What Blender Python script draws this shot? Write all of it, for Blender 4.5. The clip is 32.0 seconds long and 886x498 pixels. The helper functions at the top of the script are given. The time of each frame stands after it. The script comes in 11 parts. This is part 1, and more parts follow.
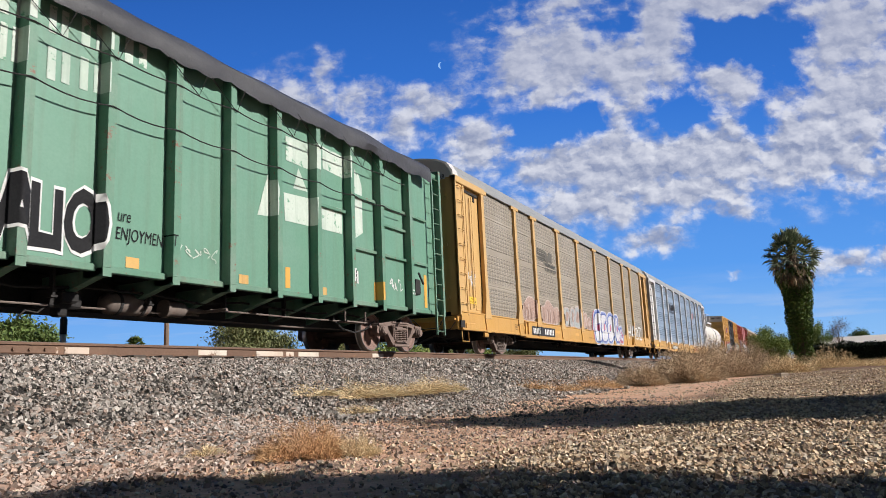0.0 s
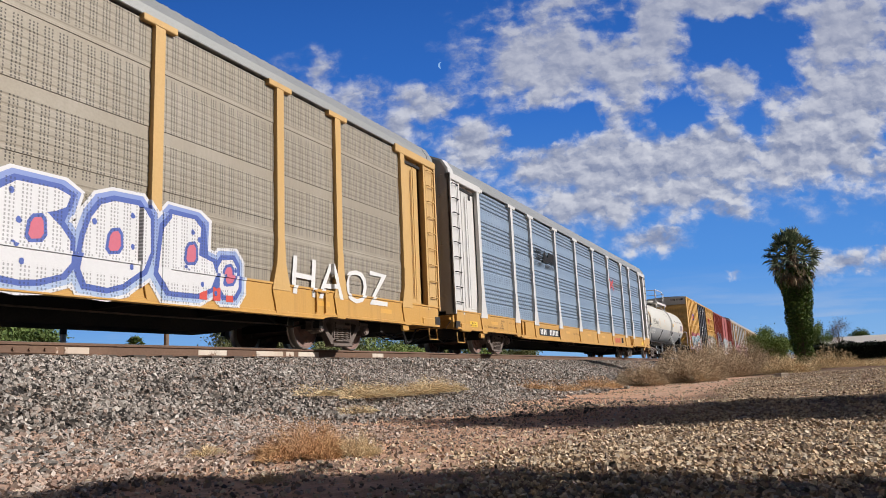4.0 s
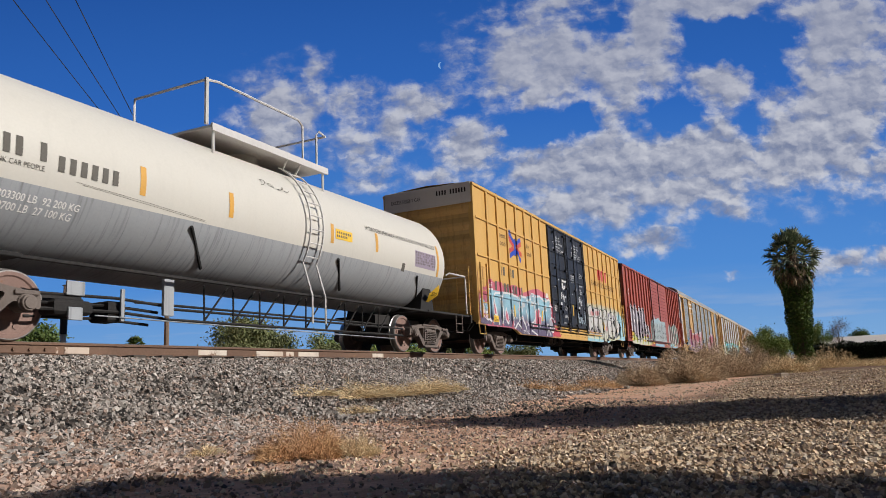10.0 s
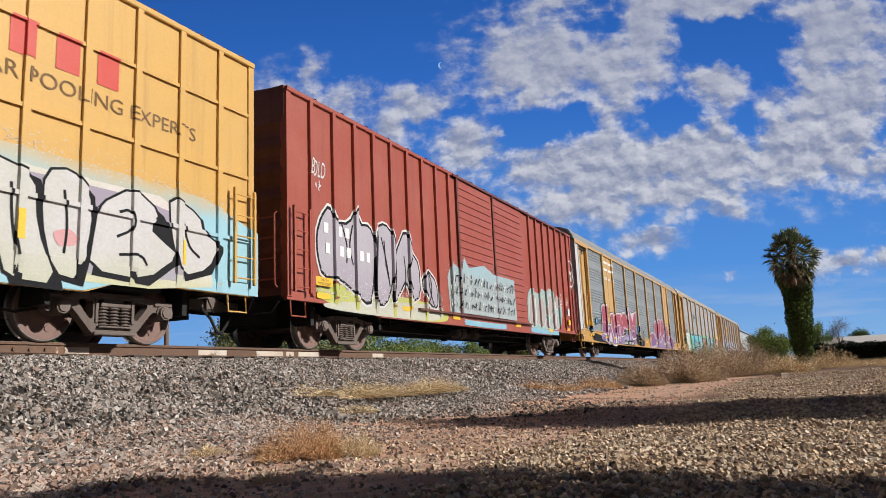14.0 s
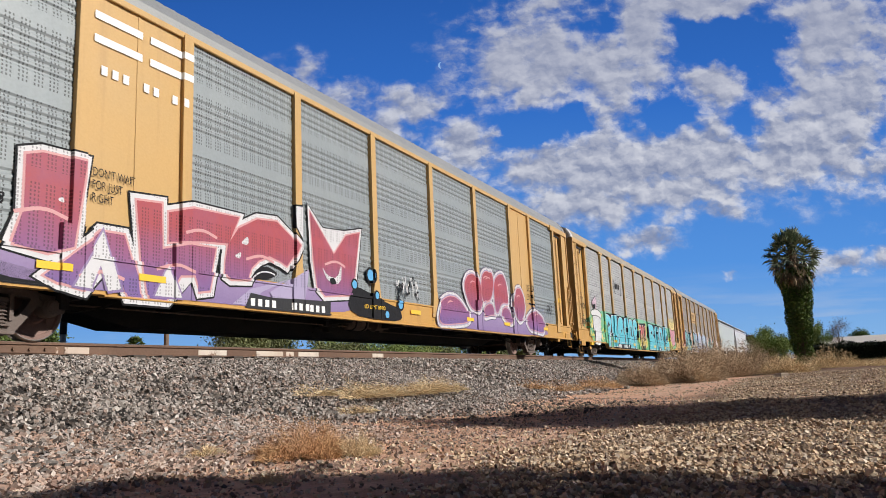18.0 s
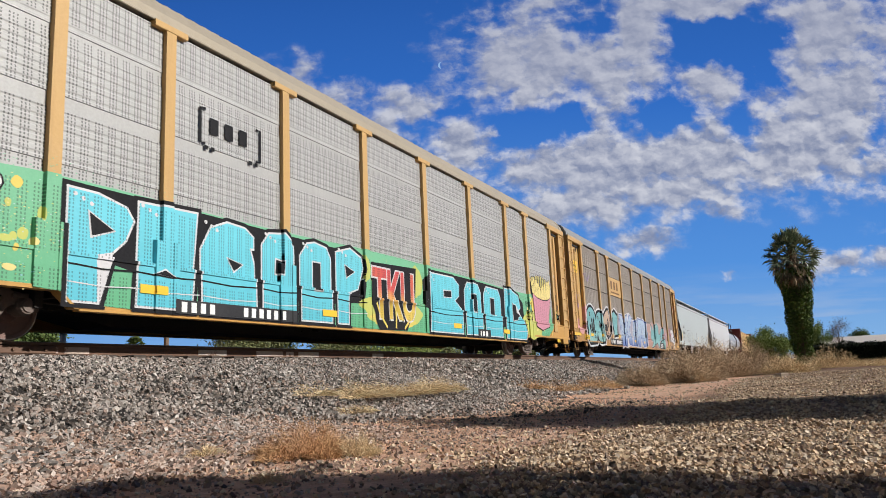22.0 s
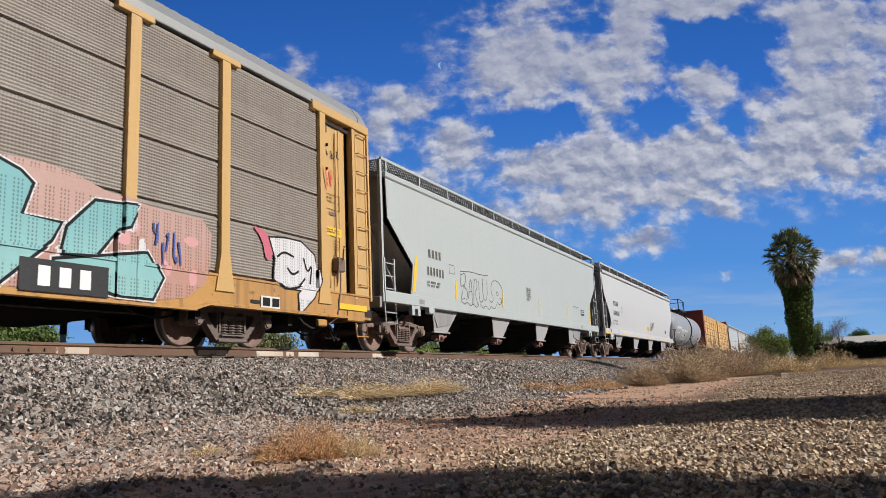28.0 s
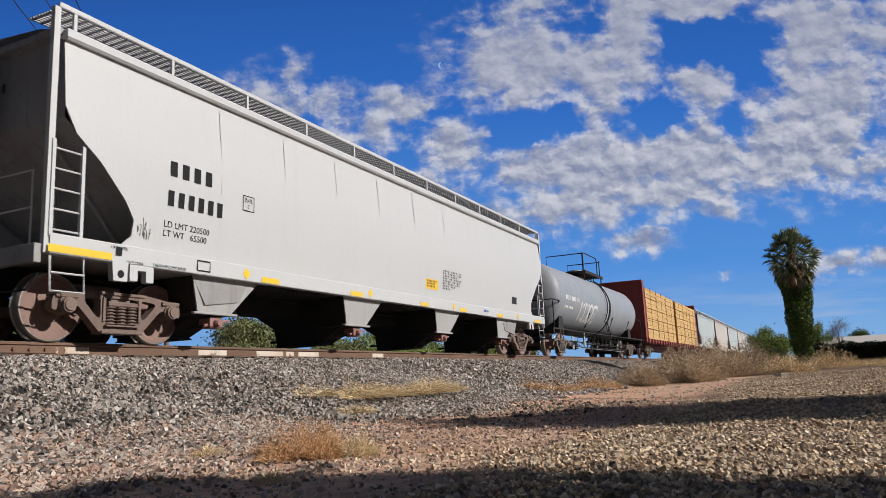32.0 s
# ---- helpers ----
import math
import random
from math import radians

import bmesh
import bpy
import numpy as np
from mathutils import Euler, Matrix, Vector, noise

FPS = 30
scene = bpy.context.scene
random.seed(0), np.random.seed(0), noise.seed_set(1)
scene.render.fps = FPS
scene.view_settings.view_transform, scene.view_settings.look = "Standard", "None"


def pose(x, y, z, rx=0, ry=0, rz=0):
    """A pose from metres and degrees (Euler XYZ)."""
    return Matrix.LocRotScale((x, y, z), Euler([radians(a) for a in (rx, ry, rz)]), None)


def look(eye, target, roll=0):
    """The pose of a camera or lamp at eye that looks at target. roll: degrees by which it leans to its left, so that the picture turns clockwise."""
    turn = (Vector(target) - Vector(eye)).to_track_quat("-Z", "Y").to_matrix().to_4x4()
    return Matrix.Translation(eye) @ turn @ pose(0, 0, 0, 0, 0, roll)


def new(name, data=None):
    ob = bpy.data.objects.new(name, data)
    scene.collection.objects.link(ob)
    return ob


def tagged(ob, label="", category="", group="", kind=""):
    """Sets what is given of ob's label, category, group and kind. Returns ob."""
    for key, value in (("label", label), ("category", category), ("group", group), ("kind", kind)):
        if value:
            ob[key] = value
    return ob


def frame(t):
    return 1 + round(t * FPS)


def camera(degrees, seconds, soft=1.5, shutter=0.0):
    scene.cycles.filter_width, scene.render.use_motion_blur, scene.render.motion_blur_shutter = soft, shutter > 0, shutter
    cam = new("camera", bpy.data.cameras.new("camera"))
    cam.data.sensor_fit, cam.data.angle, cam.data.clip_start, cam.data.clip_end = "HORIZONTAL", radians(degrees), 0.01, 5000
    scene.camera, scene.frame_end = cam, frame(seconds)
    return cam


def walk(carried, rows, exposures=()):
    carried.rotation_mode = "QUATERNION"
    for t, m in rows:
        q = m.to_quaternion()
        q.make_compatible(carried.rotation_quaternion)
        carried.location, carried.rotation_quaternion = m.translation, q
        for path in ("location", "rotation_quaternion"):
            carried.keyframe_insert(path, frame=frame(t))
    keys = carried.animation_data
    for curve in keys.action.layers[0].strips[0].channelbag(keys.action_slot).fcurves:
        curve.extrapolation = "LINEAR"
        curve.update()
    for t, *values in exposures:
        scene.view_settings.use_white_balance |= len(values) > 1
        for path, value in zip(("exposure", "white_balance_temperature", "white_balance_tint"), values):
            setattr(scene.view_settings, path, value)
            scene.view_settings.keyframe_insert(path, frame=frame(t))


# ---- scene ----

# ---- camera: on the ground beside the line, held still ----
EYE = (0.0, 0.0, 0.5)
VEL = 7.307            # train speed, m/s, towards -x
TRACK_Y = 10.13        # centre line of the track
RAIL_Z = 1.24          # top of the rail
cam = camera(61.98, 32.0, soft=0.6, shutter=0.06)
_yaw, _pit = radians(25.693), radians(10.002)
AIM = (math.cos(_yaw) * math.cos(_pit), math.sin(_yaw) * math.cos(_pit), 0.5 + math.sin(_pit))
CAM_POSE = look(EYE, AIM, -2.58)
walk(cam, [(0.0, CAM_POSE), (32.0, CAM_POSE)], exposures=((0.0, 0.3), (1.0, 0.27), (3.0, 0.18), (6.0, -0.08), (9.0, -0.1), (12.0, -0.14), (14.0, 0.04), (17.0, 0.1), (19.0, 0.05), (25.0, 0.04), (28.0, 0.02), (32.0, 0.0)))

# ---- light ----
SUN_AZ = math.atan2(-0.97, 0.22)      # direction towards the sun, in the ground plane
SUN_EL = radians(29)
world = bpy.data.worlds.new("sky")
scene.world = world
world.use_nodes = True
wn = world.node_tree.nodes
wl = world.node_tree.links
sky = wn.new("ShaderNodeTexSky")
sky.sky_type = "NISHITA"
sky.sun_disc = False
sky.sun_elevation = SUN_EL
sky.sun_rotation = math.pi / 2 - SUN_AZ
sky.air_density, sky.dust_density, sky.ozone_density = 1.0, 0.4, 2.5
wl.new(sky.outputs[0], wn["Background"].inputs[0])
wn["Background"].inputs[1].default_value = 0.018
sun = new("sun", bpy.data.lights.new("sun", "SUN"))
sun.data.energy = 5.0
sun.data.angle = radians(0.53)
sun.data.color = (1.0, 0.96, 0.91)
sun.matrix_world = look((math.cos(SUN_AZ) * math.cos(SUN_EL) * 50, math.sin(SUN_AZ) * math.cos(SUN_EL) * 50, math.sin(SUN_EL) * 50), (0, 0, 0))

# ---- materials ----
def nodes_of(name):
    m = bpy.data.materials.new(name)
    m.use_nodes = True
    nt = m.node_tree
    return m, nt.nodes, nt.links, nt.nodes["Principled BSDF"]


def noise_node(n, l, coord, scale, detail=4, rough=0.6, stretch=None):
    if stretch:
        mp = n.new("ShaderNodeMapping")
        mp.inputs["Scale"].default_value = stretch
        l.new(coord, mp.inputs[0])
        coord = mp.outputs[0]
    t = n.new("ShaderNodeTexNoise")
    t.inputs["Scale"].default_value, t.inputs["Detail"].default_value, t.inputs["Roughness"].default_value = scale, detail, rough
    l.new(coord, t.inputs["Vector"])
    return t.outputs["Fac"]


def ramp(n, l, fac, lo, hi, a=0.0, b=1.0):
    r = n.new("ShaderNodeMapRange")
    r.inputs["From Min"].default_value, r.inputs["From Max"].default_value = lo, hi
    r.inputs["To Min"].default_value, r.inputs["To Max"].default_value = a, b
    l.new(fac, r.inputs["Value"])
    return r.outputs[0]


def mixc(n, l, fac, a, b, mode="MIX"):
    x = n.new("ShaderNodeMix")
    x.data_type, x.blend_type = "RGBA", mode
    for k, v in ((0, fac), (6, a), (7, b)):
        if isinstance(v, bpy.types.NodeSocket):
            l.new(v, x.inputs[k])
        else:
            x.inputs[k].default_value = v if k == 0 else (*v[:3], 1.0)
    return x.outputs[2]


def math_node(n, l, op, a, b=0.0, c=0.0):
    x = n.new("ShaderNodeMath")
    x.operation = op
    for k, v in enumerate((a, b, c)):
        if isinstance(v, bpy.types.NodeSocket):
            l.new(v, x.inputs[k])
        else:
            x.inputs[k].default_value = v
    return x.outputs[0]


def paint(name, col, worn=None, rust=None, rough=0.5, metal=0.0, amount=0.35, streak=0.5, rust_at=0.64, bump=0.02, runs=(5.5, 5.5, 0.28), perf=None, grade=None, spec=0.4, jitter=0.0):
    """Weathered painted steel: two scales of fading, vertical run marks, rust spots; perf: punched holes; grade: a second sprayed colour by height."""
    m, n, l, bsdf = nodes_of(name)
    tc = n.new("ShaderNodeTexCoord").outputs["Object"]
    worn = worn or tuple(min(1, c * 0.7 + 0.12) for c in col)
    out = col
    if grade:
        sep = n.new("ShaderNodeSeparateXYZ")
        l.new(tc, sep.inputs[0])
        wob = noise_node(n, l, tc, 1.3)
        zz = math_node(n, l, "ADD", sep.outputs[2], math_node(n, l, "MULTIPLY", wob, grade[3] if len(grade) > 3 else 0.4))
        out = mixc(n, l, ramp(n, l, zz, grade[1], grade[2]), col, grade[0])
    big = noise_node(n, l, tc, 0.9, 5)
    out = mixc(n, l, ramp(n, l, big, 0.42, 0.75, 0.0, amount), out, worn)
    fine = noise_node(n, l, tc, 26.0, 3)
    out = mixc(n, l, ramp(n, l, fine, 0.35, 0.8, 0.0, amount * 0.6), out, tuple(c * 0.72 for c in col))
    if streak:
        run = noise_node(n, l, tc, 1.0, 5, 0.65, runs)
        out = mixc(n, l, ramp(n, l, run, 0.52, 0.78, 0.0, streak), out, tuple(c * 0.5 for c in (rust or worn)))
    if rust:
        spot = noise_node(n, l, tc, 4.2, 8, 0.72)
        out = mixc(n, l, ramp(n, l, spot, rust_at, rust_at + 0.05), out, rust)
    if jitter:
        oi = n.new("ShaderNodeObjectInfo")
        out = mixc(n, l, ramp(n, l, oi.outputs["Random"], 0, 1, 0.0, jitter), out, tuple(c * 0.55 for c in col))
    if perf:
        px, pz, group, depth = perf
        sep = n.new("ShaderNodeSeparateXYZ")
        l.new(tc, sep.inputs[0])
        fx = math_node(n, l, "ABSOLUTE", math_node(n, l, "SUBTRACT", math_node(n, l, "FRACT", math_node(n, l, "DIVIDE", sep.outputs[0], px)), 0.5))
        fz = math_node(n, l, "ABSOLUTE", math_node(n, l, "SUBTRACT", math_node(n, l, "FRACT", math_node(n, l, "DIVIDE", sep.outputs[2], pz)), 0.5))
        gx = math_node(n, l, "LESS_THAN", math_node(n, l, "FRACT", math_node(n, l, "DIVIDE", sep.outputs[0], px * group)), 0.66)
        gz = math_node(n, l, "LESS_THAN", math_node(n, l, "FRACT", math_node(n, l, "DIVIDE", sep.outputs[2], 1.08)), 0.83)
        hole = math_node(n, l, "MULTIPLY", math_node(n, l, "LESS_THAN", fx, 0.2), math_node(n, l, "LESS_THAN", fz, 0.3))
        hole = math_node(n, l, "MULTIPLY", hole, math_node(n, l, "MULTIPLY", gx, gz))
        out = mixc(n, l, math_node(n, l, "MULTIPLY", hole, depth), out, (0.015, 0.015, 0.016))
    l.new(out, bsdf.inputs["Base Color"]) if isinstance(out, bpy.types.NodeSocket) else None
    l.new(ramp(n, l, fine, 0.3, 0.8, max(0.05, rough - 0.08), min(1, rough + 0.15)), bsdf.inputs["Roughness"])
    bsdf.inputs["Metallic"].default_value = metal
    bsdf.inputs["Specular IOR Level"].default_value = spec
    b = n.new("ShaderNodeBump")
    b.inputs["Strength"].default_value, b.inputs["Distance"].default_value = 0.35, bump
    l.new(math_node(n, l, "ADD", math_node(n, l, "MULTIPLY", big, 1.5), math_node(n, l, "MULTIPLY", fine, 0.25)), b.inputs["Height"])
    l.new(b.outputs[0], bsdf.inputs["Normal"])
    return m


def stone(name, cols, rough=0.9, bump=0.3, scale=60.0, island=True):
    """Broken rock or leaf litter: a colour for each island, mottled."""
    m, n, l, bsdf = nodes_of(name)
    tc = n.new("ShaderNodeTexCoord").outputs["Object"]
    if island:
        rnd = n.new("ShaderNodeNewGeometry").outputs["Random Per Island"]
    else:
        rnd = noise_node(n, l, tc, 1.7, 6, 0.7)
    cr = n.new("ShaderNodeValToRGB")
    el = cr.color_ramp.elements
    while len(el) < len(cols):
        el.new(0.5)
    for i, c in enumerate(cols):
        el[i].position = i / (len(cols) - 1)
        el[i].color = (*c, 1)
    l.new(rnd, cr.inputs[0])
    fine = noise_node(n, l, tc, scale, 4)
    patch = noise_node(n, l, tc, 0.6, 5)
    out = mixc(n, l, ramp(n, l, fine, 0.4, 0.75, 0.0, 0.5), cr.outputs[0], tuple(c * 0.55 for c in cols[0]))
    out = mixc(n, l, ramp(n, l, patch, 0.45, 0.7, 0.0, 0.2), out, tuple(min(1, c * 1.25) for c in cols[-1]))
    l.new(out, bsdf.inputs["Base Color"])
    bsdf.inputs["Roughness"].default_value = rough
    bsdf.inputs["Specular IOR Level"].default_value = 0.25
    b = n.new("ShaderNodeBump")
    b.inputs["Strength"].default_value, b.inputs["Distance"].default_value = bump, 0.02
    l.new(fine, b.inputs["Height"])
    l.new(b.outputs[0], bsdf.inputs["Normal"])
    return m


# ---- mesh building ----
class Solid:
    """Collects vertices and faces for one mesh."""

    def __init__(self):
        self.v, self.f = [], []

    def add(self, vs, fs):
        k = len(self.v)
        self.v += [tuple(p) for p in vs]
        self.f += [tuple(k + i for i in q) for q in fs]
        return self

    def box(self, x0, x1, y0, y1, z0, z1, c=0.0):
        if x0 > x1:
            x0, x1 = x1, x0
        if y0 > y1:
            y0, y1 = y1, y0
        if z0 > z1:
            z0, z1 = z1, z0
        c = min(c, (x1 - x0) * 0.45, (y1 - y0) * 0.45, (z1 - z0) * 0.45)
        if c <= 0:
            vs = [(x, y, z) for z in (z0, z1) for y in (y0, y1) for x in (x0, x1)]
            return self.add(vs, [(0, 2, 3, 1), (4, 5, 7, 6), (0, 1, 5, 4), (2, 6, 7, 3), (0, 4, 6, 2), (1, 3, 7, 5)])
        return self.ring_loft([self._rect(x0 + c, x1 - c, y0 + c, y1 - c, z0), self._rect(x0, x1, y0, y1, z0 + c), self._rect(x0, x1, y0, y1, z1 - c), self._rect(x0 + c, x1 - c, y0 + c, y1 - c, z1)])

    @staticmethod
    def _rect(x0, x1, y0, y1, z):
        return [(x0, y0, z), (x1, y0, z), (x1, y1, z), (x0, y1, z)]

    def ring_loft(self, rings, caps=True, closed=True):
        k, m = len(self.v), len(rings[0])
        for r in rings:
            self.v += [tuple(p) for p in r]
        for i in range(len(rings) - 1):
            for j in range(m if closed else m - 1):
                a, b = k + i * m + j, k + i * m + (j + 1) % m
                self.f.append((a, b, b + m, a + m))
        if caps and closed:
            self.f.append(tuple(k + j for j in reversed(range(m))))
            self.f.append(tuple(k + (len(rings) - 1) * m + j for j in range(m)))
        return self

    def prism(self, pts, y0, y1):
        """A polygon in x, z drawn out along y."""
        m = len(pts)
        return self.ring_loft([[(x, y0, z) for x, z in pts], [(x, y1, z) for x, z in pts]])

    def tube(self, path, r, n=6, caps=True):
        path = [Vector(p) for p in path]
        rings = []
        for i, p in enumerate(path):
            d = (path[min(i + 1, len(path) - 1)] - path[max(i - 1, 0)]).normalized()
            a = d.cross(Vector((0, 0, 1)) if abs(d.z) < 0.9 else Vector((1, 0, 0))).normalized()
            b = d.cross(a)
            rr = r[i] if isinstance(r, (list, tuple)) else r
            rings.append([p + (a * math.cos(2 * math.pi * k / n) + b * math.sin(2 * math.pi * k / n)) * rr for k in range(n)])
        return self.ring_loft(rings, caps)

    def lathe(self, prof, n, axis="x", at=(0, 0, 0)):
        """prof: (along, radius) pairs turned about an axis through at."""
        rings = []
        for s, r in prof:
            ring = []
            for k in range(n):
                a = 2 * math.pi * k / n
                u, w = r * math.cos(a), r * math.sin(a)
                p = {"x": (s, u, w), "y": (u, s, w), "z": (u, w, s)}[axis]
                ring.append((at[0] + p[0], at[1] + p[1], at[2] + p[2]))
            rings.append(ring)
        return self.ring_loft(rings)

    def mesh(self, name, smooth=False):
        me = bpy.data.meshes.new(name)
        me.from_pydata(self.v, [], self.f)
        bm = bmesh.new()
        bm.from_mesh(me)
        bmesh.ops.recalc_face_normals(bm, faces=bm.faces)
        bm.to_mesh(me)
        bm.free()
        if smooth:
            me.polygons.foreach_set("use_smooth", [True] * len(me.polygons))
            me.set_sharp_from_angle(angle=radians(38))
        return me


def part(name, solid, material, parent=None, label="", smooth=False):
    """One mesh object under a thing or under a part."""
    me = solid.mesh(name, smooth) if isinstance(solid, Solid) else solid
    if material and not me.materials:
        me.materials.append(material)
    ob = new(name, me)
    ob.parent = parent
    if label:
        ob["label"] = label
    return ob


def thing(name, label, category, at=(0, 0, 0), group="", kind=""):
    ob = new(name)
    ob.location = at
    ob.empty_display_size = 0.3
    return tagged(ob, label, category, group, kind)


def fast_mesh(name, verts, faces):
    """verts (n,3) and faces (m,k) arrays, made without loops."""
    me = bpy.data.meshes.new(name)
    m, k = faces.shape
    me.vertices.add(len(verts))
    me.vertices.foreach_set("co", verts.astype(np.float32).ravel())
    me.loops.add(m * k)
    me.loops.foreach_set("vertex_index", faces.astype(np.int32).ravel())
    me.polygons.add(m)
    me.polygons.foreach_set("loop_start", np.arange(0, m * k, k, dtype=np.int32))
    me.update(calc_edges=True)
    me.shade_flat()
    return me

# ---- ground: one sheet from the line to the horizon ----
def ground_z(x, y):
    """Height of the ground: a flat service strip, the ballast shoulder, the bed under the track, and level land beyond."""
    prof = ((-9e9, 0.0), (4.3, 0.0), (5.4, 0.05), (8.5, 0.96), (8.85, 1.0), (11.4, 1.0), (15.0, 0.05), (9e9, 0.0))
    for (a, za), (b, zb) in zip(prof, prof[1:]):
        if y <= b:
            z = za + (zb - za) * (y - a) / (b - a)
            break
    return z


def ground_bumps(x, y):
    if abs(x) > 90 or abs(y) > 60 or 9.0 < y < 11.3:
        return 0.0
    f = 0.05 * noise.noise((x * 0.5, y * 0.5, 3.1)) + 0.025 * noise.noise((x * 1.9, y * 1.9, 7.7))
    if y > 5.6:
        f *= 0.6
    far = max(0.0, x - 14.0) * max(0.0, min(1.0, (4.5 - y) / 6.0))
    return f + min(0.32, far * 0.02)


def spaced(lo, hi, near, fine, grow):
    out, p, s = [], near[0], fine
    q = near[0]
    while q < near[1]:
        out.append(q)
        q += fine
    while q < hi:
        out.append(q)
        s *= grow
        q += s
    out.append(hi)
    s = fine
    while p > lo:
        s *= grow
        p -= s
        out.insert(0, max(p, lo))
    return out


gx = spaced(-4000.0, 4000.0, (-2.0, 40.0), 0.22, 1.25)
gy = spaced(-4000.0, 4000.0, (-6.0, 9.0), 0.2, 1.25)
sheet = Solid()
sheet.v = [(x, y, ground_z(x, y) + ground_bumps(x, y)) for y in gy for x in gx]
sheet.f = [(j * len(gx) + i, j * len(gx) + i + 1, (j + 1) * len(gx) + i + 1, (j + 1) * len(gx) + i) for j in range(len(gy) - 1) for i in range(len(gx) - 1)]


def ground_material():
    m, n, l, bsdf = nodes_of("desert_ground")
    tc = n.new("ShaderNodeTexCoord").outputs["Object"]
    sep = n.new("ShaderNodeSeparateXYZ")
    l.new(tc, sep.inputs[0])
    big = noise_node(n, l, tc, 0.55, 6, 0.65)
    mid = noise_node(n, l, tc, 6.0, 6, 0.7)
    fine = noise_node(n, l, tc, 55.0, 5, 0.7)
    dirt = mixc(n, l, ramp(n, l, big, 0.35, 0.65), (0.80, 0.47, 0.30), (0.84, 0.56, 0.40))
    dirt = mixc(n, l, ramp(n, l, mid, 0.4, 0.7, 0.0, 0.6), dirt, (0.34, 0.19, 0.12))
    # near-black mix under the ballast puts shade into the gaps between stones
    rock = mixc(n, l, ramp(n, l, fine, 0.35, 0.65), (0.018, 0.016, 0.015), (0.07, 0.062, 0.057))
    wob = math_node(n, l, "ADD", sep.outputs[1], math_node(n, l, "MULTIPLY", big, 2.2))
    # darker dirt under the gravel lane puts shade into the gaps between pebbles
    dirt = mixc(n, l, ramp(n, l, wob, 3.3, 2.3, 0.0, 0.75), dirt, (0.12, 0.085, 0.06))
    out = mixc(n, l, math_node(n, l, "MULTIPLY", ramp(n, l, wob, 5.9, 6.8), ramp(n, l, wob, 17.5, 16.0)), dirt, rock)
    out = mixc(n, l, ramp(n, l, fine, 0.5, 0.75, 0.0, 0.5), out, (0.13, 0.095, 0.07))
    l.new(out, bsdf.inputs["Base Color"])
    bsdf.inputs["Roughness"].default_value = 0.95
    bsdf.inputs["Specular IOR Level"].default_value = 0.2
    b = n.new("ShaderNodeBump")
    b.inputs["Strength"].default_value, b.inputs["Distance"].default_value = 0.8, 0.05
    l.new(math_node(n, l, "ADD", fine, math_node(n, l, "MULTIPLY", mid, 1.5)), b.inputs["Height"])
    l.new(b.outputs[0], bsdf.inputs["Normal"])
    return m


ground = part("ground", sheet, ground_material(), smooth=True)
tagged(ground, "dry reddish desert dirt rising to a grey ballast bed", "ground", kind="structure")

# ---- loose stones ----
CHIP_V = np.array([(x, y, z) for z in (-1, 1) for y in (-1, 1) for x in (-1, 1)], float) * 0.66
CHIP_F = np.array([(0, 2, 3, 1), (4, 5, 7, 6), (0, 1, 5, 4), (2, 6, 7, 3), (0, 4, 6, 2), (1, 3, 7, 5)], int)


def rocks(name, label, places, sizes, material, seed, flat=0.95):
    """Many angular stones in one mesh; each keeps its own island."""
    rng = np.random.default_rng(seed)
    k = len(places)
    shape = (CHIP_V[None] + rng.uniform(-0.3, 0.3, (k, 8, 3))) * rng.uniform(0.5, 1.2, (k, 1, 3))
    q = rng.normal(size=(k, 4))
    q /= np.linalg.norm(q, axis=1)[:, None]
    w, x, y, z = q.T
    rot = np.stack([np.stack([1 - 2 * (y * y + z * z), 2 * (x * y - z * w), 2 * (x * z + y * w)], -1), np.stack([2 * (x * y + z * w), 1 - 2 * (x * x + z * z), 2 * (y * z - x * w)], -1), np.stack([2 * (x * z - y * w), 2 * (y * z + x * w), 1 - 2 * (x * x + y * y)], -1)], 1)
    v = np.einsum("kij,kvj->kvi", rot, shape) * (sizes[:, None, None] * 0.5)
    v[:, :, 2] *= flat
    v += places[:, None, :] + np.stack([np.zeros(k), np.zeros(k), sizes * 0.18], -1)[:, None, :]
    f = CHIP_F[None] + (np.arange(k) * 8)[:, None, None]
    ob = new(name, fast_mesh(name, v.reshape(-1, 3), f.reshape(-1, 4)))
    ob.data.materials.append(material)
    return tagged(ob, label, "gravel", kind="stuff")


def scatter(x0, x1, y0, y1, count, seed, keep=None):
    rng = np.random.default_rng(seed)
    u = rng.uniform(0, 1, count)
    pts = np.stack([x0 + (x1 - x0) * u, rng.uniform(y0, y1, count)], -1)
    if keep is not None:
        pts = pts[keep(pts, rng)]
    z = np.array([ground_z(a, b) + ground_bumps(a, b) for a, b in pts])
    return np.column_stack([pts, z]), rng


BALLAST = stone("ballast_rock", ((0.035, 0.031, 0.028), (0.29, 0.246, 0.212), (0.40, 0.35, 0.31), (0.065, 0.058, 0.053), (0.36, 0.255, 0.20), (0.52, 0.465, 0.415), (0.16, 0.142, 0.127), (0.68, 0.62, 0.56)), bump=0.1)
PEBBLE = stone("desert_gravel", ((0.30, 0.20, 0.125), (0.68, 0.50, 0.32), (0.80, 0.65, 0.46), (0.50, 0.345, 0.225), (0.13, 0.095, 0.07), (0.86, 0.71, 0.55)), bump=0.1)
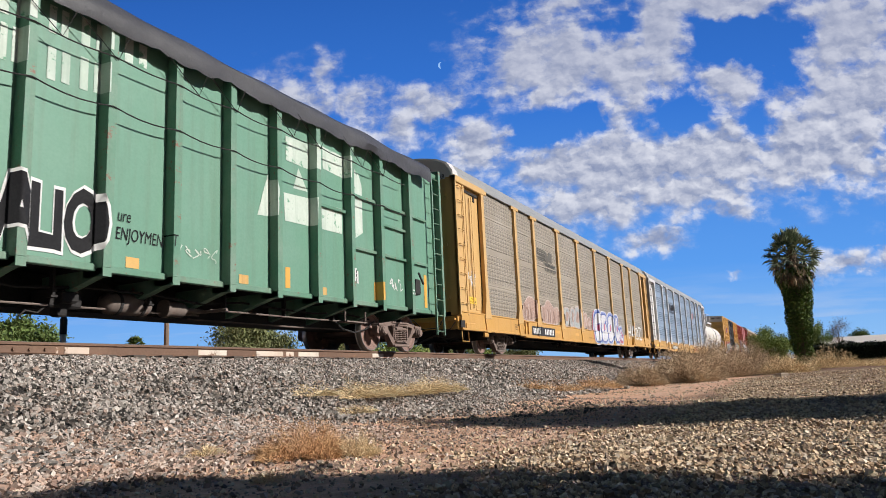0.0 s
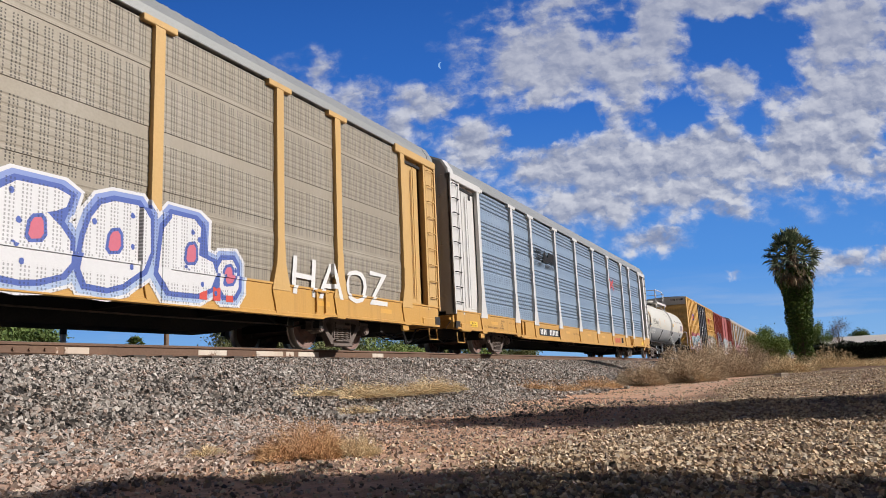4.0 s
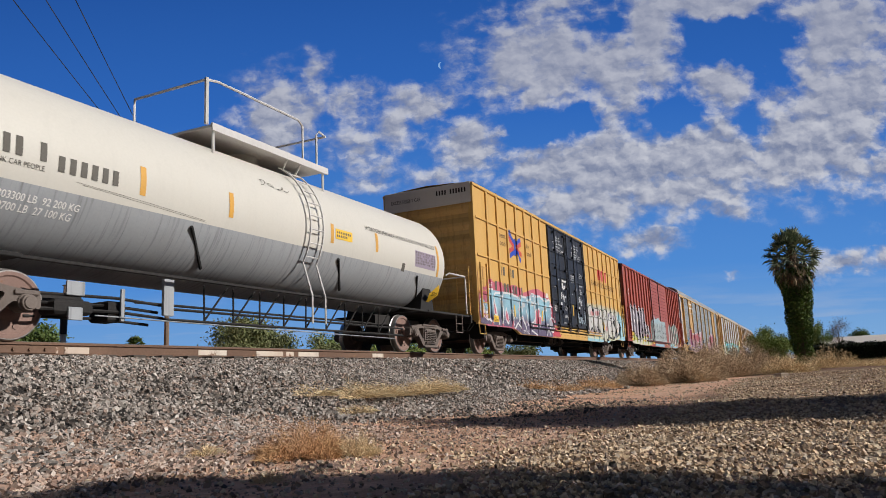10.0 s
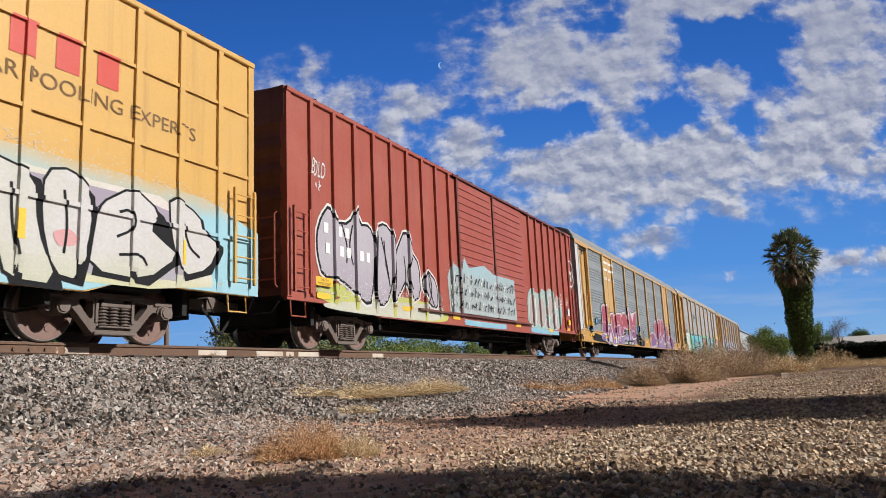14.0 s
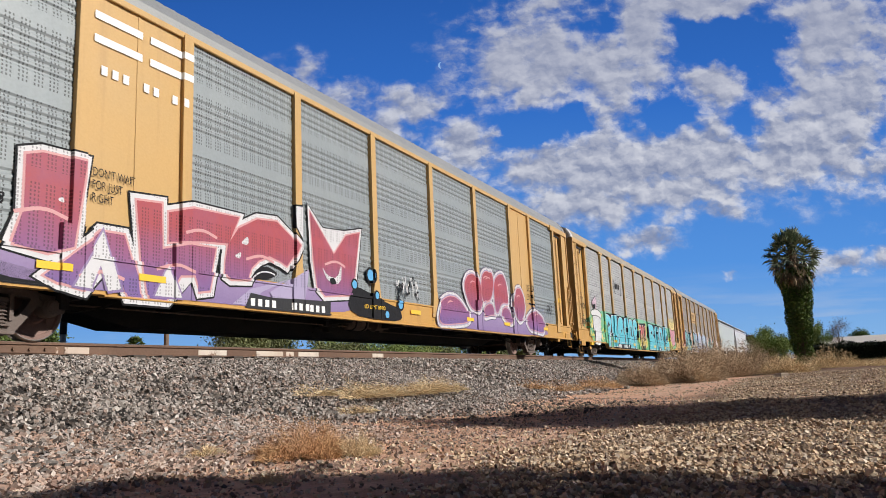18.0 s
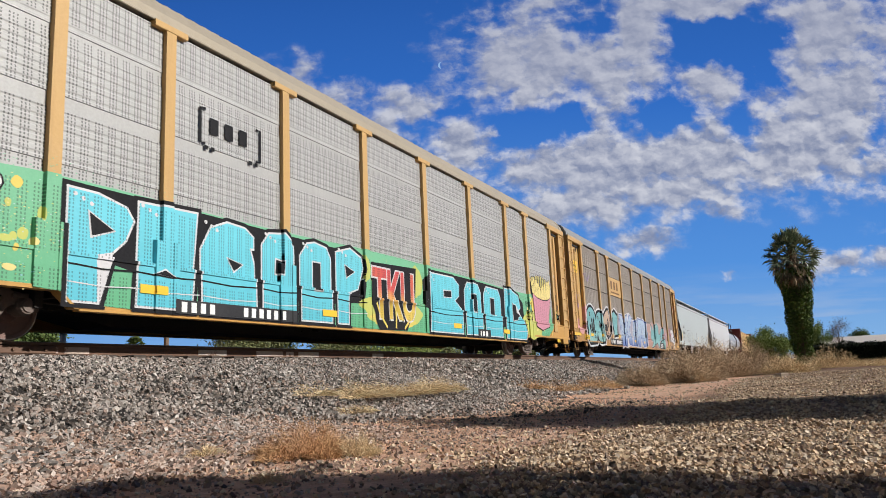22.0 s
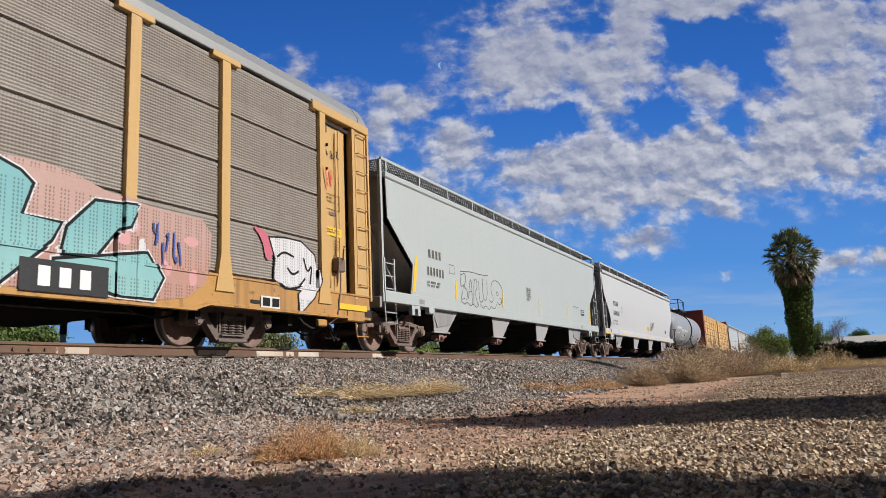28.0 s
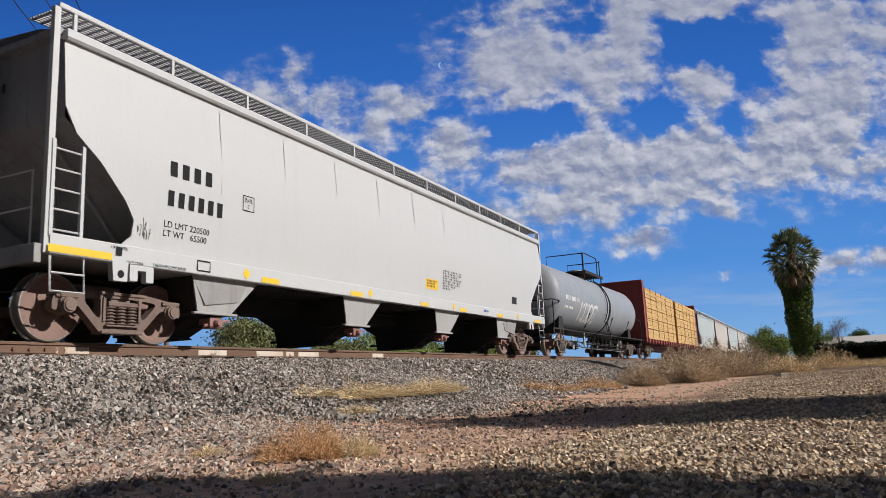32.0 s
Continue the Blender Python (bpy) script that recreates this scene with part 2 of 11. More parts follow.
RED_PEBBLE = stone("reddish_gravel", ((0.32, 0.21, 0.155), (0.50, 0.36, 0.28), (0.10, 0.08, 0.068), (0.54, 0.43, 0.355), (0.44, 0.27, 0.19), (0.62, 0.54, 0.47), (0.36, 0.235, 0.18), (0.06, 0.052, 0.048)), bump=0.1)


def thin(pts, rng, edge, soft, up=True):
    e = edge + 0.8 * np.array([noise.noise((a * 0.35, b * 0.5, 5.0)) for a, b in pts])
    p = np.clip((pts[:, 1] - e) / soft, 0, 1) if up else np.clip((e - pts[:, 1]) / soft, 0, 1)
    return rng.uniform(size=len(pts)) < p


P, R = scatter(2.0, 15.0, 3.0, 8.95, 52000, 11, lambda p, r: thin(p, r, 4.4, 1.2))
rocks("ballast", "grey crushed rock heaped on the track shoulder", P, 0.024 + 0.050 * R.uniform(0, 1, len(P)) ** 1.7, BALLAST, 12)
P, R = scatter(15.0, 46.0, 4.2, 8.95, 42000, 13, lambda p, r: thin(p, r, 4.7, 1.0))
rocks("ballast", "grey crushed rock heaped on the track shoulder", P, 0.03 + 0.085 * R.uniform(0, 1, len(P)) ** 1.7, BALLAST, 14)


def gravel_mask(pts, rng):
    v = np.array([noise.noise((a * 0.32, b * 0.32, 9.0)) + 0.5 * noise.noise((a, b, 2.0)) for a, b in pts])
    lane = np.clip((1.95 - pts[:, 1]) / 0.9, 0.0, 1)
    fade = np.clip((pts[:, 0] - 1.0) / 1.4, 0, 1) * np.clip((pts[:, 1] + 5.0 - 1.4 * (pts[:, 0] < 8.5)) / 1.2, 0, 1)
    return rng.uniform(size=len(pts)) < np.clip(lane + v * 0.4, 0.05, 1) * fade


P, R = scatter(1.0, 8.5, -3.6, 5.0, 110000, 15, gravel_mask)
rocks("gravel", "tan and brown loose gravel on packed dirt", P, 0.010 + 0.034 * R.uniform(0, 1, len(P)) ** 2.2, PEBBLE, 16, 0.9)
P, R = scatter(8.5, 26.0, -5.0, 4.6, 52000, 17, gravel_mask)
rocks("gravel", "tan and brown loose gravel on packed dirt", P, 0.012 + 0.048 * R.uniform(0, 1, len(P)) ** 2, PEBBLE, 18, 0.9)
P, R = scatter(1.4, 7.2, 3.0, 5.9, 30000, 19, lambda p, r: thin(p, r, 3.3, 0.7))
rocks("gravel", "mixed brown and grey stones below the ballast", P, 0.012 + 0.05 * R.uniform(0, 1, len(P)) ** 1.8, RED_PEBBLE, 20, 0.9)

P, R = scatter(2.2, 14.0, 1.2, 4.8, 13000, 21, lambda p, r: thin(p, r, 1.5, 1.0))
rocks("gravel", "small rusty stones and clods on the bare dirt", P, 0.008 + 0.034 * R.uniform(0, 1, len(P)) ** 2.6, RED_PEBBLE, 22, 0.9)
P, R = scatter(8.6, 12.9, 2.3, 4.7, 420, 23)
rocks("gravel", "dark lumps of slag lying on the dirt", P, 0.02 + 0.06 * R.uniform(0, 1, len(P)) ** 2.0, stone("dark_slag", ((0.04, 0.036, 0.033), (0.09, 0.08, 0.07), (0.16, 0.14, 0.12)), bump=0.1), 24, 0.8)

# ---- track ----
RAIL_RUST = paint("rusty_rail_steel", (0.13, 0.075, 0.05), (0.22, 0.13, 0.085), (0.30, 0.15, 0.07), rough=0.75, amount=0.6, streak=0.2)
RAIL_TOP = paint("worn_rail_head", (0.34, 0.31, 0.29), rough=0.3, metal=0.9, streak=0)
TIE_WOOD = paint("creosoted_tie_wood", (0.07, 0.055, 0.045), (0.14, 0.12, 0.10), rough=0.9, amount=0.7, streak=0.3)
RAIL_PROFILE = ((-0.075, 0.0), (0.075, 0.0), (0.075, 0.012), (0.012, 0.03), (0.012, 0.135), (0.037, 0.15), (0.037, 0.175), (0.028, 0.186), (-0.028, 0.186), (-0.037, 0.175), (-0.037, 0.15), (-0.012, 0.135), (-0.012, 0.03), (-0.075, 0.012))
track = thing("railway_track", "rusty steel rails on wooden ties in grey ballast", "railway track", (0, TRACK_Y, RAIL_Z))
for sgn in (-1, 1):
    s = Solid()
    s.ring_loft([[(x, sgn * 0.755 + a, b - 0.186) for a, b in RAIL_PROFILE] for x in (-120.0, 420.0)])
    rail = part("rail", s, RAIL_RUST, track)
    part("rail_head", Solid().box(-120, 420, sgn * 0.755 - 0.026, sgn * 0.755 + 0.026, -0.001, 0.003), RAIL_TOP, rail, "polished running surface")
tie = Solid().box(-0.115, 0.115, -1.3, 1.3, -0.36, -0.19, 0.012).mesh("tie")
tie.materials.append(TIE_WOOD)
plate = Solid().box(-0.09, 0.09, -0.18, 0.18, -0.19, -0.176, 0.004).mesh("tie_plate")
plate.materials.append(RAIL_RUST)
spike = Solid().box(-0.01, 0.01, 0.0, 0.025, -0.2, -0.165, 0.003).mesh("spike")
spike.materials.append(RAIL_RUST)
for i in range(110):
    x = -8 + i * 0.53
    t = part("tie", tie, TIE_WOOD, track)
    t.location.x = x
    if 1.5 < x < 28:
        p = part("tie_plate", plate, RAIL_RUST, track)
        p.location = (x, -0.755, 0)
        for dx in (-0.06, 0.06):
            k = part("spike", spike, RAIL_RUST, track)
            k.location = (x + dx, -0.755 - 0.09, 0)
WHITE_MARK = paint("chalky_white_marking", (0.62, 0.55, 0.47), (0.4, 0.25, 0.17), (0.2, 0.11, 0.07), rough=0.8, amount=0.6, rust_at=0.6)
web_y = -0.755 - 0.016
for x0, x1 in ((9.61, 10.3), (11.11, 11.9), (15.29, 15.8), (12.0, 12.25), (12.4, 13.1), (6.75, 6.95), (7.05, 7.45)):
    part("painted_mark", Solid().box(x0, x1, web_y - 0.003, web_y, -0.15, -0.06), WHITE_MARK, track, "chalky white paint mark on the rail web")
s = Solid().box(5.9, 6.9, -0.755 - 0.035, -0.755 - 0.012, -0.155, -0.05, 0.008)
bar = part("joint_bar", s, RAIL_RUST, track)
bolt = Solid().lathe(((-0.03, 0.022), (0.0, 0.022)), 6, "y").mesh("bolt")
bolt.materials.append(RAIL_RUST)
for k in range(4):
    b = part("bolt", bolt, RAIL_RUST, bar)
    b.location = (6.05 + 0.23 * k, -0.755 - 0.033, -0.1)

# ---- plants ----
def straw(name, cols, green=0.0):
    return stone(name, cols, rough=0.85, bump=0.1, scale=20)


DRY = straw("dry_grass", ((0.688, 0.479, 0.266), (0.800, 0.621, 0.372), (0.550, 0.363, 0.199), (0.800, 0.750, 0.509)))
RED_WEED = straw("dry_red_weed", ((0.585, 0.312, 0.156), (0.754, 0.468, 0.234), (0.442, 0.221, 0.117), (0.850, 0.624, 0.338)))
GREY_WEED = straw("dry_grey_weed", ((0.52, 0.36, 0.23), (0.68, 0.53, 0.36), (0.36, 0.25, 0.165), (0.74, 0.64, 0.47)))
BARE_TWIG = straw("bare_twigs", ((0.16, 0.12, 0.085), (0.24, 0.18, 0.125), (0.10, 0.075, 0.055), (0.32, 0.25, 0.17)))
LEAF = straw("shrub_leaves", ((0.084, 0.132, 0.036), (0.138, 0.204, 0.054), (0.060, 0.096, 0.030), (0.192, 0.252, 0.078)))
LEAF_PALE = straw("pale_shrub_leaves", ((0.162, 0.237, 0.056), (0.250, 0.324, 0.087), (0.125, 0.175, 0.050), (0.349, 0.399, 0.137)))
LEAF_OLIVE = straw("olive_leaves", ((0.13, 0.15, 0.055), (0.21, 0.23, 0.095), (0.085, 0.10, 0.04), (0.27, 0.28, 0.14)))
IVY = straw("ivy_leaves", ((0.060, 0.105, 0.026), (0.115, 0.18, 0.04), (0.045, 0.075, 0.019), (0.19, 0.26, 0.07)))
# leaves coloured near black, with the hedge's shade put into them
HEDGE_SHADED = straw("shaded_hedge_leaves", ((0.010, 0.016, 0.006), (0.018, 0.026, 0.009), (0.008, 0.012, 0.005), (0.022, 0.03, 0.012)))
FROND = straw("palm_frond", ((0.13, 0.18, 0.09), (0.26, 0.31, 0.18), (0.085, 0.12, 0.06), (0.50, 0.52, 0.38)))
DEAD_FROND = straw("dead_palm_frond", ((0.266, 0.182, 0.112), (0.336, 0.252, 0.154), (0.154, 0.112, 0.070), (0.420, 0.322, 0.210)))
BARK = paint("rough_bark", (0.13, 0.095, 0.065), (0.2, 0.16, 0.11), rough=0.95, amount=0.7, bump=0.06)


def blades(rng, base, direction, length, width):
    """Thin two-segment blades as triangles: arrays of verts and faces."""
    k = len(base)
    side = np.cross(direction, rng.normal(size=(k, 3)))
    side /= np.linalg.norm(side, axis=1)[:, None] + 1e-9
    mid = base + direction * (length * 0.55)[:, None]
    droop = np.zeros((k, 3))
    droop[:, 2] = -length * rng.uniform(0.0, 0.25, k)
    tip = base + direction * length[:, None] + droop + rng.normal(size=(k, 3)) * (length * 0.08)[:, None]
    w = side * width[:, None]
    v = np.stack([base - w * 0.6, base + w * 0.6, mid + w, mid - w, tip], 1).reshape(-1, 3)
    o = (np.arange(k) * 5)[:, None]
    f = np.concatenate([o + np.array([[0, 1, 2]]), o + np.array([[0, 2, 3]]), o + np.array([[3, 2, 4]])])
    return v, f


def weed(name, label, at, radius, height, count, material, seed, width=0.004, spread=1.0, category="weed", squash=1.0, lie=1.0, twig=1.0):
    """A dry tuft or tumbleweed: thousands of short forked twigs filling an uneven mound."""
    rng = np.random.default_rng(seed)
    ang, u = rng.uniform(0, 2 * math.pi, count), np.sqrt(rng.uniform(0, 1, count))
    lump = 0.72 + 0.3 * np.sin(ang * 3 + seed) * np.cos(ang * 2 - seed * 0.7)
    rad = radius * u * lump
    lift = height * rng.uniform(0, 1, count) ** 1.4 * np.clip(1.05 - u ** 2, 0.08, 1) * (0.75 + 0.35 * np.sin(ang * 5 + seed))
    base = np.stack([rad * np.cos(ang), rad * np.sin(ang) * squash, lift * 0.8], -1)
    d = np.stack([np.cos(ang) * u * spread, np.sin(ang) * u * spread, rng.uniform(0.1, 1.0, count)], -1) + rng.normal(scale=0.5, size=(count, 3))
    d[:, 2] = (np.abs(d[:, 2]) * 0.8 + 0.05) * lie
    d /= np.linalg.norm(d, axis=1)[:, None]
    length = (0.12 + 0.3 * height) * rng.uniform(0.4, 1.2, count)
    length = np.minimum(length, 0.45 * (height + radius * 0.4)) * twig
    v, f = blades(rng, base, d, length, width * rng.uniform(0.5, 1.4, count))
    ob = new(name, fast_mesh(name, v, f))
    ob.data.materials.append(material)
    ob.location = at
    return tagged(ob, label, category)


def leaf_cloud(rng, count, centre, radii, size, shell=0.5, lumps=9):
    """Leaf triangles gathered round many lumps inside an uneven crown."""
    lump = rng.normal(size=(lumps, 3))
    lump /= np.linalg.norm(lump, axis=1)[:, None]
    lump *= rng.uniform(0.35, 1.0, (lumps, 1))
    pick = rng.integers(0, lumps, count)
    p = lump[pick] + rng.normal(size=(count, 3)) * (0.23 if lumps < 24 else 0.15)
    p = p * np.array(radii) + np.array(centre)
    a, b = rng.normal(size=(count, 3)), rng.normal(size=(count, 3))
    a /= np.linalg.norm(a, axis=1)[:, None]
    b = np.cross(a, b)
    b /= np.linalg.norm(b, axis=1)[:, None]
    s = (size * rng.uniform(0.5, 1.3, count))[:, None]
    v = np.stack([p - a * s, p + b * s * 0.45, p + a * s, p - b * s * 0.45], 1).reshape(-1, 3)
    f = (np.arange(count) * 4)[:, None] + np.array([[0, 1, 2, 3]])
    return v, f


def tree(name, label, at, height, spread, leaves, seed, leaf_mat, leaf_size=0.12, trunk_r=0.16, bare=0.35, category="tree", lumps=14):
    """A tapered trunk with limbs and an uneven crown of separate leaves."""
    rng = np.random.default_rng(seed)
    root = thing(name, label, category, at)
    s = Solid()
    lean = rng.normal(scale=0.06, size=2)
    s.tube([(lean[0] * z * height, lean[1] * z * height, z * height) for z in (-0.02, 0.1, 0.25, 0.45, 0.7)], [trunk_r * 1.25, trunk_r, trunk_r * 0.8, trunk_r * 0.55, trunk_r * 0.2], 9)
    for k in range(7):
        a, z0 = rng.uniform(0, 6.28), height * rng.uniform(0.2, 0.5)
        r = spread * rng.uniform(0.5, 0.9)
        s.tube([(0, 0, z0), (math.cos(a) * r * 0.5, math.sin(a) * r * 0.5, z0 + height * 0.14), (math.cos(a) * r, math.sin(a) * r, z0 + height * rng.uniform(0.2, 0.4))], [trunk_r * 0.5, trunk_r * 0.3, trunk_r * 0.08], 6)
    part("trunk", s, BARK, root, smooth=True)
    v, f = leaf_cloud(rng, leaves, (0, 0, height * (bare + 1) / 2), (spread, spread, height * (1 - bare) / 2), leaf_size, lumps=lumps)
    v[:, 2] = np.maximum(v[:, 2], 0.03)
    me = fast_mesh("crown", v, f)
    part("crown", me, leaf_mat, root)
    return root

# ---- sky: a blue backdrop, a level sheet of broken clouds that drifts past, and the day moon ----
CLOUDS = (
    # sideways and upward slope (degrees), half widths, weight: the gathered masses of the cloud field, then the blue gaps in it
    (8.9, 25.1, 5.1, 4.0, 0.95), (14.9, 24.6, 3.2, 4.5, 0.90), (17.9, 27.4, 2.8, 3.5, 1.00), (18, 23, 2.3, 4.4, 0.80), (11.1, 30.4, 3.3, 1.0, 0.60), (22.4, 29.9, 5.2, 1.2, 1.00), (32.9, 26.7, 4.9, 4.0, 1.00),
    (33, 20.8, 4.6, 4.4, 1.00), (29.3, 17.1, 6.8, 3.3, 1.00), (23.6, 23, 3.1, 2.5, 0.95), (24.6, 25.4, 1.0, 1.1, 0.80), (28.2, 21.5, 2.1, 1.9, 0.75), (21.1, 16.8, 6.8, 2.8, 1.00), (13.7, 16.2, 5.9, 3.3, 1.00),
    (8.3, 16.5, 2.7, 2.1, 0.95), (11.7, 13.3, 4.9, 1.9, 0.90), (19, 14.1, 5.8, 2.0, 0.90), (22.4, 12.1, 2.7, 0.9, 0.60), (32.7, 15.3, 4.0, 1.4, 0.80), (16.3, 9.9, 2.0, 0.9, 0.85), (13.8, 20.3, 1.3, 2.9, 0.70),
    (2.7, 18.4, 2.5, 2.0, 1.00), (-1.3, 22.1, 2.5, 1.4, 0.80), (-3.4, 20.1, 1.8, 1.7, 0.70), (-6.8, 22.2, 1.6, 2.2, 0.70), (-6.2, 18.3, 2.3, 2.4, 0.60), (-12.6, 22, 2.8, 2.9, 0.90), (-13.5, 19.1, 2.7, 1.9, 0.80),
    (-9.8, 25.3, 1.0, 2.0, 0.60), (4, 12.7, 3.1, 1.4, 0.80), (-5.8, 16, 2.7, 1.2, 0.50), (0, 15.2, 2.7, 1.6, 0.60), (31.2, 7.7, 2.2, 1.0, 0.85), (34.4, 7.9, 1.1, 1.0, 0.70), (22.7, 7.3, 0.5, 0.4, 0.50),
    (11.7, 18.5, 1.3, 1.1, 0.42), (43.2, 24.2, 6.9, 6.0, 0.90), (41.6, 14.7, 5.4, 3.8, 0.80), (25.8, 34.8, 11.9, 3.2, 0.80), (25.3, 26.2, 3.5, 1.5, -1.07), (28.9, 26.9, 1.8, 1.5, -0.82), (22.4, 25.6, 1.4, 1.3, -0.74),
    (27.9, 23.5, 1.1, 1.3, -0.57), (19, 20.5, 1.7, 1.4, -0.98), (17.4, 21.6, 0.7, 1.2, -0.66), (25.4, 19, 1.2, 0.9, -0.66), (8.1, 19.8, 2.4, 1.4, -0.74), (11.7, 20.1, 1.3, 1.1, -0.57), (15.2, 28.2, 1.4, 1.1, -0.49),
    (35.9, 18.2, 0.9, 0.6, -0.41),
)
CLOUD_H, CLOUD_FAR = 230.0, 3850.0


def sky_blue(n, l, el):
    blue = n.new("ShaderNodeValToRGB")
    els = blue.color_ramp.elements
    els[0].position, els[0].color = 0.0, (0.24, 0.45, 0.74, 1)
    els[1].position, els[1].color = 1.0, (0.016, 0.085, 0.35, 1)
    for at, c in ((0.22, (0.088, 0.28, 0.70, 1)), (0.6, (0.031, 0.148, 0.53, 1))):
        els.new(at).color = c
    l.new(ramp(n, l, el, 0.0, 36.0), blue.inputs[0])
    return blue.outputs[0]


def glow(n, l, col):
    em = n.new("ShaderNodeEmission")
    l.new(col, em.inputs[0])
    l.new(em.outputs[0], n["Material Output"].inputs[0])


def clear_sky_material():
    m, n, l, bsdf = nodes_of("clear_sky")
    n.remove(bsdf)
    sep = n.new("ShaderNodeSeparateXYZ")
    l.new(n.new("ShaderNodeUVMap").outputs[0], sep.inputs[0])
    glow(n, l, sky_blue(n, l, sep.outputs[1]))
    return m


def cloud_material():
    m, n, l, bsdf = nodes_of("broken_clouds")
    n.remove(bsdf)
    sep = n.new("ShaderNodeSeparateXYZ")
    l.new(n.new("ShaderNodeTexCoord").outputs["Object"], sep.inputs[0])
    side = math_node(n, l, "MULTIPLY", math_node(n, l, "DIVIDE", sep.outputs[0], sep.outputs[1]), 57.3)
    up = math_node(n, l, "DIVIDE", 57.3 * CLOUD_H, sep.outputs[1])
    flat_uv = n.new("ShaderNodeCombineXYZ")
    l.new(side, flat_uv.inputs[0])
    l.new(up, flat_uv.inputs[1])
    uv = flat_uv.outputs[0]

    def vec(op, a, b):
        v = n.new("ShaderNodeVectorMath")
        v.operation = op
        for k, q in enumerate((a, b)):
            if isinstance(q, bpy.types.NodeSocket):
                l.new(q, v.inputs[k])
            else:
                v.inputs[k].default_value = q
        return v.outputs[0]

    def warped(scale, amount, detail):
        w = n.new("ShaderNodeTexNoise")
        w.inputs["Scale"].default_value, w.inputs["Detail"].default_value, w.inputs["Roughness"].default_value = scale, detail, 0.6
        l.new(uv, w.inputs["Vector"])
        return vec("MULTIPLY", vec("SUBTRACT", w.outputs["Color"], (0.5, 0.5, 0.5)), (amount, amount * 0.8, 0.0))

    bent = vec("ADD", vec("ADD", uv, warped(0.3, 3.0, 3)), warped(0.9, 1.6, 5))
    ws = n.new("ShaderNodeSeparateXYZ")
    l.new(bent, ws.inputs[0])
    total = gap = None
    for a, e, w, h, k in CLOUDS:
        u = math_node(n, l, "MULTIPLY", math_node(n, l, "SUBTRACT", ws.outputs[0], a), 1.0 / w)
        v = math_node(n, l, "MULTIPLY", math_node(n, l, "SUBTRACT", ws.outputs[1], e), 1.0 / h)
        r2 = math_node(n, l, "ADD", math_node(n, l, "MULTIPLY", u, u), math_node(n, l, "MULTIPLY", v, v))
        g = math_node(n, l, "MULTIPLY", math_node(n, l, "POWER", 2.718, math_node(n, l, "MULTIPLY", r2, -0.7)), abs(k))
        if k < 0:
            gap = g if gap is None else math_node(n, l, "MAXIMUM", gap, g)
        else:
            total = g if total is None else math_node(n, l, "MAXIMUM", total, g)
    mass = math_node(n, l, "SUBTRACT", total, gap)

    def puffs(dx, dy, scale, detail):
        mp = n.new("ShaderNodeMapping")
        mp.inputs["Location"].default_value, mp.inputs["Scale"].default_value = (dx, dy, 0.0), (0.8, 1.15, 1.0)
        l.new(vec("ADD", uv, warped(1.1, 0.9, 4)), mp.inputs[0])
        t = n.new("ShaderNodeTexNoise")
        t.inputs["Scale"].default_value, t.inputs["Detail"].default_value, t.inputs["Roughness"].default_value = scale, detail, 0.56
        l.new(mp.outputs[0], t.inputs["Vector"])
        return t.outputs["Fac"]

    p0 = puffs(0, 0, 0.5, 7)
    d0 = math_node(n, l, "ADD", mass, math_node(n, l, "MULTIPLY", math_node(n, l, "SUBTRACT", p0, 0.5), ramp(n, l, mass, 0.0, 0.3, 0.5, 1.7)))
    cover = n.new("ShaderNodeMapRange")
    cover.interpolation_type = "SMOOTHSTEP"
    cover.inputs["From Min"].default_value, cover.inputs["From Max"].default_value = 0.08, 0.78
    l.new(d0, cover.inputs["Value"])
    lit = ramp(n, l, math_node(n, l, "SUBTRACT", p0, puffs(0.42, 0.8, 0.5, 3)), -0.15, 0.2)
    fine = ramp(n, l, math_node(n, l, "SUBTRACT", puffs(0, 0, 1.5, 6), puffs(0.16, 0.3, 1.5, 5)), -0.16, 0.2)
    lit = math_node(n, l, "ADD", math_node(n, l, "MULTIPLY", lit, 0.78), math_node(n, l, "MULTIPLY", fine, 0.22))
    body = mixc(n, l, lit, (0.215, 0.25, 0.37), (0.61, 0.62, 0.68))
    rim = math_node(n, l, "MULTIPLY", ramp(n, l, d0, 0.95, 0.5), ramp(n, l, lit, 0.4, 0.8))
    body = mixc(n, l, math_node(n, l, "MULTIPLY", rim, 0.55), body, (0.78, 0.78, 0.80))
    body = mixc(n, l, ramp(n, l, up, 18.0, 27.0, 0.0, 0.5), body, (0.345, 0.37, 0.475))
    veil = n.new("ShaderNodeTexNoise")
    veil.inputs["Scale"].default_value, veil.inputs["Detail"].default_value = 1.0, 5
    l.new(vec("MULTIPLY", uv, (0.12, 0.9, 1.0)), veil.inputs["Vector"])
    haze = math_node(n, l, "MULTIPLY", ramp(n, l, veil.outputs["Fac"], 0.48, 0.7, 0.0, 0.4), ramp(n, l, up, 8.0, 4.0))
    col = mixc(n, l, haze, sky_blue(n, l, up), (0.45, 0.52, 0.66))
    glow(n, l, mixc(n, l, math_node(n, l, "MULTIPLY", cover.outputs[0], 0.94), col, body))
    return m


dome = bpy.data.meshes.new("sky_backdrop")
AZ, EL, RAD = [radians(-40 + 2.5 * i) for i in range(57)], [radians(-3 + 2.5 * j) for j in range(25)], 4300.0
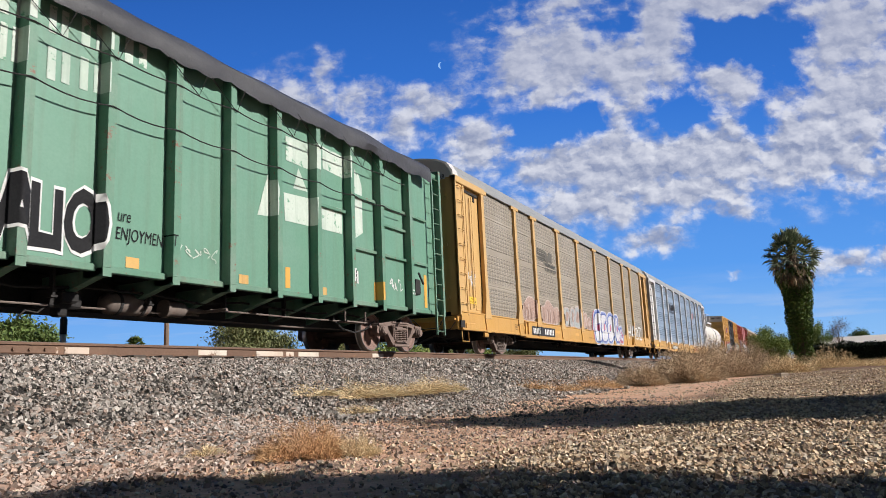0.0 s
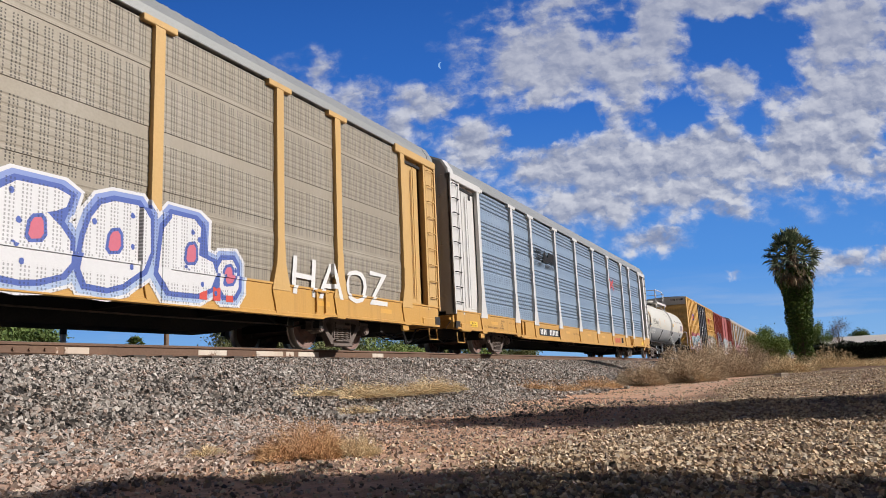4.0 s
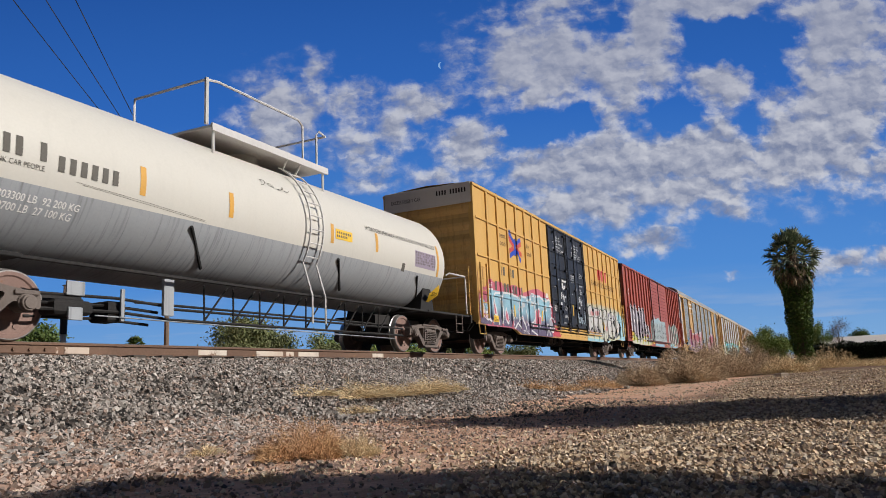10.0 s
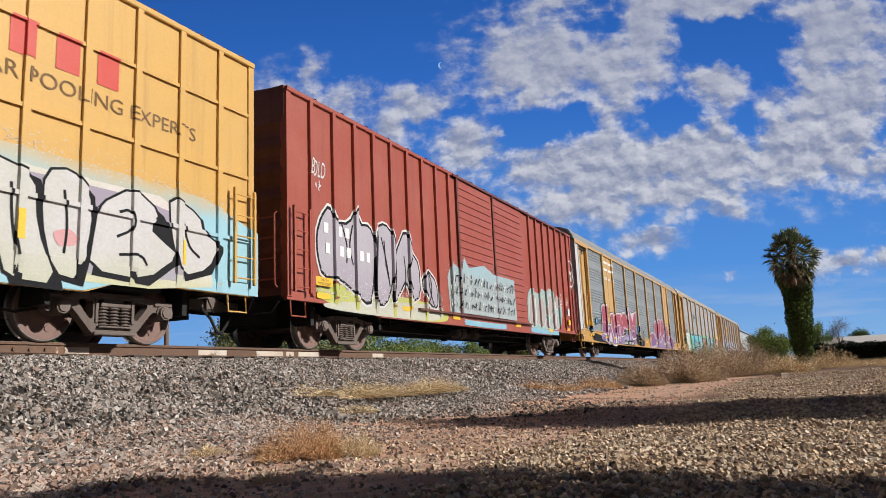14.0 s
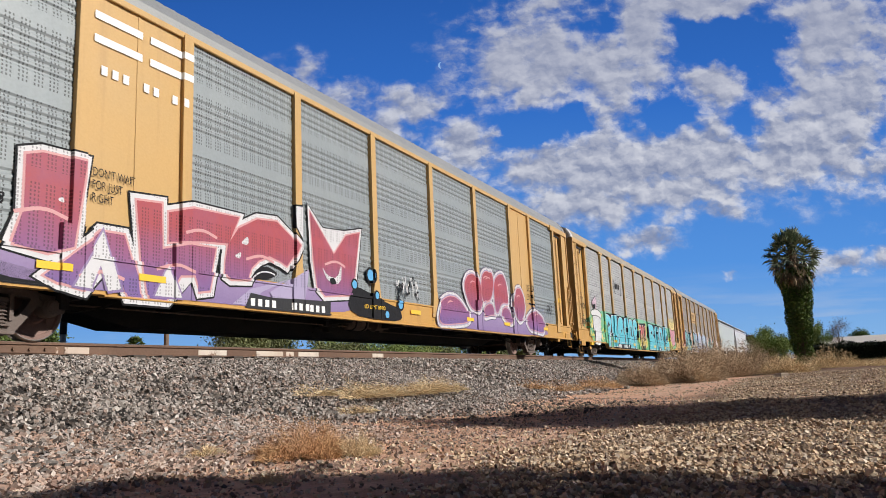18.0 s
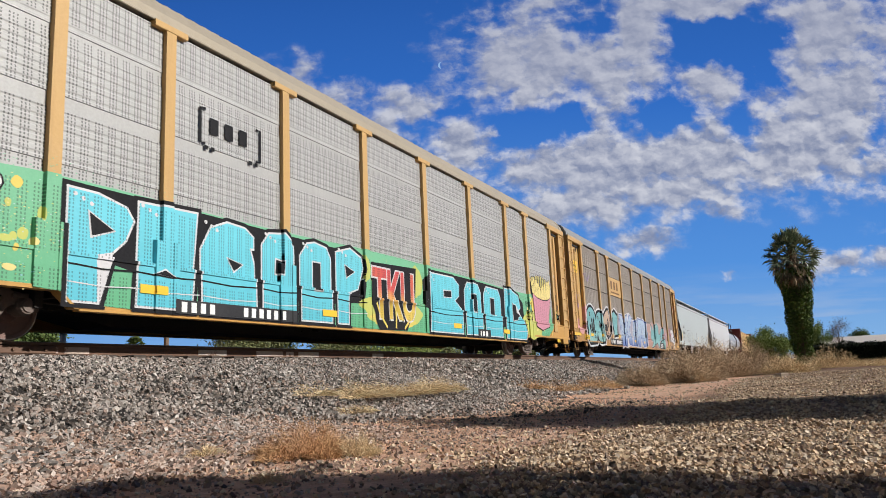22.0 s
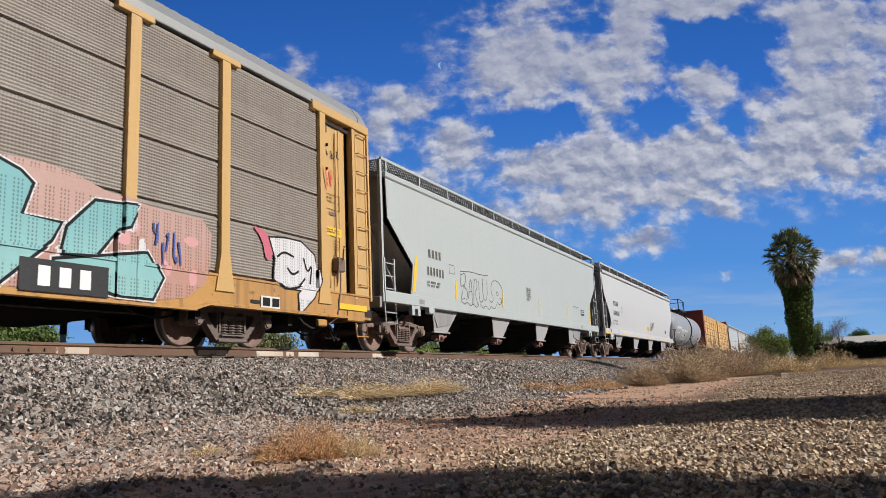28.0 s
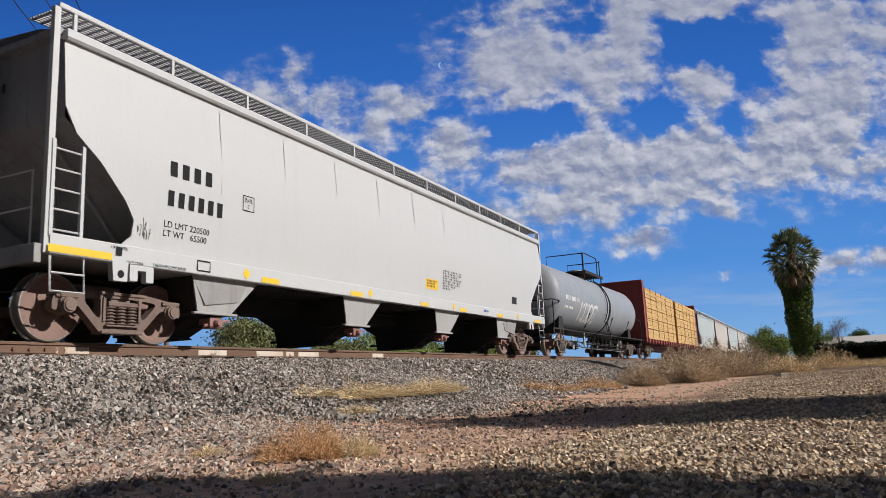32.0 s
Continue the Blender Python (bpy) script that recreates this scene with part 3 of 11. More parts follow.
dome.from_pydata([(RAD * math.cos(e) * math.cos(a), RAD * math.cos(e) * math.sin(a), RAD * math.sin(e)) for e in EL for a in AZ], [],
                 [(j * 57 + i, j * 57 + i + 1, (j + 1) * 57 + i + 1, (j + 1) * 57 + i) for j in range(24) for i in range(56)])
uvl = dome.uv_layers.new(name="sky")
for lp in dome.loops:
    uvl.data[lp.index].uv = (math.degrees(AZ[lp.vertex_index % 57]), math.degrees(EL[lp.vertex_index // 57]))
dome.materials.append(clear_sky_material())
sky_dome = tagged(new("sky_backdrop", dome), "deep blue daytime sky paling towards the horizon", "sky", kind="structure")
sky_dome.location = EYE

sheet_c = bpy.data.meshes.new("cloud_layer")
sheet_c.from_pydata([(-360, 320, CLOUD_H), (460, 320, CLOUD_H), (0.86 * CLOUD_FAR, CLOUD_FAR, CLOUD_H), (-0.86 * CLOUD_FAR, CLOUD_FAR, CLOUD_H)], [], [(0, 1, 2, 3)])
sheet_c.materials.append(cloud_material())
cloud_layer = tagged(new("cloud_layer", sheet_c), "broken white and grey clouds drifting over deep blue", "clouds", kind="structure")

mm, mn, ml, mb = nodes_of("moon_glow")
mn.remove(mb)
me_ = mn.new("ShaderNodeEmission")
me_.inputs[0].default_value = (0.24, 0.42, 0.74, 1)
ml.new(me_.outputs[0], mn["Material Output"].inputs[0])
MOON_DIR = Vector((0.8271, 0.3883, 0.4063)).normalized()
half = Solid()
ring = [(math.cos(radians(a)), math.sin(radians(a))) for a in range(-75, 106, 10)] + [(0.35 * math.cos(radians(a)), math.sin(radians(a)) * 0.98) for a in range(105, -76, -12)]
half.add([(y * 1.85, 0, z * 1.85) for y, z in ring], [tuple(range(len(ring)))])
moon = part("moon", half, mm)
moon.matrix_world = look(Vector(EYE) + MOON_DIR * 420, EYE) @ pose(0, 0, 0, -90, 0, 0)
tagged(moon, "pale half moon in the daytime sky", "moon")

# ---- trees, shrubs, house and poles round the line ----
def at_ground(x, y):
    return (x, y, ground_z(x, y) + ground_bumps(x, y))


def palm(at, h):
    """A fan palm with an ivy-covered trunk and a skirt of dead fronds."""
    rng = np.random.default_rng(5)
    root = thing("palm_tree", "tall fan palm, its trunk wrapped in dark ivy", "palm tree", at)
    part("trunk", Solid().tube([(0, 0, -0.1), (0.02, 0.0, h * 0.3), (-0.02, 0.02, h * 0.6), (0, 0, h * 0.86)], [0.36, 0.44, 0.62, 0.24], 12), BARK, root, smooth=True)
    k = 22000
    a, z = rng.uniform(0, 6.283, k), rng.uniform(0, 1, k) ** 0.9
    rr = 0.27 + 0.50 * z + 0.08 * np.sin(a * 3 + z * 9) + 0.05 * np.sin(a * 5 - z * 23) + rng.uniform(-0.14, 0.2, k) + 0.2 * (z < 0.06)
    p = np.stack([rr * np.cos(a), rr * np.sin(a), z * h * 0.72], -1)
    t1, t2 = rng.normal(size=(k, 3)), rng.normal(size=(k, 3))
    t1 /= np.linalg.norm(t1, axis=1)[:, None]
    t2 = np.cross(t1, t2)
    t2 /= np.linalg.norm(t2, axis=1)[:, None]
    s = rng.uniform(0.035, 0.085, (k, 1))
    part("ivy", fast_mesh("ivy", np.stack([p - t1 * s, p + t2 * s * 0.7, p + t1 * s, p - t2 * s * 0.7], 1).reshape(-1, 3), (np.arange(k) * 4)[:, None] + np.array([[0, 1, 2, 3]])), IVY, root, "dense dark green ivy")
    green = 84
    for i in range(green + 70):
        dead = i >= green
        az = i * 2.39996 + rng.uniform(-0.25, 0.25)
        q = i / (green - 1) if not dead else 0.0
        el = -0.95 + 2.45 * q ** 0.85 + rng.uniform(-0.16, 0.16) if not dead else rng.uniform(-1.45, -0.8)
        ln = rng.uniform(0.62, 0.98) if not dead else rng.uniform(0.25, 0.6)
        out = Vector((math.cos(az), math.sin(az), 0))
        d = out * math.cos(el) + Vector((0, 0, math.sin(el)))
        o = Vector((0, 0, h * (0.79 + 0.07 * q if not dead else 0.80 - rng.uniform(0, 0.15)))) + out * ((0.3 - 0.2 * q) if not dead else rng.uniform(0.4, 0.6))
        tip = o + d * ln
        s = Solid().tube([o, o + d * ln * 0.5 + Vector((0, 0, 0.05)), tip], 0.026, 4)
        side = d.cross(Vector((0, 0, 1))).normalized()
        side = (Matrix.Rotation(rng.uniform(-0.9, 0.9), 3, d) @ side)
        up = side.cross(d)
        fan = rng.uniform(0.5, 0.7) if not dead else rng.uniform(0.35, 0.6)
        for b in range(13):
            g = -1.25 + 2.5 * b / 12
            e = (d * math.cos(g) + side * math.sin(g) + up * 0.28 * abs(math.sin(g))).normalized()
            w = (side * math.cos(g) - d * math.sin(g)) + up * (0.5 if b % 2 else -0.5)
            sag = Vector((0, 0, -fan)) * (rng.uniform(0.4, 0.8) if dead else rng.uniform(0.05, 0.32) * (1.2 - 0.8 * q))
            near, mid = tip + e * fan * 0.34, tip + e * fan * 0.68 + up * 0.02 + sag * 0.2
            t = tip + e * fan * (0.9 + 0.18 * math.cos(g)) + sag
            s.add([tip - w * 0.012, tip + w * 0.012, near + w * 0.036, near - w * 0.036, mid + w * 0.03, mid - w * 0.03, t], [(0, 1, 2, 3), (3, 2, 4, 5), (5, 4, 6)])
        part("frond", s, DEAD_FROND if dead and i % 4 else FROND, root, "withered hanging frond" if dead else "")
    return root


palm(at_ground(33.7, 0.14), 8.3).scale = (0.68, 0.68, 0.68)
tree("shrub", "rounded green desert shrub among dry weeds", at_ground(50, 2.0), 2.4, 1.5, 34000, 31, LEAF_PALE, 0.045, 0.06, 0.02, "shrub", lumps=34)
tree("shrub", "rounded green desert shrub among dry weeds", at_ground(60, -0.55), 3.1, 0.95, 22000, 32, LEAF_PALE, 0.045, 0.06, 0.02, "shrub", lumps=30)
tree("bare_tree", "thin half-bare tree behind the house", at_ground(78, -2.7), 4.2, 1.1, 2600, 33, BARE_TWIG, 0.05, 0.1, 0.3)
tree("tree", "round dark green tree in the distance", at_ground(134, -7.6), 5.4, 1.8, 6000, 34, LEAF, 0.13, 0.2, 0.4)

HOUSE_WALL = paint("tan_stucco", (0.50, 0.40, 0.29), rough=0.9, streak=0.2)
ROOF_PALE = paint("pale_flat_roof", (0.62, 0.57, 0.50), rough=0.8, streak=0.1)
house = thing("house", "low tan house with a pale shallow roof behind a dark hedge", "house", at_ground(118, -12))
part("wall", Solid().box(0, 9, -9, 10.6, 0, 2.8, 0.02), HOUSE_WALL, house)
part("roof", Solid().prism([(-0.5, 2.75), (9.5, 2.75), (9.5, 2.9), (4.5, 4.0), (-0.5, 2.9)], -9.5, 11.1), ROOF_PALE, house)
part("fascia", Solid().box(-0.56, -0.503, -9.5, 11.1, 2.74, 2.92, 0.01), HOUSE_WALL, house)
part("chimney", Solid().box(6.4, 7.0, -4.2, -3.6, 2.5, 3.9, 0.03), HOUSE_WALL, house)
hedge = thing("hedge", "dense dark shaded hedge in front of the house", "hedge", at_ground(56.0, -3.1))
part("hedge_body", Solid().box(-0.6, 0.6, -3.5, 3.3, 0.0, 1.3, 0.2), HEDGE_SHADED, hedge)
rng = np.random.default_rng(8)
k = 9000
p = np.stack([rng.uniform(-0.75, 0.75, k), rng.uniform(-3.6, 3.5, k), rng.uniform(0, 1.5, k)], -1)
p[:, 2] *= 0.86 + 0.14 * np.sin(p[:, 1] * 2.1) * np.cos(p[:, 0] * 3)
t1, t2 = rng.normal(size=(k, 3)), rng.normal(size=(k, 3))
t1 /= np.linalg.norm(t1, axis=1)[:, None]
t2 = np.cross(t1, t2)
t2 /= np.linalg.norm(t2, axis=1)[:, None]
part("foliage", fast_mesh("foliage", np.stack([p - t1 * 0.1, p + t2 * 0.06, p + t1 * 0.1, p - t2 * 0.06], 1).reshape(-1, 3), (np.arange(k) * 4)[:, None] + np.array([[0, 1, 2, 3]])), HEDGE_SHADED, hedge)

# dry weeds beside the strip
weed("dry_weed", "low reddish dry weed on bare dirt", at_ground(4.35, 3.2), 0.46, 0.3, 9000, RED_WEED, 41, 0.0011, 0.9, squash=1.1, twig=0.42)
weed("dry_weed", "fine straw-coloured dry weed on bare dirt", at_ground(4.45, 2.85), 0.2, 0.22, 2200, DRY, 44, 0.0011, 0.9, twig=0.5)
weed("dry_weed", "small straw-coloured dry tuft on bare dirt", at_ground(4.35, 4.15), 0.16, 0.1, 500, DRY, 42, 0.002)
weed("dry_weed", "small straw-coloured dry tuft on bare dirt", at_ground(3.35, 2.75), 0.09, 0.08, 300, DRY, 43, 0.0018)
for i, (x, y, r, h, k) in enumerate(((9.6, 6.2, 0.55, 0.3, 2600), (10.3, 6.15, 0.6, 0.26, 2600), (11.1, 6.1, 0.6, 0.24, 2600), (11.9, 6.15, 0.55, 0.34, 2600), (12.6, 6.2, 0.5, 0.26, 2000), (8.8, 6.4, 0.5, 0.22, 900), (8.6, 5.6, 0.4, 0.14, 800))):
    weed("dry_grass_tuft", "matted pale dry grass on the ballast slope", at_ground(x, y), r, h, k, DRY, 50 + i, 0.0028, 1.5, "grass", lie=0.45, twig=0.8)
for i, (x, y, r, h, k) in enumerate(((17.5, 5.6, 0.8, 0.35, 1500), (19.5, 5.2, 0.9, 0.4, 1700), (21.0, 5.5, 0.8, 0.4, 1500), (16.5, 5.9, 0.6, 0.3, 1100))):
    weed("dry_weed", "low orange-brown dry weed at the foot of the ballast", at_ground(x, y), r, h, k, RED_WEED, 60 + i, 0.003, 1.2, twig=0.6)
for i, (x, y, r, h, k) in enumerate(((23.5, 4.7, 1.0, 0.8, 4200), (25.5, 3.6, 1.3, 1.0, 5000), (28.0, 4.2, 1.6, 1.4, 6500), (31.0, 3.3, 1.6, 1.55, 6500), (34.5, 4.0, 1.9, 1.8, 6500), (38, 2.6, 1.8, 1.7, 6000), (43, 4.2, 2.0, 1.9, 5000), (29, 2.4, 1.2, 1.0, 4500), (36, 5.4, 1.7, 1.6, 4500), (48, 5.6, 2.0, 1.8, 3600), (33, 1.9, 1.4, 1.2, 5000))):
    weed("tumbleweed_bush", "bushy grey-brown dry tumbleweed beside the track", at_ground(x, y), r, h * 1.12, int(k * 2.4), GREY_WEED, 70 + i, 0.0055, 1.0, "bush", lie=0.8, twig=0.42)
for i in range(34):
    r = random.Random(900 + i)
    x = r.uniform(24, 48)
    y = r.uniform(-4.5, 2.2) * (x / 40)
    if y > 1.6 or x < 26 + abs(y) or (y < -0.7 and x > 37):
        continue
    weed("dry_grass_tuft", "tall straw-coloured dry grass clump", at_ground(x, y), r.uniform(0.9, 1.5), r.uniform(0.5, 0.95) if y > -1 else r.uniform(0.22, 0.4), 4200, DRY, 100 + i, 0.006, 0.8, "grass", twig=0.45)
part("stone_block", Solid().box(-0.2, 0.2, -0.12, 0.12, -0.02, 0.11, 0.02), paint("weathered_pale_block", (0.5, 0.4, 0.3), rough=0.9), tagged(thing("paving_block", "pale weathered block lying on the dirt", "block", at_ground(24.0, 0.75)))).rotation_euler.z = 0.5

tree("tree", "large dark leafy tree shading the hedge", at_ground(57.6, -11.2), 5.2, 3.0, 14000, 35, LEAF, 0.16, 0.3, 0.25, lumps=20)

# beyond the line
SIGNAL_BLACK = paint("black_marker_paint", (0.02, 0.02, 0.022), rough=0.6, streak=0)
SIGNAL_WHITE = paint("white_marker_paint", (0.7, 0.7, 0.68), rough=0.6)
m = thing("marker_post", "short black and white marker post beyond the line", "post", at_ground(11.55, 15.4))
part("base", Solid().lathe(((-0.05, 0.06), (1.85, 0.06)), 10, "z"), SIGNAL_WHITE, m)
part("head", Solid().lathe(((1.85, 0.08), (2.2, 0.08), (2.28, 0.04)), 10, "z"), SIGNAL_BLACK, m)
tree("tree", "broad weeping olive-green tree beyond the line", at_ground(41, 35.3), 5.5, 3.0, 30000, 81, LEAF_OLIVE, 0.11, 0.2, 0.1, lumps=46)
tree("tree", "round green tree beyond the line", at_ground(32, 46), 5.3, 2.9, 17000, 82, LEAF, 0.15, 0.2, 0.2, lumps=26)
small = thing("palm_tree", "small distant fan palm beyond the line", "palm tree", at_ground(53, 60))
part("trunk", Solid().tube([(0, 0, -0.1), (0.05, 0, 2.5), (0, 0, 5.2)], [0.2, 0.17, 0.15], 8), BARK, small, smooth=True)
for i in range(26):
    a, e, r = i * 2.39996, -0.5 + 1.9 * i / 25, random.Random(i)
    d = Vector((math.cos(a) * math.cos(e), math.sin(a) * math.cos(e), math.sin(e)))
    o = Vector((0, 0, 5.15))
    w = d.cross(Vector((0.1, 0.2, 1))).normalized()
    s = Solid()
    for b in range(9):
        g = -1.1 + 2.2 * b / 8
        q = (d * math.cos(g) + w * math.sin(g)).normalized() * 0.55
        k = (w * math.cos(g) - d * math.sin(g)) * 0.06
        c = o + d * 0.55
        s.add([o, c - k, c + q * 0.6 + k, c + q + Vector((0, 0, -0.2 * r.random()))], [(0, 1, 2), (1, 2, 3)])
    part("frond", s, LEAF, small)
for i in range(12):
    r = random.Random(300 + i)
    tree("shrub", "yellow-green roadside shrub beyond the line", at_ground(43.5 + i * 3.3 + r.uniform(-1, 1), 29.5 + r.uniform(-2, 5)), r.uniform(3.7, 4.7), r.uniform(2.3, 3.0), 8000, 320 + i, LEAF_PALE if i % 3 else LEAF_OLIVE, 0.115, 0.05, 0.0, "shrub", lumps=30)
m = thing("fence_post", "short dark wooden post beyond the line", "post", at_ground(9.2, 14.6))
part("stake", Solid().tube([(0, 0, -0.1), (0.02, 0, 1.0), (0.02, 0, 1.75)], [0.09, 0.085, 0.08], 9), BARK, m, smooth=True)
POLE_WOOD = paint("weathered_pole_wood", (0.17, 0.12, 0.085), rough=0.95, amount=0.6)
for x, y, h, r in ((31.0, 32.6, 12.6, 0.15), (27.0, 36.0, 6.4, 0.11)):
    p = thing("utility_pole", "weathered wooden utility pole beyond the line", "pole", at_ground(x, y), "posts beyond the line")
    part("pole", Solid().tube([(0, 0, -0.3), (0, 0, h)], [r, r * 0.8], 9), POLE_WOOD, p, smooth=True)
    part("cap", Solid().box(-r, r, -r, r, h, h + 0.04, 0.01), POLE_WOOD, p)
CABLE = paint("black_cable", (0.02, 0.02, 0.022), rough=0.7, streak=0)
cab = thing("overhead_cables", "thin black overhead power cables", "power line", (0, 0, 0))
for k in range(3):
    a, b = Vector((3.0 - k * 3.2, 17.0, 25.0 - k * 1.2)), Vector((31.0, 32.6, 12.4 - 0.3 * k))
    part("cable", Solid().tube([a.lerp(b, i / 14) - Vector((0, 0, 0.5 * (1 - (2 * i / 14 - 1) ** 2))) for i in range(15)], 0.022, 4), CABLE, cab)

# trees behind the camera, known by their shade on the ground
tree("tree", "leafy tree shading the strip", at_ground(10.8, -7.0), 5.6, 1.9, 15000, 91, LEAF, 0.15, 0.2, 0.45, lumps=22)
tree("tree", "leafy tree shading the strip", at_ground(3.9, -9.1), 5.8, 1.9, 13000, 93, LEAF, 0.15, 0.2, 0.4, lumps=22)
tree("tree", "leafy tree shading the strip", at_ground(2.55, -7.5), 6.0, 2.2, 18000, 92, LEAF, 0.15, 0.2, 0.4, lumps=22)

tree("tree", "leafy tree shading the strip", at_ground(5.1, -7.6), 6.3, 0.9, 1500, 94, LEAF, 0.15, 0.14, 0.76, lumps=12)

# ---- rolling stock: shared pieces ----
import mathutils

CARS = []                 # (thing, place of its front end at the start)
WHEELSETS = []            # (wheelset, wheel radius)
HW = 1.6                  # half width of a car body
TRUCK_STEEL = paint("dusty_truck_steel", (0.145, 0.115, 0.10), (0.24, 0.19, 0.165), (0.16, 0.085, 0.05), rough=0.85, amount=0.7, streak=0.4)
RUST_STEEL = paint("rusty_truck_casting", (0.165, 0.118, 0.10), (0.25, 0.185, 0.155), (0.17, 0.085, 0.055), rough=0.85, amount=0.7, streak=0.4)
OILY_STEEL = paint("oily_dark_truck_casting", (0.13, 0.105, 0.092), (0.22, 0.178, 0.152), (0.13, 0.075, 0.05), rough=0.75, amount=0.7, streak=0.4)
WHEEL_STEEL = paint("rusty_wheel_steel", (0.215, 0.135, 0.113), (0.29, 0.195, 0.16), (0.24, 0.12, 0.07), rough=0.8, amount=0.6, streak=0.0)
TREAD_STEEL = paint("bright_wheel_tread", (0.40, 0.38, 0.36), rough=0.35, metal=0.8, streak=0)
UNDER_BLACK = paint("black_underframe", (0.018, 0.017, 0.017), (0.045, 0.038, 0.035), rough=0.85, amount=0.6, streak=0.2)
TTX_YELLOW = paint("faded_yellow_paint", (0.51, 0.28, 0.069), (0.48, 0.30, 0.12), (0.20, 0.10, 0.05), amount=0.4, streak=0.28, rust_at=0.69)
RACK_YELLOW = paint("sun_bleached_yellow_paint", (0.53, 0.33, 0.122), (0.49, 0.338, 0.165), (0.24, 0.12, 0.06), amount=0.4, streak=0.2, rust_at=0.7)
RACK_WHITE = paint("rack_white_paint", (0.57, 0.555, 0.54), (0.5, 0.47, 0.45), amount=0.35, streak=0.15)
BLACK_PAINT = paint("black_stencil_paint", (0.018, 0.018, 0.02), (0.05, 0.05, 0.05), rough=0.6, streak=0)
WHITE_PAINT = paint("white_stencil_paint", (0.78, 0.77, 0.75), (0.6, 0.58, 0.55), rough=0.6, streak=0)
REFLECT_YELLOW = paint("yellow_reflective_tape", (0.80, 0.50, 0.03), rough=0.4, streak=0)
REFLECT_ORANGE = paint("amber_reflective_tape", (0.62, 0.33, 0.06), rough=0.4, streak=0)
BROWN_PAINT = paint("brown_stencil_paint", (0.17, 0.09, 0.03), rough=0.7, streak=0)
FADED_BLACK = paint("faded_dark_stencil", (0.10, 0.09, 0.075), rough=0.7, streak=0)
RED_PAINT = paint("red_logo_paint", (0.55, 0.06, 0.04), rough=0.5, streak=0)
BLUE_PAINT = paint("blue_logo_paint", (0.02, 0.06, 0.42), rough=0.5, streak=0)

_shared = {}


def shared(key, make, material, smooth=False):
    if key not in _shared:
        me = make().mesh(key.split("/")[0], smooth)
        me.materials.append(material)
        _shared[key] = me
    return _shared[key]


def put(name, mesh, parent, loc=(0, 0, 0), label=""):
    ob = new(name, mesh)
    ob.parent = parent
    ob.location = loc
    if label:
        ob["label"] = label
    return ob


def wheelset_mesh(r):
    s = Solid()
    s.lathe(((-1.0, 0.075), (-0.6, 0.085), (0.6, 0.085), (1.0, 0.075)), 10, "y")
    for g in (-1, 1):
        s.lathe(tuple((g * a, b) for a, b in ((0.84, 0.12), (0.84, 0.16), (0.80, r * 0.45), (0.815, r * 0.80), (0.835, r * 0.84), (0.836, r * 0.945), (0.835, r - 0.012), (0.82, r), (0.715, r + 0.004), (0.70, r + 0.026), (0.69, r + 0.02), (0.69, r * 0.84), (0.73, r * 0.78), (0.72, r * 0.4), (0.68, 0.15), (0.68, 0.12))), 36, "y")
        for k in range(3):
            a = 2.1 * k + 0.4
            s.lathe(((g * 0.812, 0.045), (g * 0.822, 0.045)), 8, "y", (math.cos(a) * r * 0.62, 0, math.sin(a) * r * 0.62))
    return s


def smooth_loop(pts, r, n=3):
    """A closed outline with its corners rounded."""
    out = []
    for i, p in enumerate(pts):
        p, q, t = Vector(p), Vector(pts[i - 1]), Vector(pts[(i + 1) % len(pts)])
        a, b = p + (q - p).normalized() * min(r, (q - p).length * 0.45), p + (t - p).normalized() * min(r, (t - p).length * 0.45)
        for k in range(n + 1):
            u = k / n
            out.append(tuple(a * (1 - u) ** 2 + p * 2 * u * (1 - u) + b * u * u))
    return out


def plate_with_holes(loops, y0, y1, taper=0.02):
    """A cast plate: the first outline with the others cut through it, its edges drawn in."""
    s = Solid()
    flat = [p for lp in loops for p in lp]
    tris = mathutils.geometry.tessellate_polygon([[Vector((x, z, 0)) for x, z in lp] for lp in loops])
    k = len(flat)
    cx, cz = sum(p[0] for p in loops[0]) / len(loops[0]), sum(p[1] for p in loops[0]) / len(loops[0])
    s.add([(x, y0, z) for x, z in flat] + [(x, y1, z) for x, z in flat], [tuple(t) for t in tris] + [tuple(j + k for j in reversed(t)) for t in tris])
    base = 0
    for lp in loops:
        n = len(lp)
        s.add([(x, y0, z) for x, z in lp] + [(x, y1, z) for x, z in lp], [(i, (i + 1) % n, (i + 1) % n + n, i + n) for i in range(n)])
        base += n
    return s


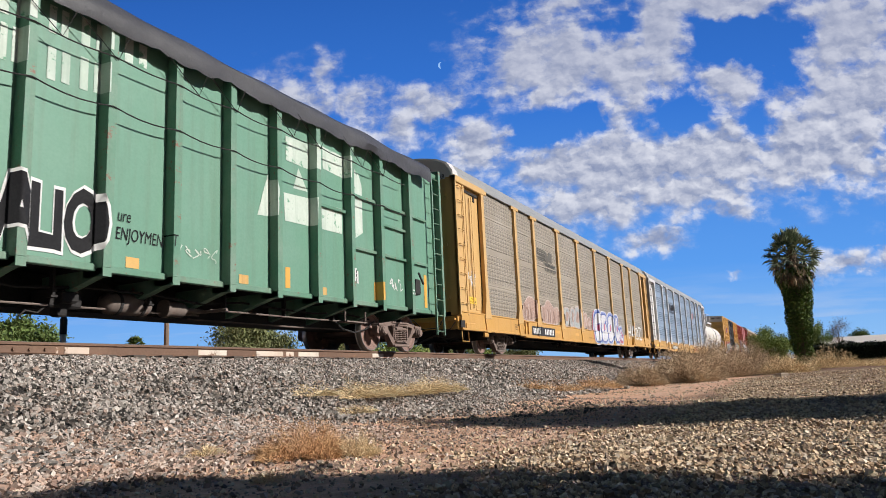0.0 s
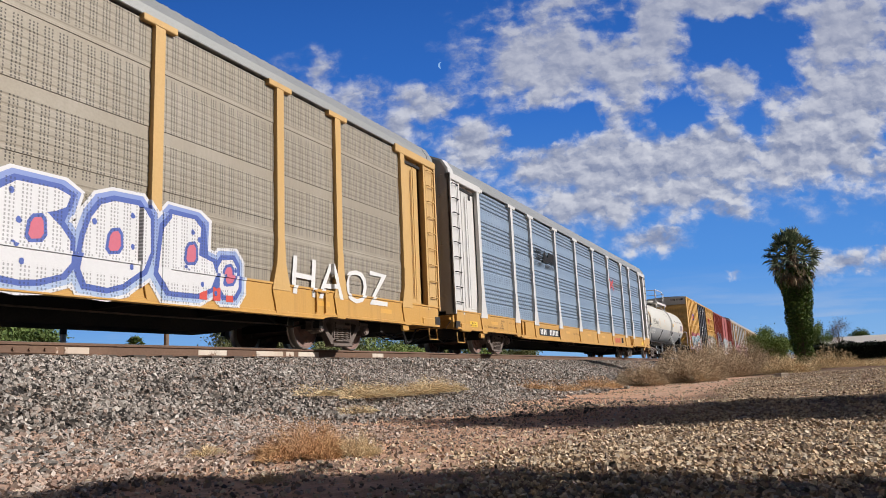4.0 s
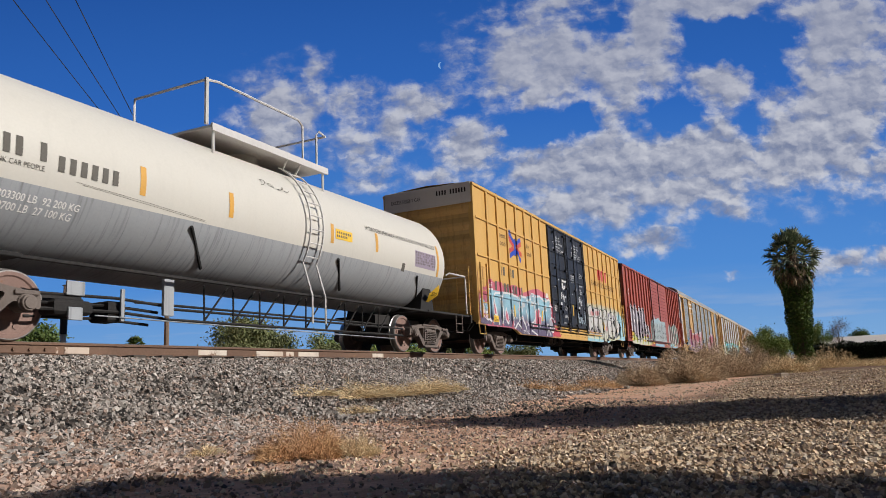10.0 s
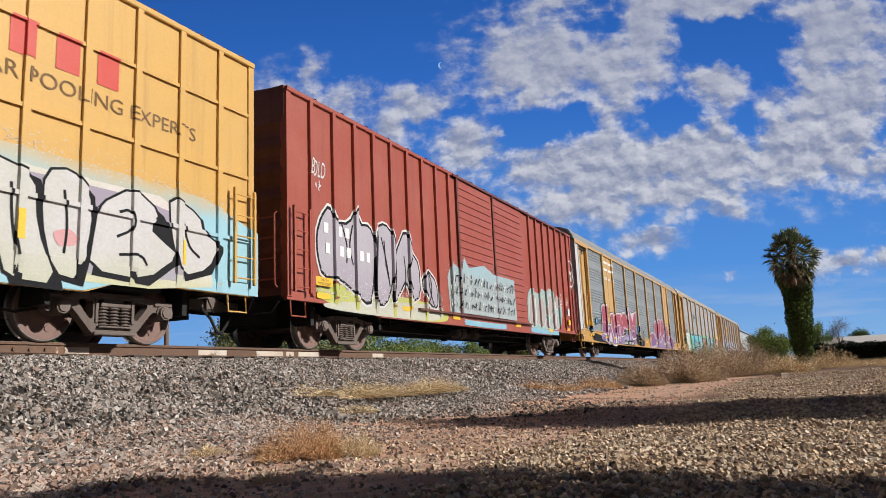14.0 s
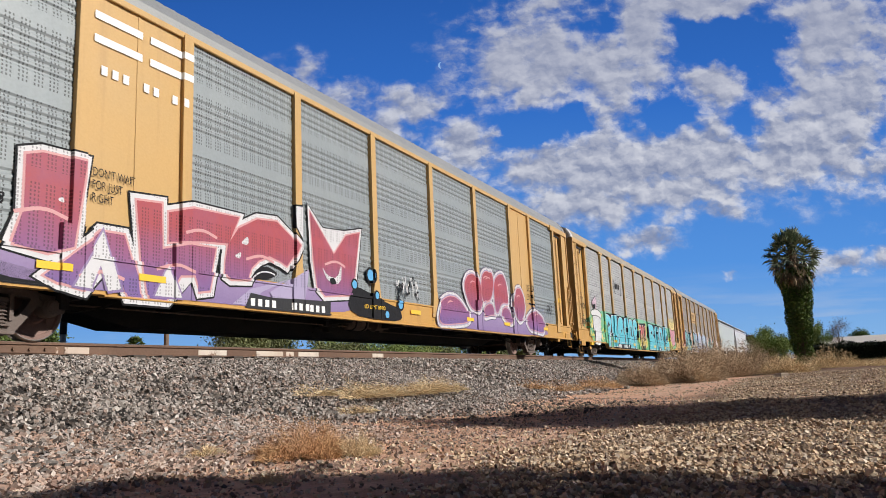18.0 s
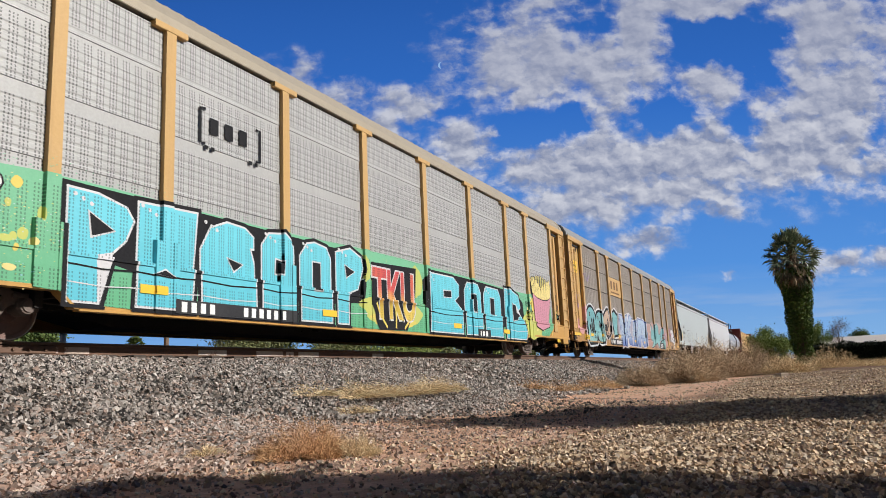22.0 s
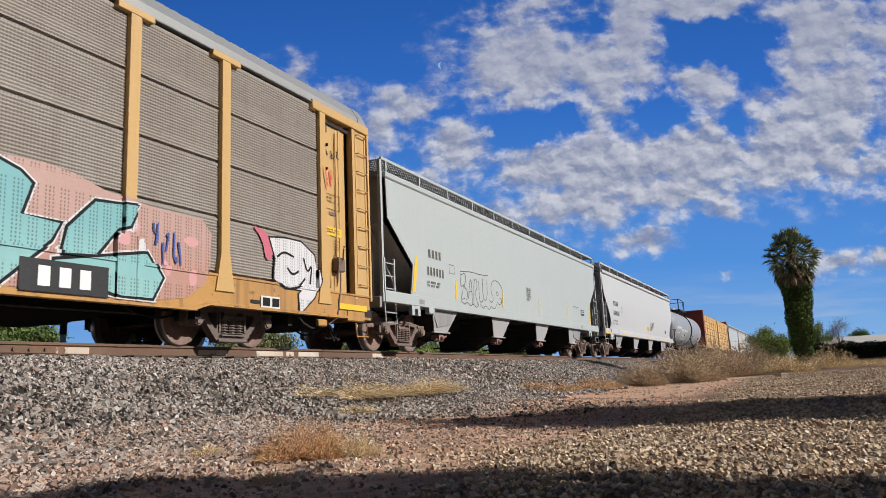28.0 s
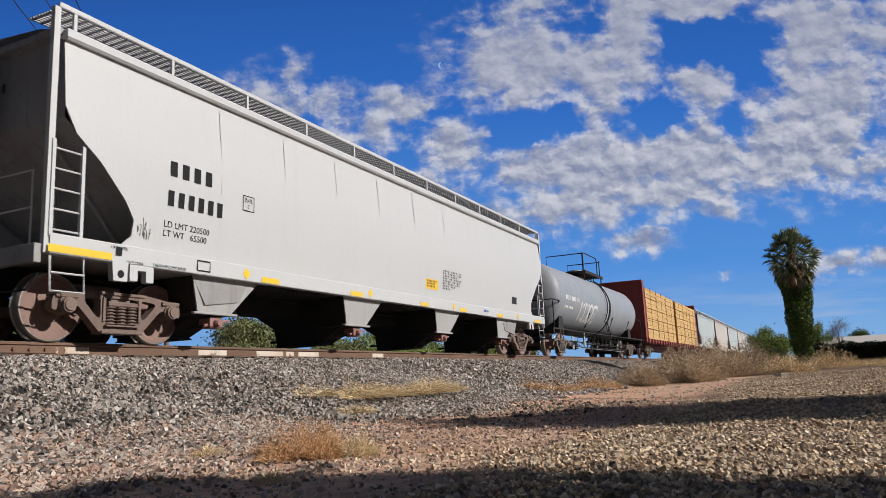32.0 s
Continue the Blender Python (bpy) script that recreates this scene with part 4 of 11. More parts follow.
def side_frame_mesh(wb, r):
    """A cast side frame: bulged outline, two round-cornered windows and the spring opening, with pedestal jaws."""
    h = wb / 2
    outer = [(-h - 0.2, r + 0.14), (-h + 0.14, r + 0.19), (-0.42, r + 0.24), (0.42, r + 0.24), (h - 0.14, r + 0.19), (h + 0.2, r + 0.14), (h + 0.22, r - 0.06), (h + 0.14, r - 0.08), (h + 0.12, r + 0.02), (h - 0.12, r + 0.02), (h - 0.2, r - 0.0), (0.36, r - 0.36), (-0.36, r - 0.36), (-h + 0.2, r - 0.0), (-h + 0.12, r + 0.02), (-h - 0.12, r + 0.02), (-h - 0.14, r - 0.08), (-h - 0.22, r - 0.06)]
    win = [(0.36, r + 0.15), (h - 0.28, r + 0.12), (h - 0.3, r + 0.06), (0.42, r - 0.14), (0.36, r - 0.14)]
    mid = [(-0.29, r + 0.15), (0.29, r + 0.15), (0.29, r - 0.18), (0.24, r - 0.255), (-0.24, r - 0.255), (-0.29, r - 0.18)]
    s = plate_with_holes([smooth_loop(outer, 0.07), smooth_loop(win, 0.06), smooth_loop([(-x, z) for x, z in reversed(win)], 0.06), smooth_loop(mid, 0.04)], -0.075, 0.075)
    for g in (-1, 1):
        # flanges standing proud round the frame
        s.box(-0.36, 0.36, g * 0.075, g * 0.115, r - 0.37, r - 0.32, 0.012)
        s.box(-0.42, 0.42, g * 0.075, g * 0.10, r + 0.19, r + 0.24, 0.012)
        s.box(g * 0.29, g * 0.335, -0.1, 0.1, r - 0.2, r + 0.16, 0.01)
        s.box(g * (h - 0.17), g * (h + 0.17), -0.11, 0.11, r + 0.1, r + 0.17, 0.015)
    s.box(-0.3, 0.3, -0.13, 0.13, r - 0.262, r - 0.238)
    s.box(-0.26, 0.26, -0.12, 0.12, r + 0.03, r + 0.10, 0.015)
    return s


def spring_mesh(r):
    prof, z = [], r - 0.235
    while z < r + 0.02:
        prof += [(z, 0.055), (z + 0.012, 0.084), (z + 0.024, 0.084), (z + 0.036, 0.055)]
        z += 0.046
    return Solid().lathe(prof, 12, "z")


def truck(car, xc, wb, r, steel=None):
    """A two-axle freight truck under a car."""
    steel = steel or TRUCK_STEEL
    tag = "/" + steel.name
    t = part("truck", shared("truck/%g" % r + tag, lambda: Solid().box(-0.17, 0.17, -1.12, 1.12, r + 0.02, r + 0.2, 0.02).box(-0.42, 0.42, -0.62, 0.62, r + 0.1, r + 0.4, 0.03).box(-wb / 2 + r + 0.02, -wb / 2 + r + 0.1, -0.7, 0.7, r - 0.2, r + 0.02).box(wb / 2 - r - 0.1, wb / 2 - r - 0.02, -0.7, 0.7, r - 0.2, r + 0.02).box(-wb / 2 - 0.1, wb / 2 + 0.1, -0.55, -0.5, r - 0.12, r - 0.05).box(-wb / 2 - 0.1, wb / 2 + 0.1, 0.5, 0.55, r - 0.12, r - 0.05).tube([(-wb / 2 + r * 0.8, -0.85, r - 0.05), (-wb / 2 + r * 0.8, 0.85, r - 0.05)], 0.05, 6).tube([(wb / 2 - r * 0.8, -0.85, r - 0.05), (wb / 2 - r * 0.8, 0.85, r - 0.05)], 0.05, 6), steel), None, car)
    t.location = (xc, 0, 0)
    for g in (-1, 1):
        put("side_frame", shared("side_frame/%g%g" % (wb, r) + tag, lambda: side_frame_mesh(wb, r), steel), t, (0, g * 1.07, 0))
        for x in (-0.19, 0.0, 0.19):
            put("spring", shared("spring/%g" % r + tag, lambda: spring_mesh(r), steel), t, (x, g * 1.12, 0))
        for k in (-1, 1):
            put("bearing", shared("bearing/%g" % g + tag, lambda: Solid().lathe(tuple((g * a, b) for a, b in ((-0.1, 0.12), (0.1, 0.125), (0.115, 0.11), (0.16, 0.105), (0.165, 0.085), (0.185, 0.08), (0.19, 0.02))), 14, "y"), steel, True), t, (k * wb / 2, g * 1.07, r), "round roller bearing cap")
    for k in (-1, 1):
        w = put("wheelset", shared("wheelset/%g" % r, lambda: wheelset_mesh(r), WHEEL_STEEL, True), t, (0, 0, 0), "rusty steel wheels on an axle")
        w.matrix_parent_inverse = Matrix.Translation((k * wb / 2, 0, r))
        if len(w.data.materials) < 2:
            w.data.materials.append(TREAD_STEEL)
            for p in w.data.polygons:
                if math.hypot(p.center.x, p.center.z) > r * 0.94:
                    p.material_index = 1
        WHEELSETS.append((w, r))
    return t


def coupler(car, x, g):
    """Knuckle coupler and hose at one end; g: -1 front, 1 rear."""
    c = part("coupler", Solid().box(x - g * 1.2, x + g * 0.28, -0.1, 0.1, 0.74, 0.92, 0.02).box(x + g * 0.22, x + g * 0.46, -0.17, 0.12, 0.70, 0.98, 0.05), TRUCK_STEEL, car)
    part("air_hose", Solid().tube([(x - g * 0.1, -0.35, 0.72), (x + g * 0.12, -0.36, 0.55), (x + g * 0.3, -0.34, 0.32), (x + g * 0.48, -0.3, 0.27), (x + g * 0.55, -0.28, 0.30)], 0.028, 6), UNDER_BLACK, c)
    part("cut_lever", Solid().tube([(x + g * 0.02, -1.45, 0.82), (x + g * 0.06, -1.3, 0.62), (x + g * 0.06, -0.5, 0.62), (x + g * 0.2, -0.2, 0.95)], 0.014, 5), UNDER_BLACK, c)


def brake_gear(car, xa, xb, z=0.55, y=-0.55, valve=0.36, steel=None):
    """Control valve, reservoir, cylinder, rods, levers, hangers and sagging pipes hung under a car between its trucks."""
    L, steel = xb - xa, steel or TRUCK_STEEL
    x = xa + L * valve
    v = part("control_valve", Solid().box(x, x + 0.5, y - 0.3, y + 0.1, z - 0.12, z + 0.16, 0.03).box(x + 0.1, x + 0.36, y - 0.42, y - 0.28, z - 0.06, z + 0.1, 0.03).box(x + 0.16, x + 0.3, y - 0.26, y - 0.1, z - 0.24, z - 0.1, 0.02), UNDER_BLACK, car, "black brake control valve")
    part("vent_pipe", Solid().tube([(x + 0.02, y - 0.2, z - 0.1), (x - 0.12, y - 0.22, z - 0.2), (x - 0.3, y - 0.22, z - 0.18), (x - 0.38, y - 0.22, z - 0.26)], 0.014, 5), UNDER_BLACK, v)
    for k in range(4):
        put("bolt", shared("valve_bolt", lambda: Solid().lathe(((-0.02, 0.018), (0.0, 0.018)), 6, "y"), steel), v, (x + 0.08 + 0.11 * k, y - 0.3, z + 0.11))
    r0 = x + 0.95
    tank_ = part("air_reservoir", Solid().lathe(((r0, 0.04), (r0 + 0.04, 0.13), (r0 + 0.1, 0.17), (r0 + 0.8, 0.17), (r0 + 0.86, 0.13), (r0 + 0.9, 0.04)), 16, "x", (0, y - 0.15, z + 0.02)), steel, car, "rounded steel air reservoir", smooth=True)
    for k in (0.22, 0.66):
        part("strap", Solid().lathe(((r0 + k, 0.171), (r0 + k, 0.182), (r0 + k + 0.05, 0.182), (r0 + k + 0.05, 0.171)), 16, "x", (0, y - 0.15, z + 0.02)), UNDER_BLACK, tank_)
    c0 = r0 + 1.15
    cyl = part("brake_cylinder", Solid().lathe(((c0, 0.05), (c0, 0.15), (c0 + 0.06, 0.15), (c0 + 0.06, 0.125), (c0 + 0.4, 0.125), (c0 + 0.5, 0.05), (c0 + 0.9, 0.035)), 14, "x", (0, y - 0.2, z)), steel, car, smooth=True)
    part("brake_lever", Solid().box(c0 + 0.86, c0 + 0.92, y - 0.75, y + 0.35, z - 0.03, z + 0.02, 0.006), steel, cyl)
    for yy, zz, a, b in ((y - 0.3, z - 0.06, xa - 0.5, c0 + 0.9), (y - 0.1, z - 0.1, c0 + 0.9, xb + 0.5), (y - 0.62, z + 0.02, c0 + 0.9, xb - 0.4)):
        part("brake_rod", Solid().tube([(a, yy + 0.25, zz), ((a + b) / 2, yy, zz - 0.04), (b, yy + 0.2, zz)], 0.016, 5), steel, car)
    pts = [(xa - 0.6 + (L + 1.2) * k / 12, y - 0.38 + 0.05 * math.sin(k * 1.9), z + 0.16 + 0.05 * math.cos(k * 2.3)) for k in range(13)]
    part("train_pipe", Solid().tube(pts, 0.022, 5), UNDER_BLACK, car)
    for k in range(7):
        q = xa + L * (k + 0.5) / 7
        part("pipe_hanger", Solid().box(q - 0.02, q + 0.02, y - 0.42, y - 0.34, z + 0.02, z + 0.4, 0.004).box(q - 0.05, q + 0.05, y - 0.44, y - 0.3, z + 0.0, z + 0.03), UNDER_BLACK, car)
    for a, b in ((xa - 1.0, xa + 0.8), (xb - 0.8, xb + 1.0)):
        part("brake_hose", Solid().tube([(a, y - 0.3, z + 0.1), (a + 0.4, y - 0.35, z - 0.14), ((a + b) / 2, y - 0.33, z - 0.2), (b - 0.4, y - 0.35, z - 0.1), (b, y - 0.3, z + 0.1)], 0.02, 5), UNDER_BLACK, car)


def ladder(car, x0, x1, z0, z1, y, rungs, material, stand=0.07, name="ladder", rails=False, rung_mat=None):
    """Rungs bent out from the side, with or without side rails."""
    lad = None
    if rails:
        lad = part(name, Solid().box(x0 - 0.03, x0 + 0.02, y - stand - 0.03, y - stand + 0.02, z0 - 0.1, z1 + 0.12, 0.006).box(x1 - 0.02, x1 + 0.03, y - stand - 0.03, y - stand + 0.02, z0 - 0.1, z1 + 0.12, 0.006), material, car)
    else:
        lad = part(name, Solid().box(x0 - 0.03, x0 + 0.03, y - 0.012, y, z0 - 0.05, z1 + 0.05).box(x1 - 0.03, x1 + 0.03, y - 0.012, y, z0 - 0.05, z1 + 0.05), material, car)
    key = "rung/%g%g%s%s" % (x1 - x0, stand, material.name, rails)
    me = shared(key, lambda: Solid().tube([(0, 0, 0), (0.02, -stand, 0), (x1 - x0 - 0.02, -stand, 0), (x1 - x0, 0, 0)] if not rails else [(0, -stand, 0), (x1 - x0, -stand, 0)], 0.014, 5), rung_mat or material)
    for k in range(rungs):
        put("rung", me, lad, (x0, y, z0 + (z1 - z0) * k / (rungs - 1)))
    return lad


def text_mesh(body, bold=0.0, spacing=1.0, lines=1.0, align="LEFT"):
    cu = bpy.data.curves.new("lettering", "FONT")
    cu.body, cu.offset, cu.space_character, cu.space_line, cu.align_x = body, bold, spacing, lines, align
    cu.resolution_u = 3
    ob = bpy.data.objects.new("lettering", cu)
    me = bpy.data.meshes.new_from_object(ob)
    bpy.data.objects.remove(ob)
    bpy.data.curves.remove(cu)
    return me


SURF = {}                 # for each car: depth of its side at (x, z), and where that depth jumps


def wrap(me, car, lift, xs=None, zs=None):
    """Lay a flat mark (x, 0, z) on the side of a car, over its posts, ribs and curves."""
    depth, xcuts, zcuts = SURF.get(car, (lambda x, z: HW, (), ()))
    bm = bmesh.new()
    bm.from_mesh(me)
    xx, zz = [v.co.x for v in bm.verts], [v.co.z for v in bm.verts]
    for cuts, lo, hi, no in ((xcuts, min(xx), max(xx), (1, 0, 0)), (zcuts, min(zz), max(zz), (0, 0, 1))):
        for c in cuts:
            if lo < c < hi:
                bmesh.ops.bisect_plane(bm, geom=bm.verts[:] + bm.edges[:] + bm.faces[:], plane_co=(c, 0, c), plane_no=no, dist=1e-5)
    for v in bm.verts:
        v.co.y = -(depth(v.co.x, v.co.z) + lift)
    bm.normal_update()
    for f in bm.faces:
        if f.normal.y > 0:
            f.normal_flip()
    bm.to_mesh(me)
    bm.free()
    return me


def mark(car, me, material, lift, name, label=""):
    wrap(me, car, lift)
    me.materials.clear()
    me.materials.append(material)
    ob = new(name, me)
    ob.parent = car
    if label:
        ob["label"] = label
    return ob


def flat(name, quads):
    """Flat quads given as x0, x1, z0, z1."""
    s = Solid()
    for x0, x1, z0, z1 in quads:
        s.add([(x0, 0, z0), (x1, 0, z0), (x1, 0, z1), (x0, 0, z1)], [(0, 1, 2, 3)])
    me = bpy.data.meshes.new(name)
    me.from_pydata(s.v, [], s.f)
    return me


def lettering(car, body, x, z, w, h, material, lift=0.006, bold=0.0, spacing=1.0, lines=1.0, name="lettering", label="", slant=0.0, wave=0.0, align="LEFT", end=None):
    """Words painted on a side (read from -y), or with end = x on the front end (read from -x, starting at y = x), fitted into w by h."""
    me = text_mesh(body, bold, spacing, lines, align)
    co = np.array([v.co for v in me.vertices])
    lo, hi = co.min(0), co.max(0)
    u = (co[:, 0] - lo[0]) / (hi[0] - lo[0]) * w
    v = (co[:, 1] - lo[1]) / (hi[1] - lo[1]) * h
    u = u + slant * v
    if wave:
        v = v * (1 + wave * np.sin(u / w * 9.0)) + wave * h * 0.4 * np.cos(u / w * 14.0)
    k = np.zeros(len(u))
    out = np.column_stack([x + u, k, z + v]) if end is None else np.column_stack([k + end, x - u, z + v])
    me.vertices.foreach_set("co", out.astype(np.float32).ravel())
    me.update()
    if end is None:
        return mark(car, me, material, lift, name, label)
    me.materials.append(material)
    ob = new(name, me)
    ob.parent = car
    return ob


def bars(car, pattern, x, z, h, material, lift=0.006, w=None, name="marking", label="row of stencilled marks", end=None):
    """Marks that stand for unreadable or withheld characters: 'x' is a bar, ' ' a gap, '|' a new line."""
    quads, cw = [], w or h * 0.62
    for j, line in enumerate(pattern.split("|")):
        for i, ch in enumerate(line):
            if ch != " ":
                quads.append((x + i * cw, x + i * cw + cw * 0.56, z - j * h * 1.5, z - j * h * 1.5 + h))
    if name == "logo" or (h >= 0.15 and end is None):
        for q in quads:
            mark(car, flat(name, [q]), material, lift, name, "plain block of an emblem" if name == "logo" else "stencilled mark")
        return None
    if end is None:
        ob = mark(car, flat(name, quads), material, lift, name, label)
        ob["kind"] = "stuff"
        return ob
    s = Solid()
    for a, b, c, d in quads:
        s.add([(end, 2 * x - a, c), (end, 2 * x - b, c), (end, 2 * x - b, d), (end, 2 * x - a, d)], [(0, 1, 2, 3)])
    return part(name, s, material, car, label)


def plate_mark(car, name, x0, x1, z0, z1, material, lift=0.004, label=""):
    return mark(car, flat(name, [(x0, x1, z0, z1)]), material, lift, name, label)


def outline(pts, smooth=2):
    p = [np.array(q, float) for q in pts]
    for _ in range(smooth):
        p = [q for a, b in zip(p, p[1:] + p[:1]) for q in (a * 0.78 + b * 0.22, a * 0.22 + b * 0.78)]
    return p


def blob(car, pts, material, lift, name="graffiti", label="", smooth=2):
    """A flat sprayed patch with a rounded outline through a few corner points."""
    p = outline(pts, smooth)
    bm = bmesh.new()
    f = bm.faces.new([bm.verts.new((q[0], 0, q[1])) for q in p])
    bmesh.ops.triangulate(bm, faces=[f])
    me = bpy.data.meshes.new(name)
    bm.to_mesh(me)
    bm.free()
    return mark(car, me, material, lift, name, label)


def splat(cx, cz, w, h, n, seed, rough=0.25):
    r = random.Random(seed)
    return [(cx + w * (1 + r.uniform(-rough, rough)) * math.cos(6.2832 * k / n), cz + h * (1 + r.uniform(-rough, rough)) * math.sin(6.2832 * k / n)) for k in range(n)]


def line_mark(car, pts, r, material, lift, name="graffiti", label="", curve=2):
    """A sprayed line: a flat ribbon along points in x, z."""
    p = [np.array(q, float) for q in pts]
    for _ in range(curve):
        p = [p[0]] + [q for a, b in zip(p, p[1:]) for q in (a * 0.75 + b * 0.25, a * 0.25 + b * 0.75)] + [p[-1]]
    left, right = [], []
    for i, q in enumerate(p):
        d = p[min(i + 1, len(p) - 1)] - p[max(i - 1, 0)]
        nrm = np.array((-d[1], d[0])) / (np.linalg.norm(d) + 1e-9) * r
        left.append((q[0] + nrm[0], 0, q[1] + nrm[1]))
        right.append((q[0] - nrm[0], 0, q[1] - nrm[1]))
    k = len(p)
    me = bpy.data.meshes.new(name)
    me.from_pydata(left + right, [], [(i, i + 1, k + i + 1, k + i) for i in range(k - 1)])
    return mark(car, me, material, lift, name, label)


GLYPHS = (
    ((0, 0), (0.3, 0.1), (0.35, 0.5), (0.65, 0.05), (1.0, 0.1), (0.6, 0.55), (0.95, 1.0), (0.6, 0.9), (0.33, 0.65), (0.3, 1.05), (0, 0.95)),
    ((0.05, 0), (0.95, 0.1), (1.0, 0.45), (0.55, 0.5), (0.95, 0.6), (0.9, 1.0), (0.1, 0.95), (0.0, 0.6), (0.45, 0.5), (0.1, 0.35)),
    ((0, 0.05), (0.35, 0), (0.45, 0.3), (0.6, 0.3), (0.7, 0), (1.05, 0.05), (0.75, 1.05), (0.35, 1.0)),
    ((0.3, 0), (0.65, 0.02), (0.62, 0.62), (1.0, 0.68), (0.98, 1.02), (0.0, 0.95), (0.02, 0.66), (0.32, 0.66)),
    ((0.0, 0.1), (0.5, -0.05), (1.0, 0.2), (1.05, 0.75), (0.6, 1.05), (0.05, 0.9), (-0.05, 0.5)),
    ((0, 0), (0.32, 0), (0.34, 0.5), (0.62, 0), (0.98, 0), (0.96, 1.0), (0.66, 1.0), (0.66, 0.5), (0.36, 1.05), (0.0, 0.98)),
)


def scribble(car, x0, x1, z0, z1, material, seed, r=0.014, n=5, lift=0.012):
    """A quick tag of looping lines that cannot be read."""
    rnd = random.Random(seed)
    w = (x1 - x0) / n
    for i in range(n):
        pts = [(x0 + (i + rnd.uniform(-0.1, 1.1)) * w, rnd.uniform(z0, z1)) for _ in range(5)]
        line_mark(car, pts, r, material, lift, name="tag")


def new_car(name, label, category, s0):
    car = thing(name, label, category, (s0, TRACK_Y, RAIL_Z), "cars of the freight train")
    CARS.append((car, s0))
    return car


# ---- autoracks ----
# near-white colour that paints the glint on the rib ends
RIB_GLINT = paint("bare_bright_sheet_edge", (0.78, 0.79, 0.80), rough=0.4, metal=0.2, streak=0)
RACK_L = 27.95
POSTS = (2.0, 4.87, 6.8, 9.7, 12.55, 15.5, 18.4, 21.35, 23.3, 26.15)


def panel_solid(x0, x1, z0, z1, style, y, g):
    """Perforated side sheet with its pressed ribs, drawn along x."""
    prof, z = [], z0
    if style in ("ribbed", "fine"):
        a = 0.035 if style == "ribbed" else 0.016
        while z < z1 - 0.02:
            seg = [(0.0, 0.0), (0.30, 0.0)]
            for k in range(5):
                b = 0.32 + k * 0.13
                seg += [(b, 0.0), (b + 0.02, a), (b + 0.05, a), (b + 0.085, 0.0)]
            prof += [(z + q, d) for q, d in seg if z + q < z1]
            z += 0.98
    elif style == "sheets":
        step = (z1 - z0) / 4
        for k in range(4):
            b = z0 + k * step
            prof += [(b, 0.05), (b + 0.035, 0.05), (b + 0.04, 0.0)]
            q = b + 0.05
            while q < b + step - 0.06:
                prof += [(q, 0.0), (q + 0.022, 0.012), (q + 0.044, 0.0)]
                q += 0.05
            prof += [(b + step - 0.01, 0.0)]
    else:
        step = (z1 - z0) / 4
        for k in range(4):
            b = z0 + k * step
            prof += [(b, 0.014), (b + 0.2, 0.014), (b + 0.205, 0.0)]
            for j in range(6):
                q = b + 0.24 + j * 0.125
                prof += [(q, 0.0), (q + 0.02, 0.006), (q + 0.045, 0.006), (q + 0.065, 0.0)]
    prof.append((z1, 0.0))
    s = Solid()
    m = len(prof)
    for x in (x0, x1):
        s.v += [(x, g * (y - d), z) for z, d in prof]
    s.f = [(i, i + 1, m + i + 1, m + i) for i in range(m - 1)]
    k = len(s.v)
    s.v += [(x0, g * (y - 0.07), z0), (x1, g * (y - 0.07), z0), (x1, g * (y - 0.07), z1), (x0, g * (y - 0.07), z1)]
    s.f += [(k, k + 1, k + 2, k + 3)]
    return s


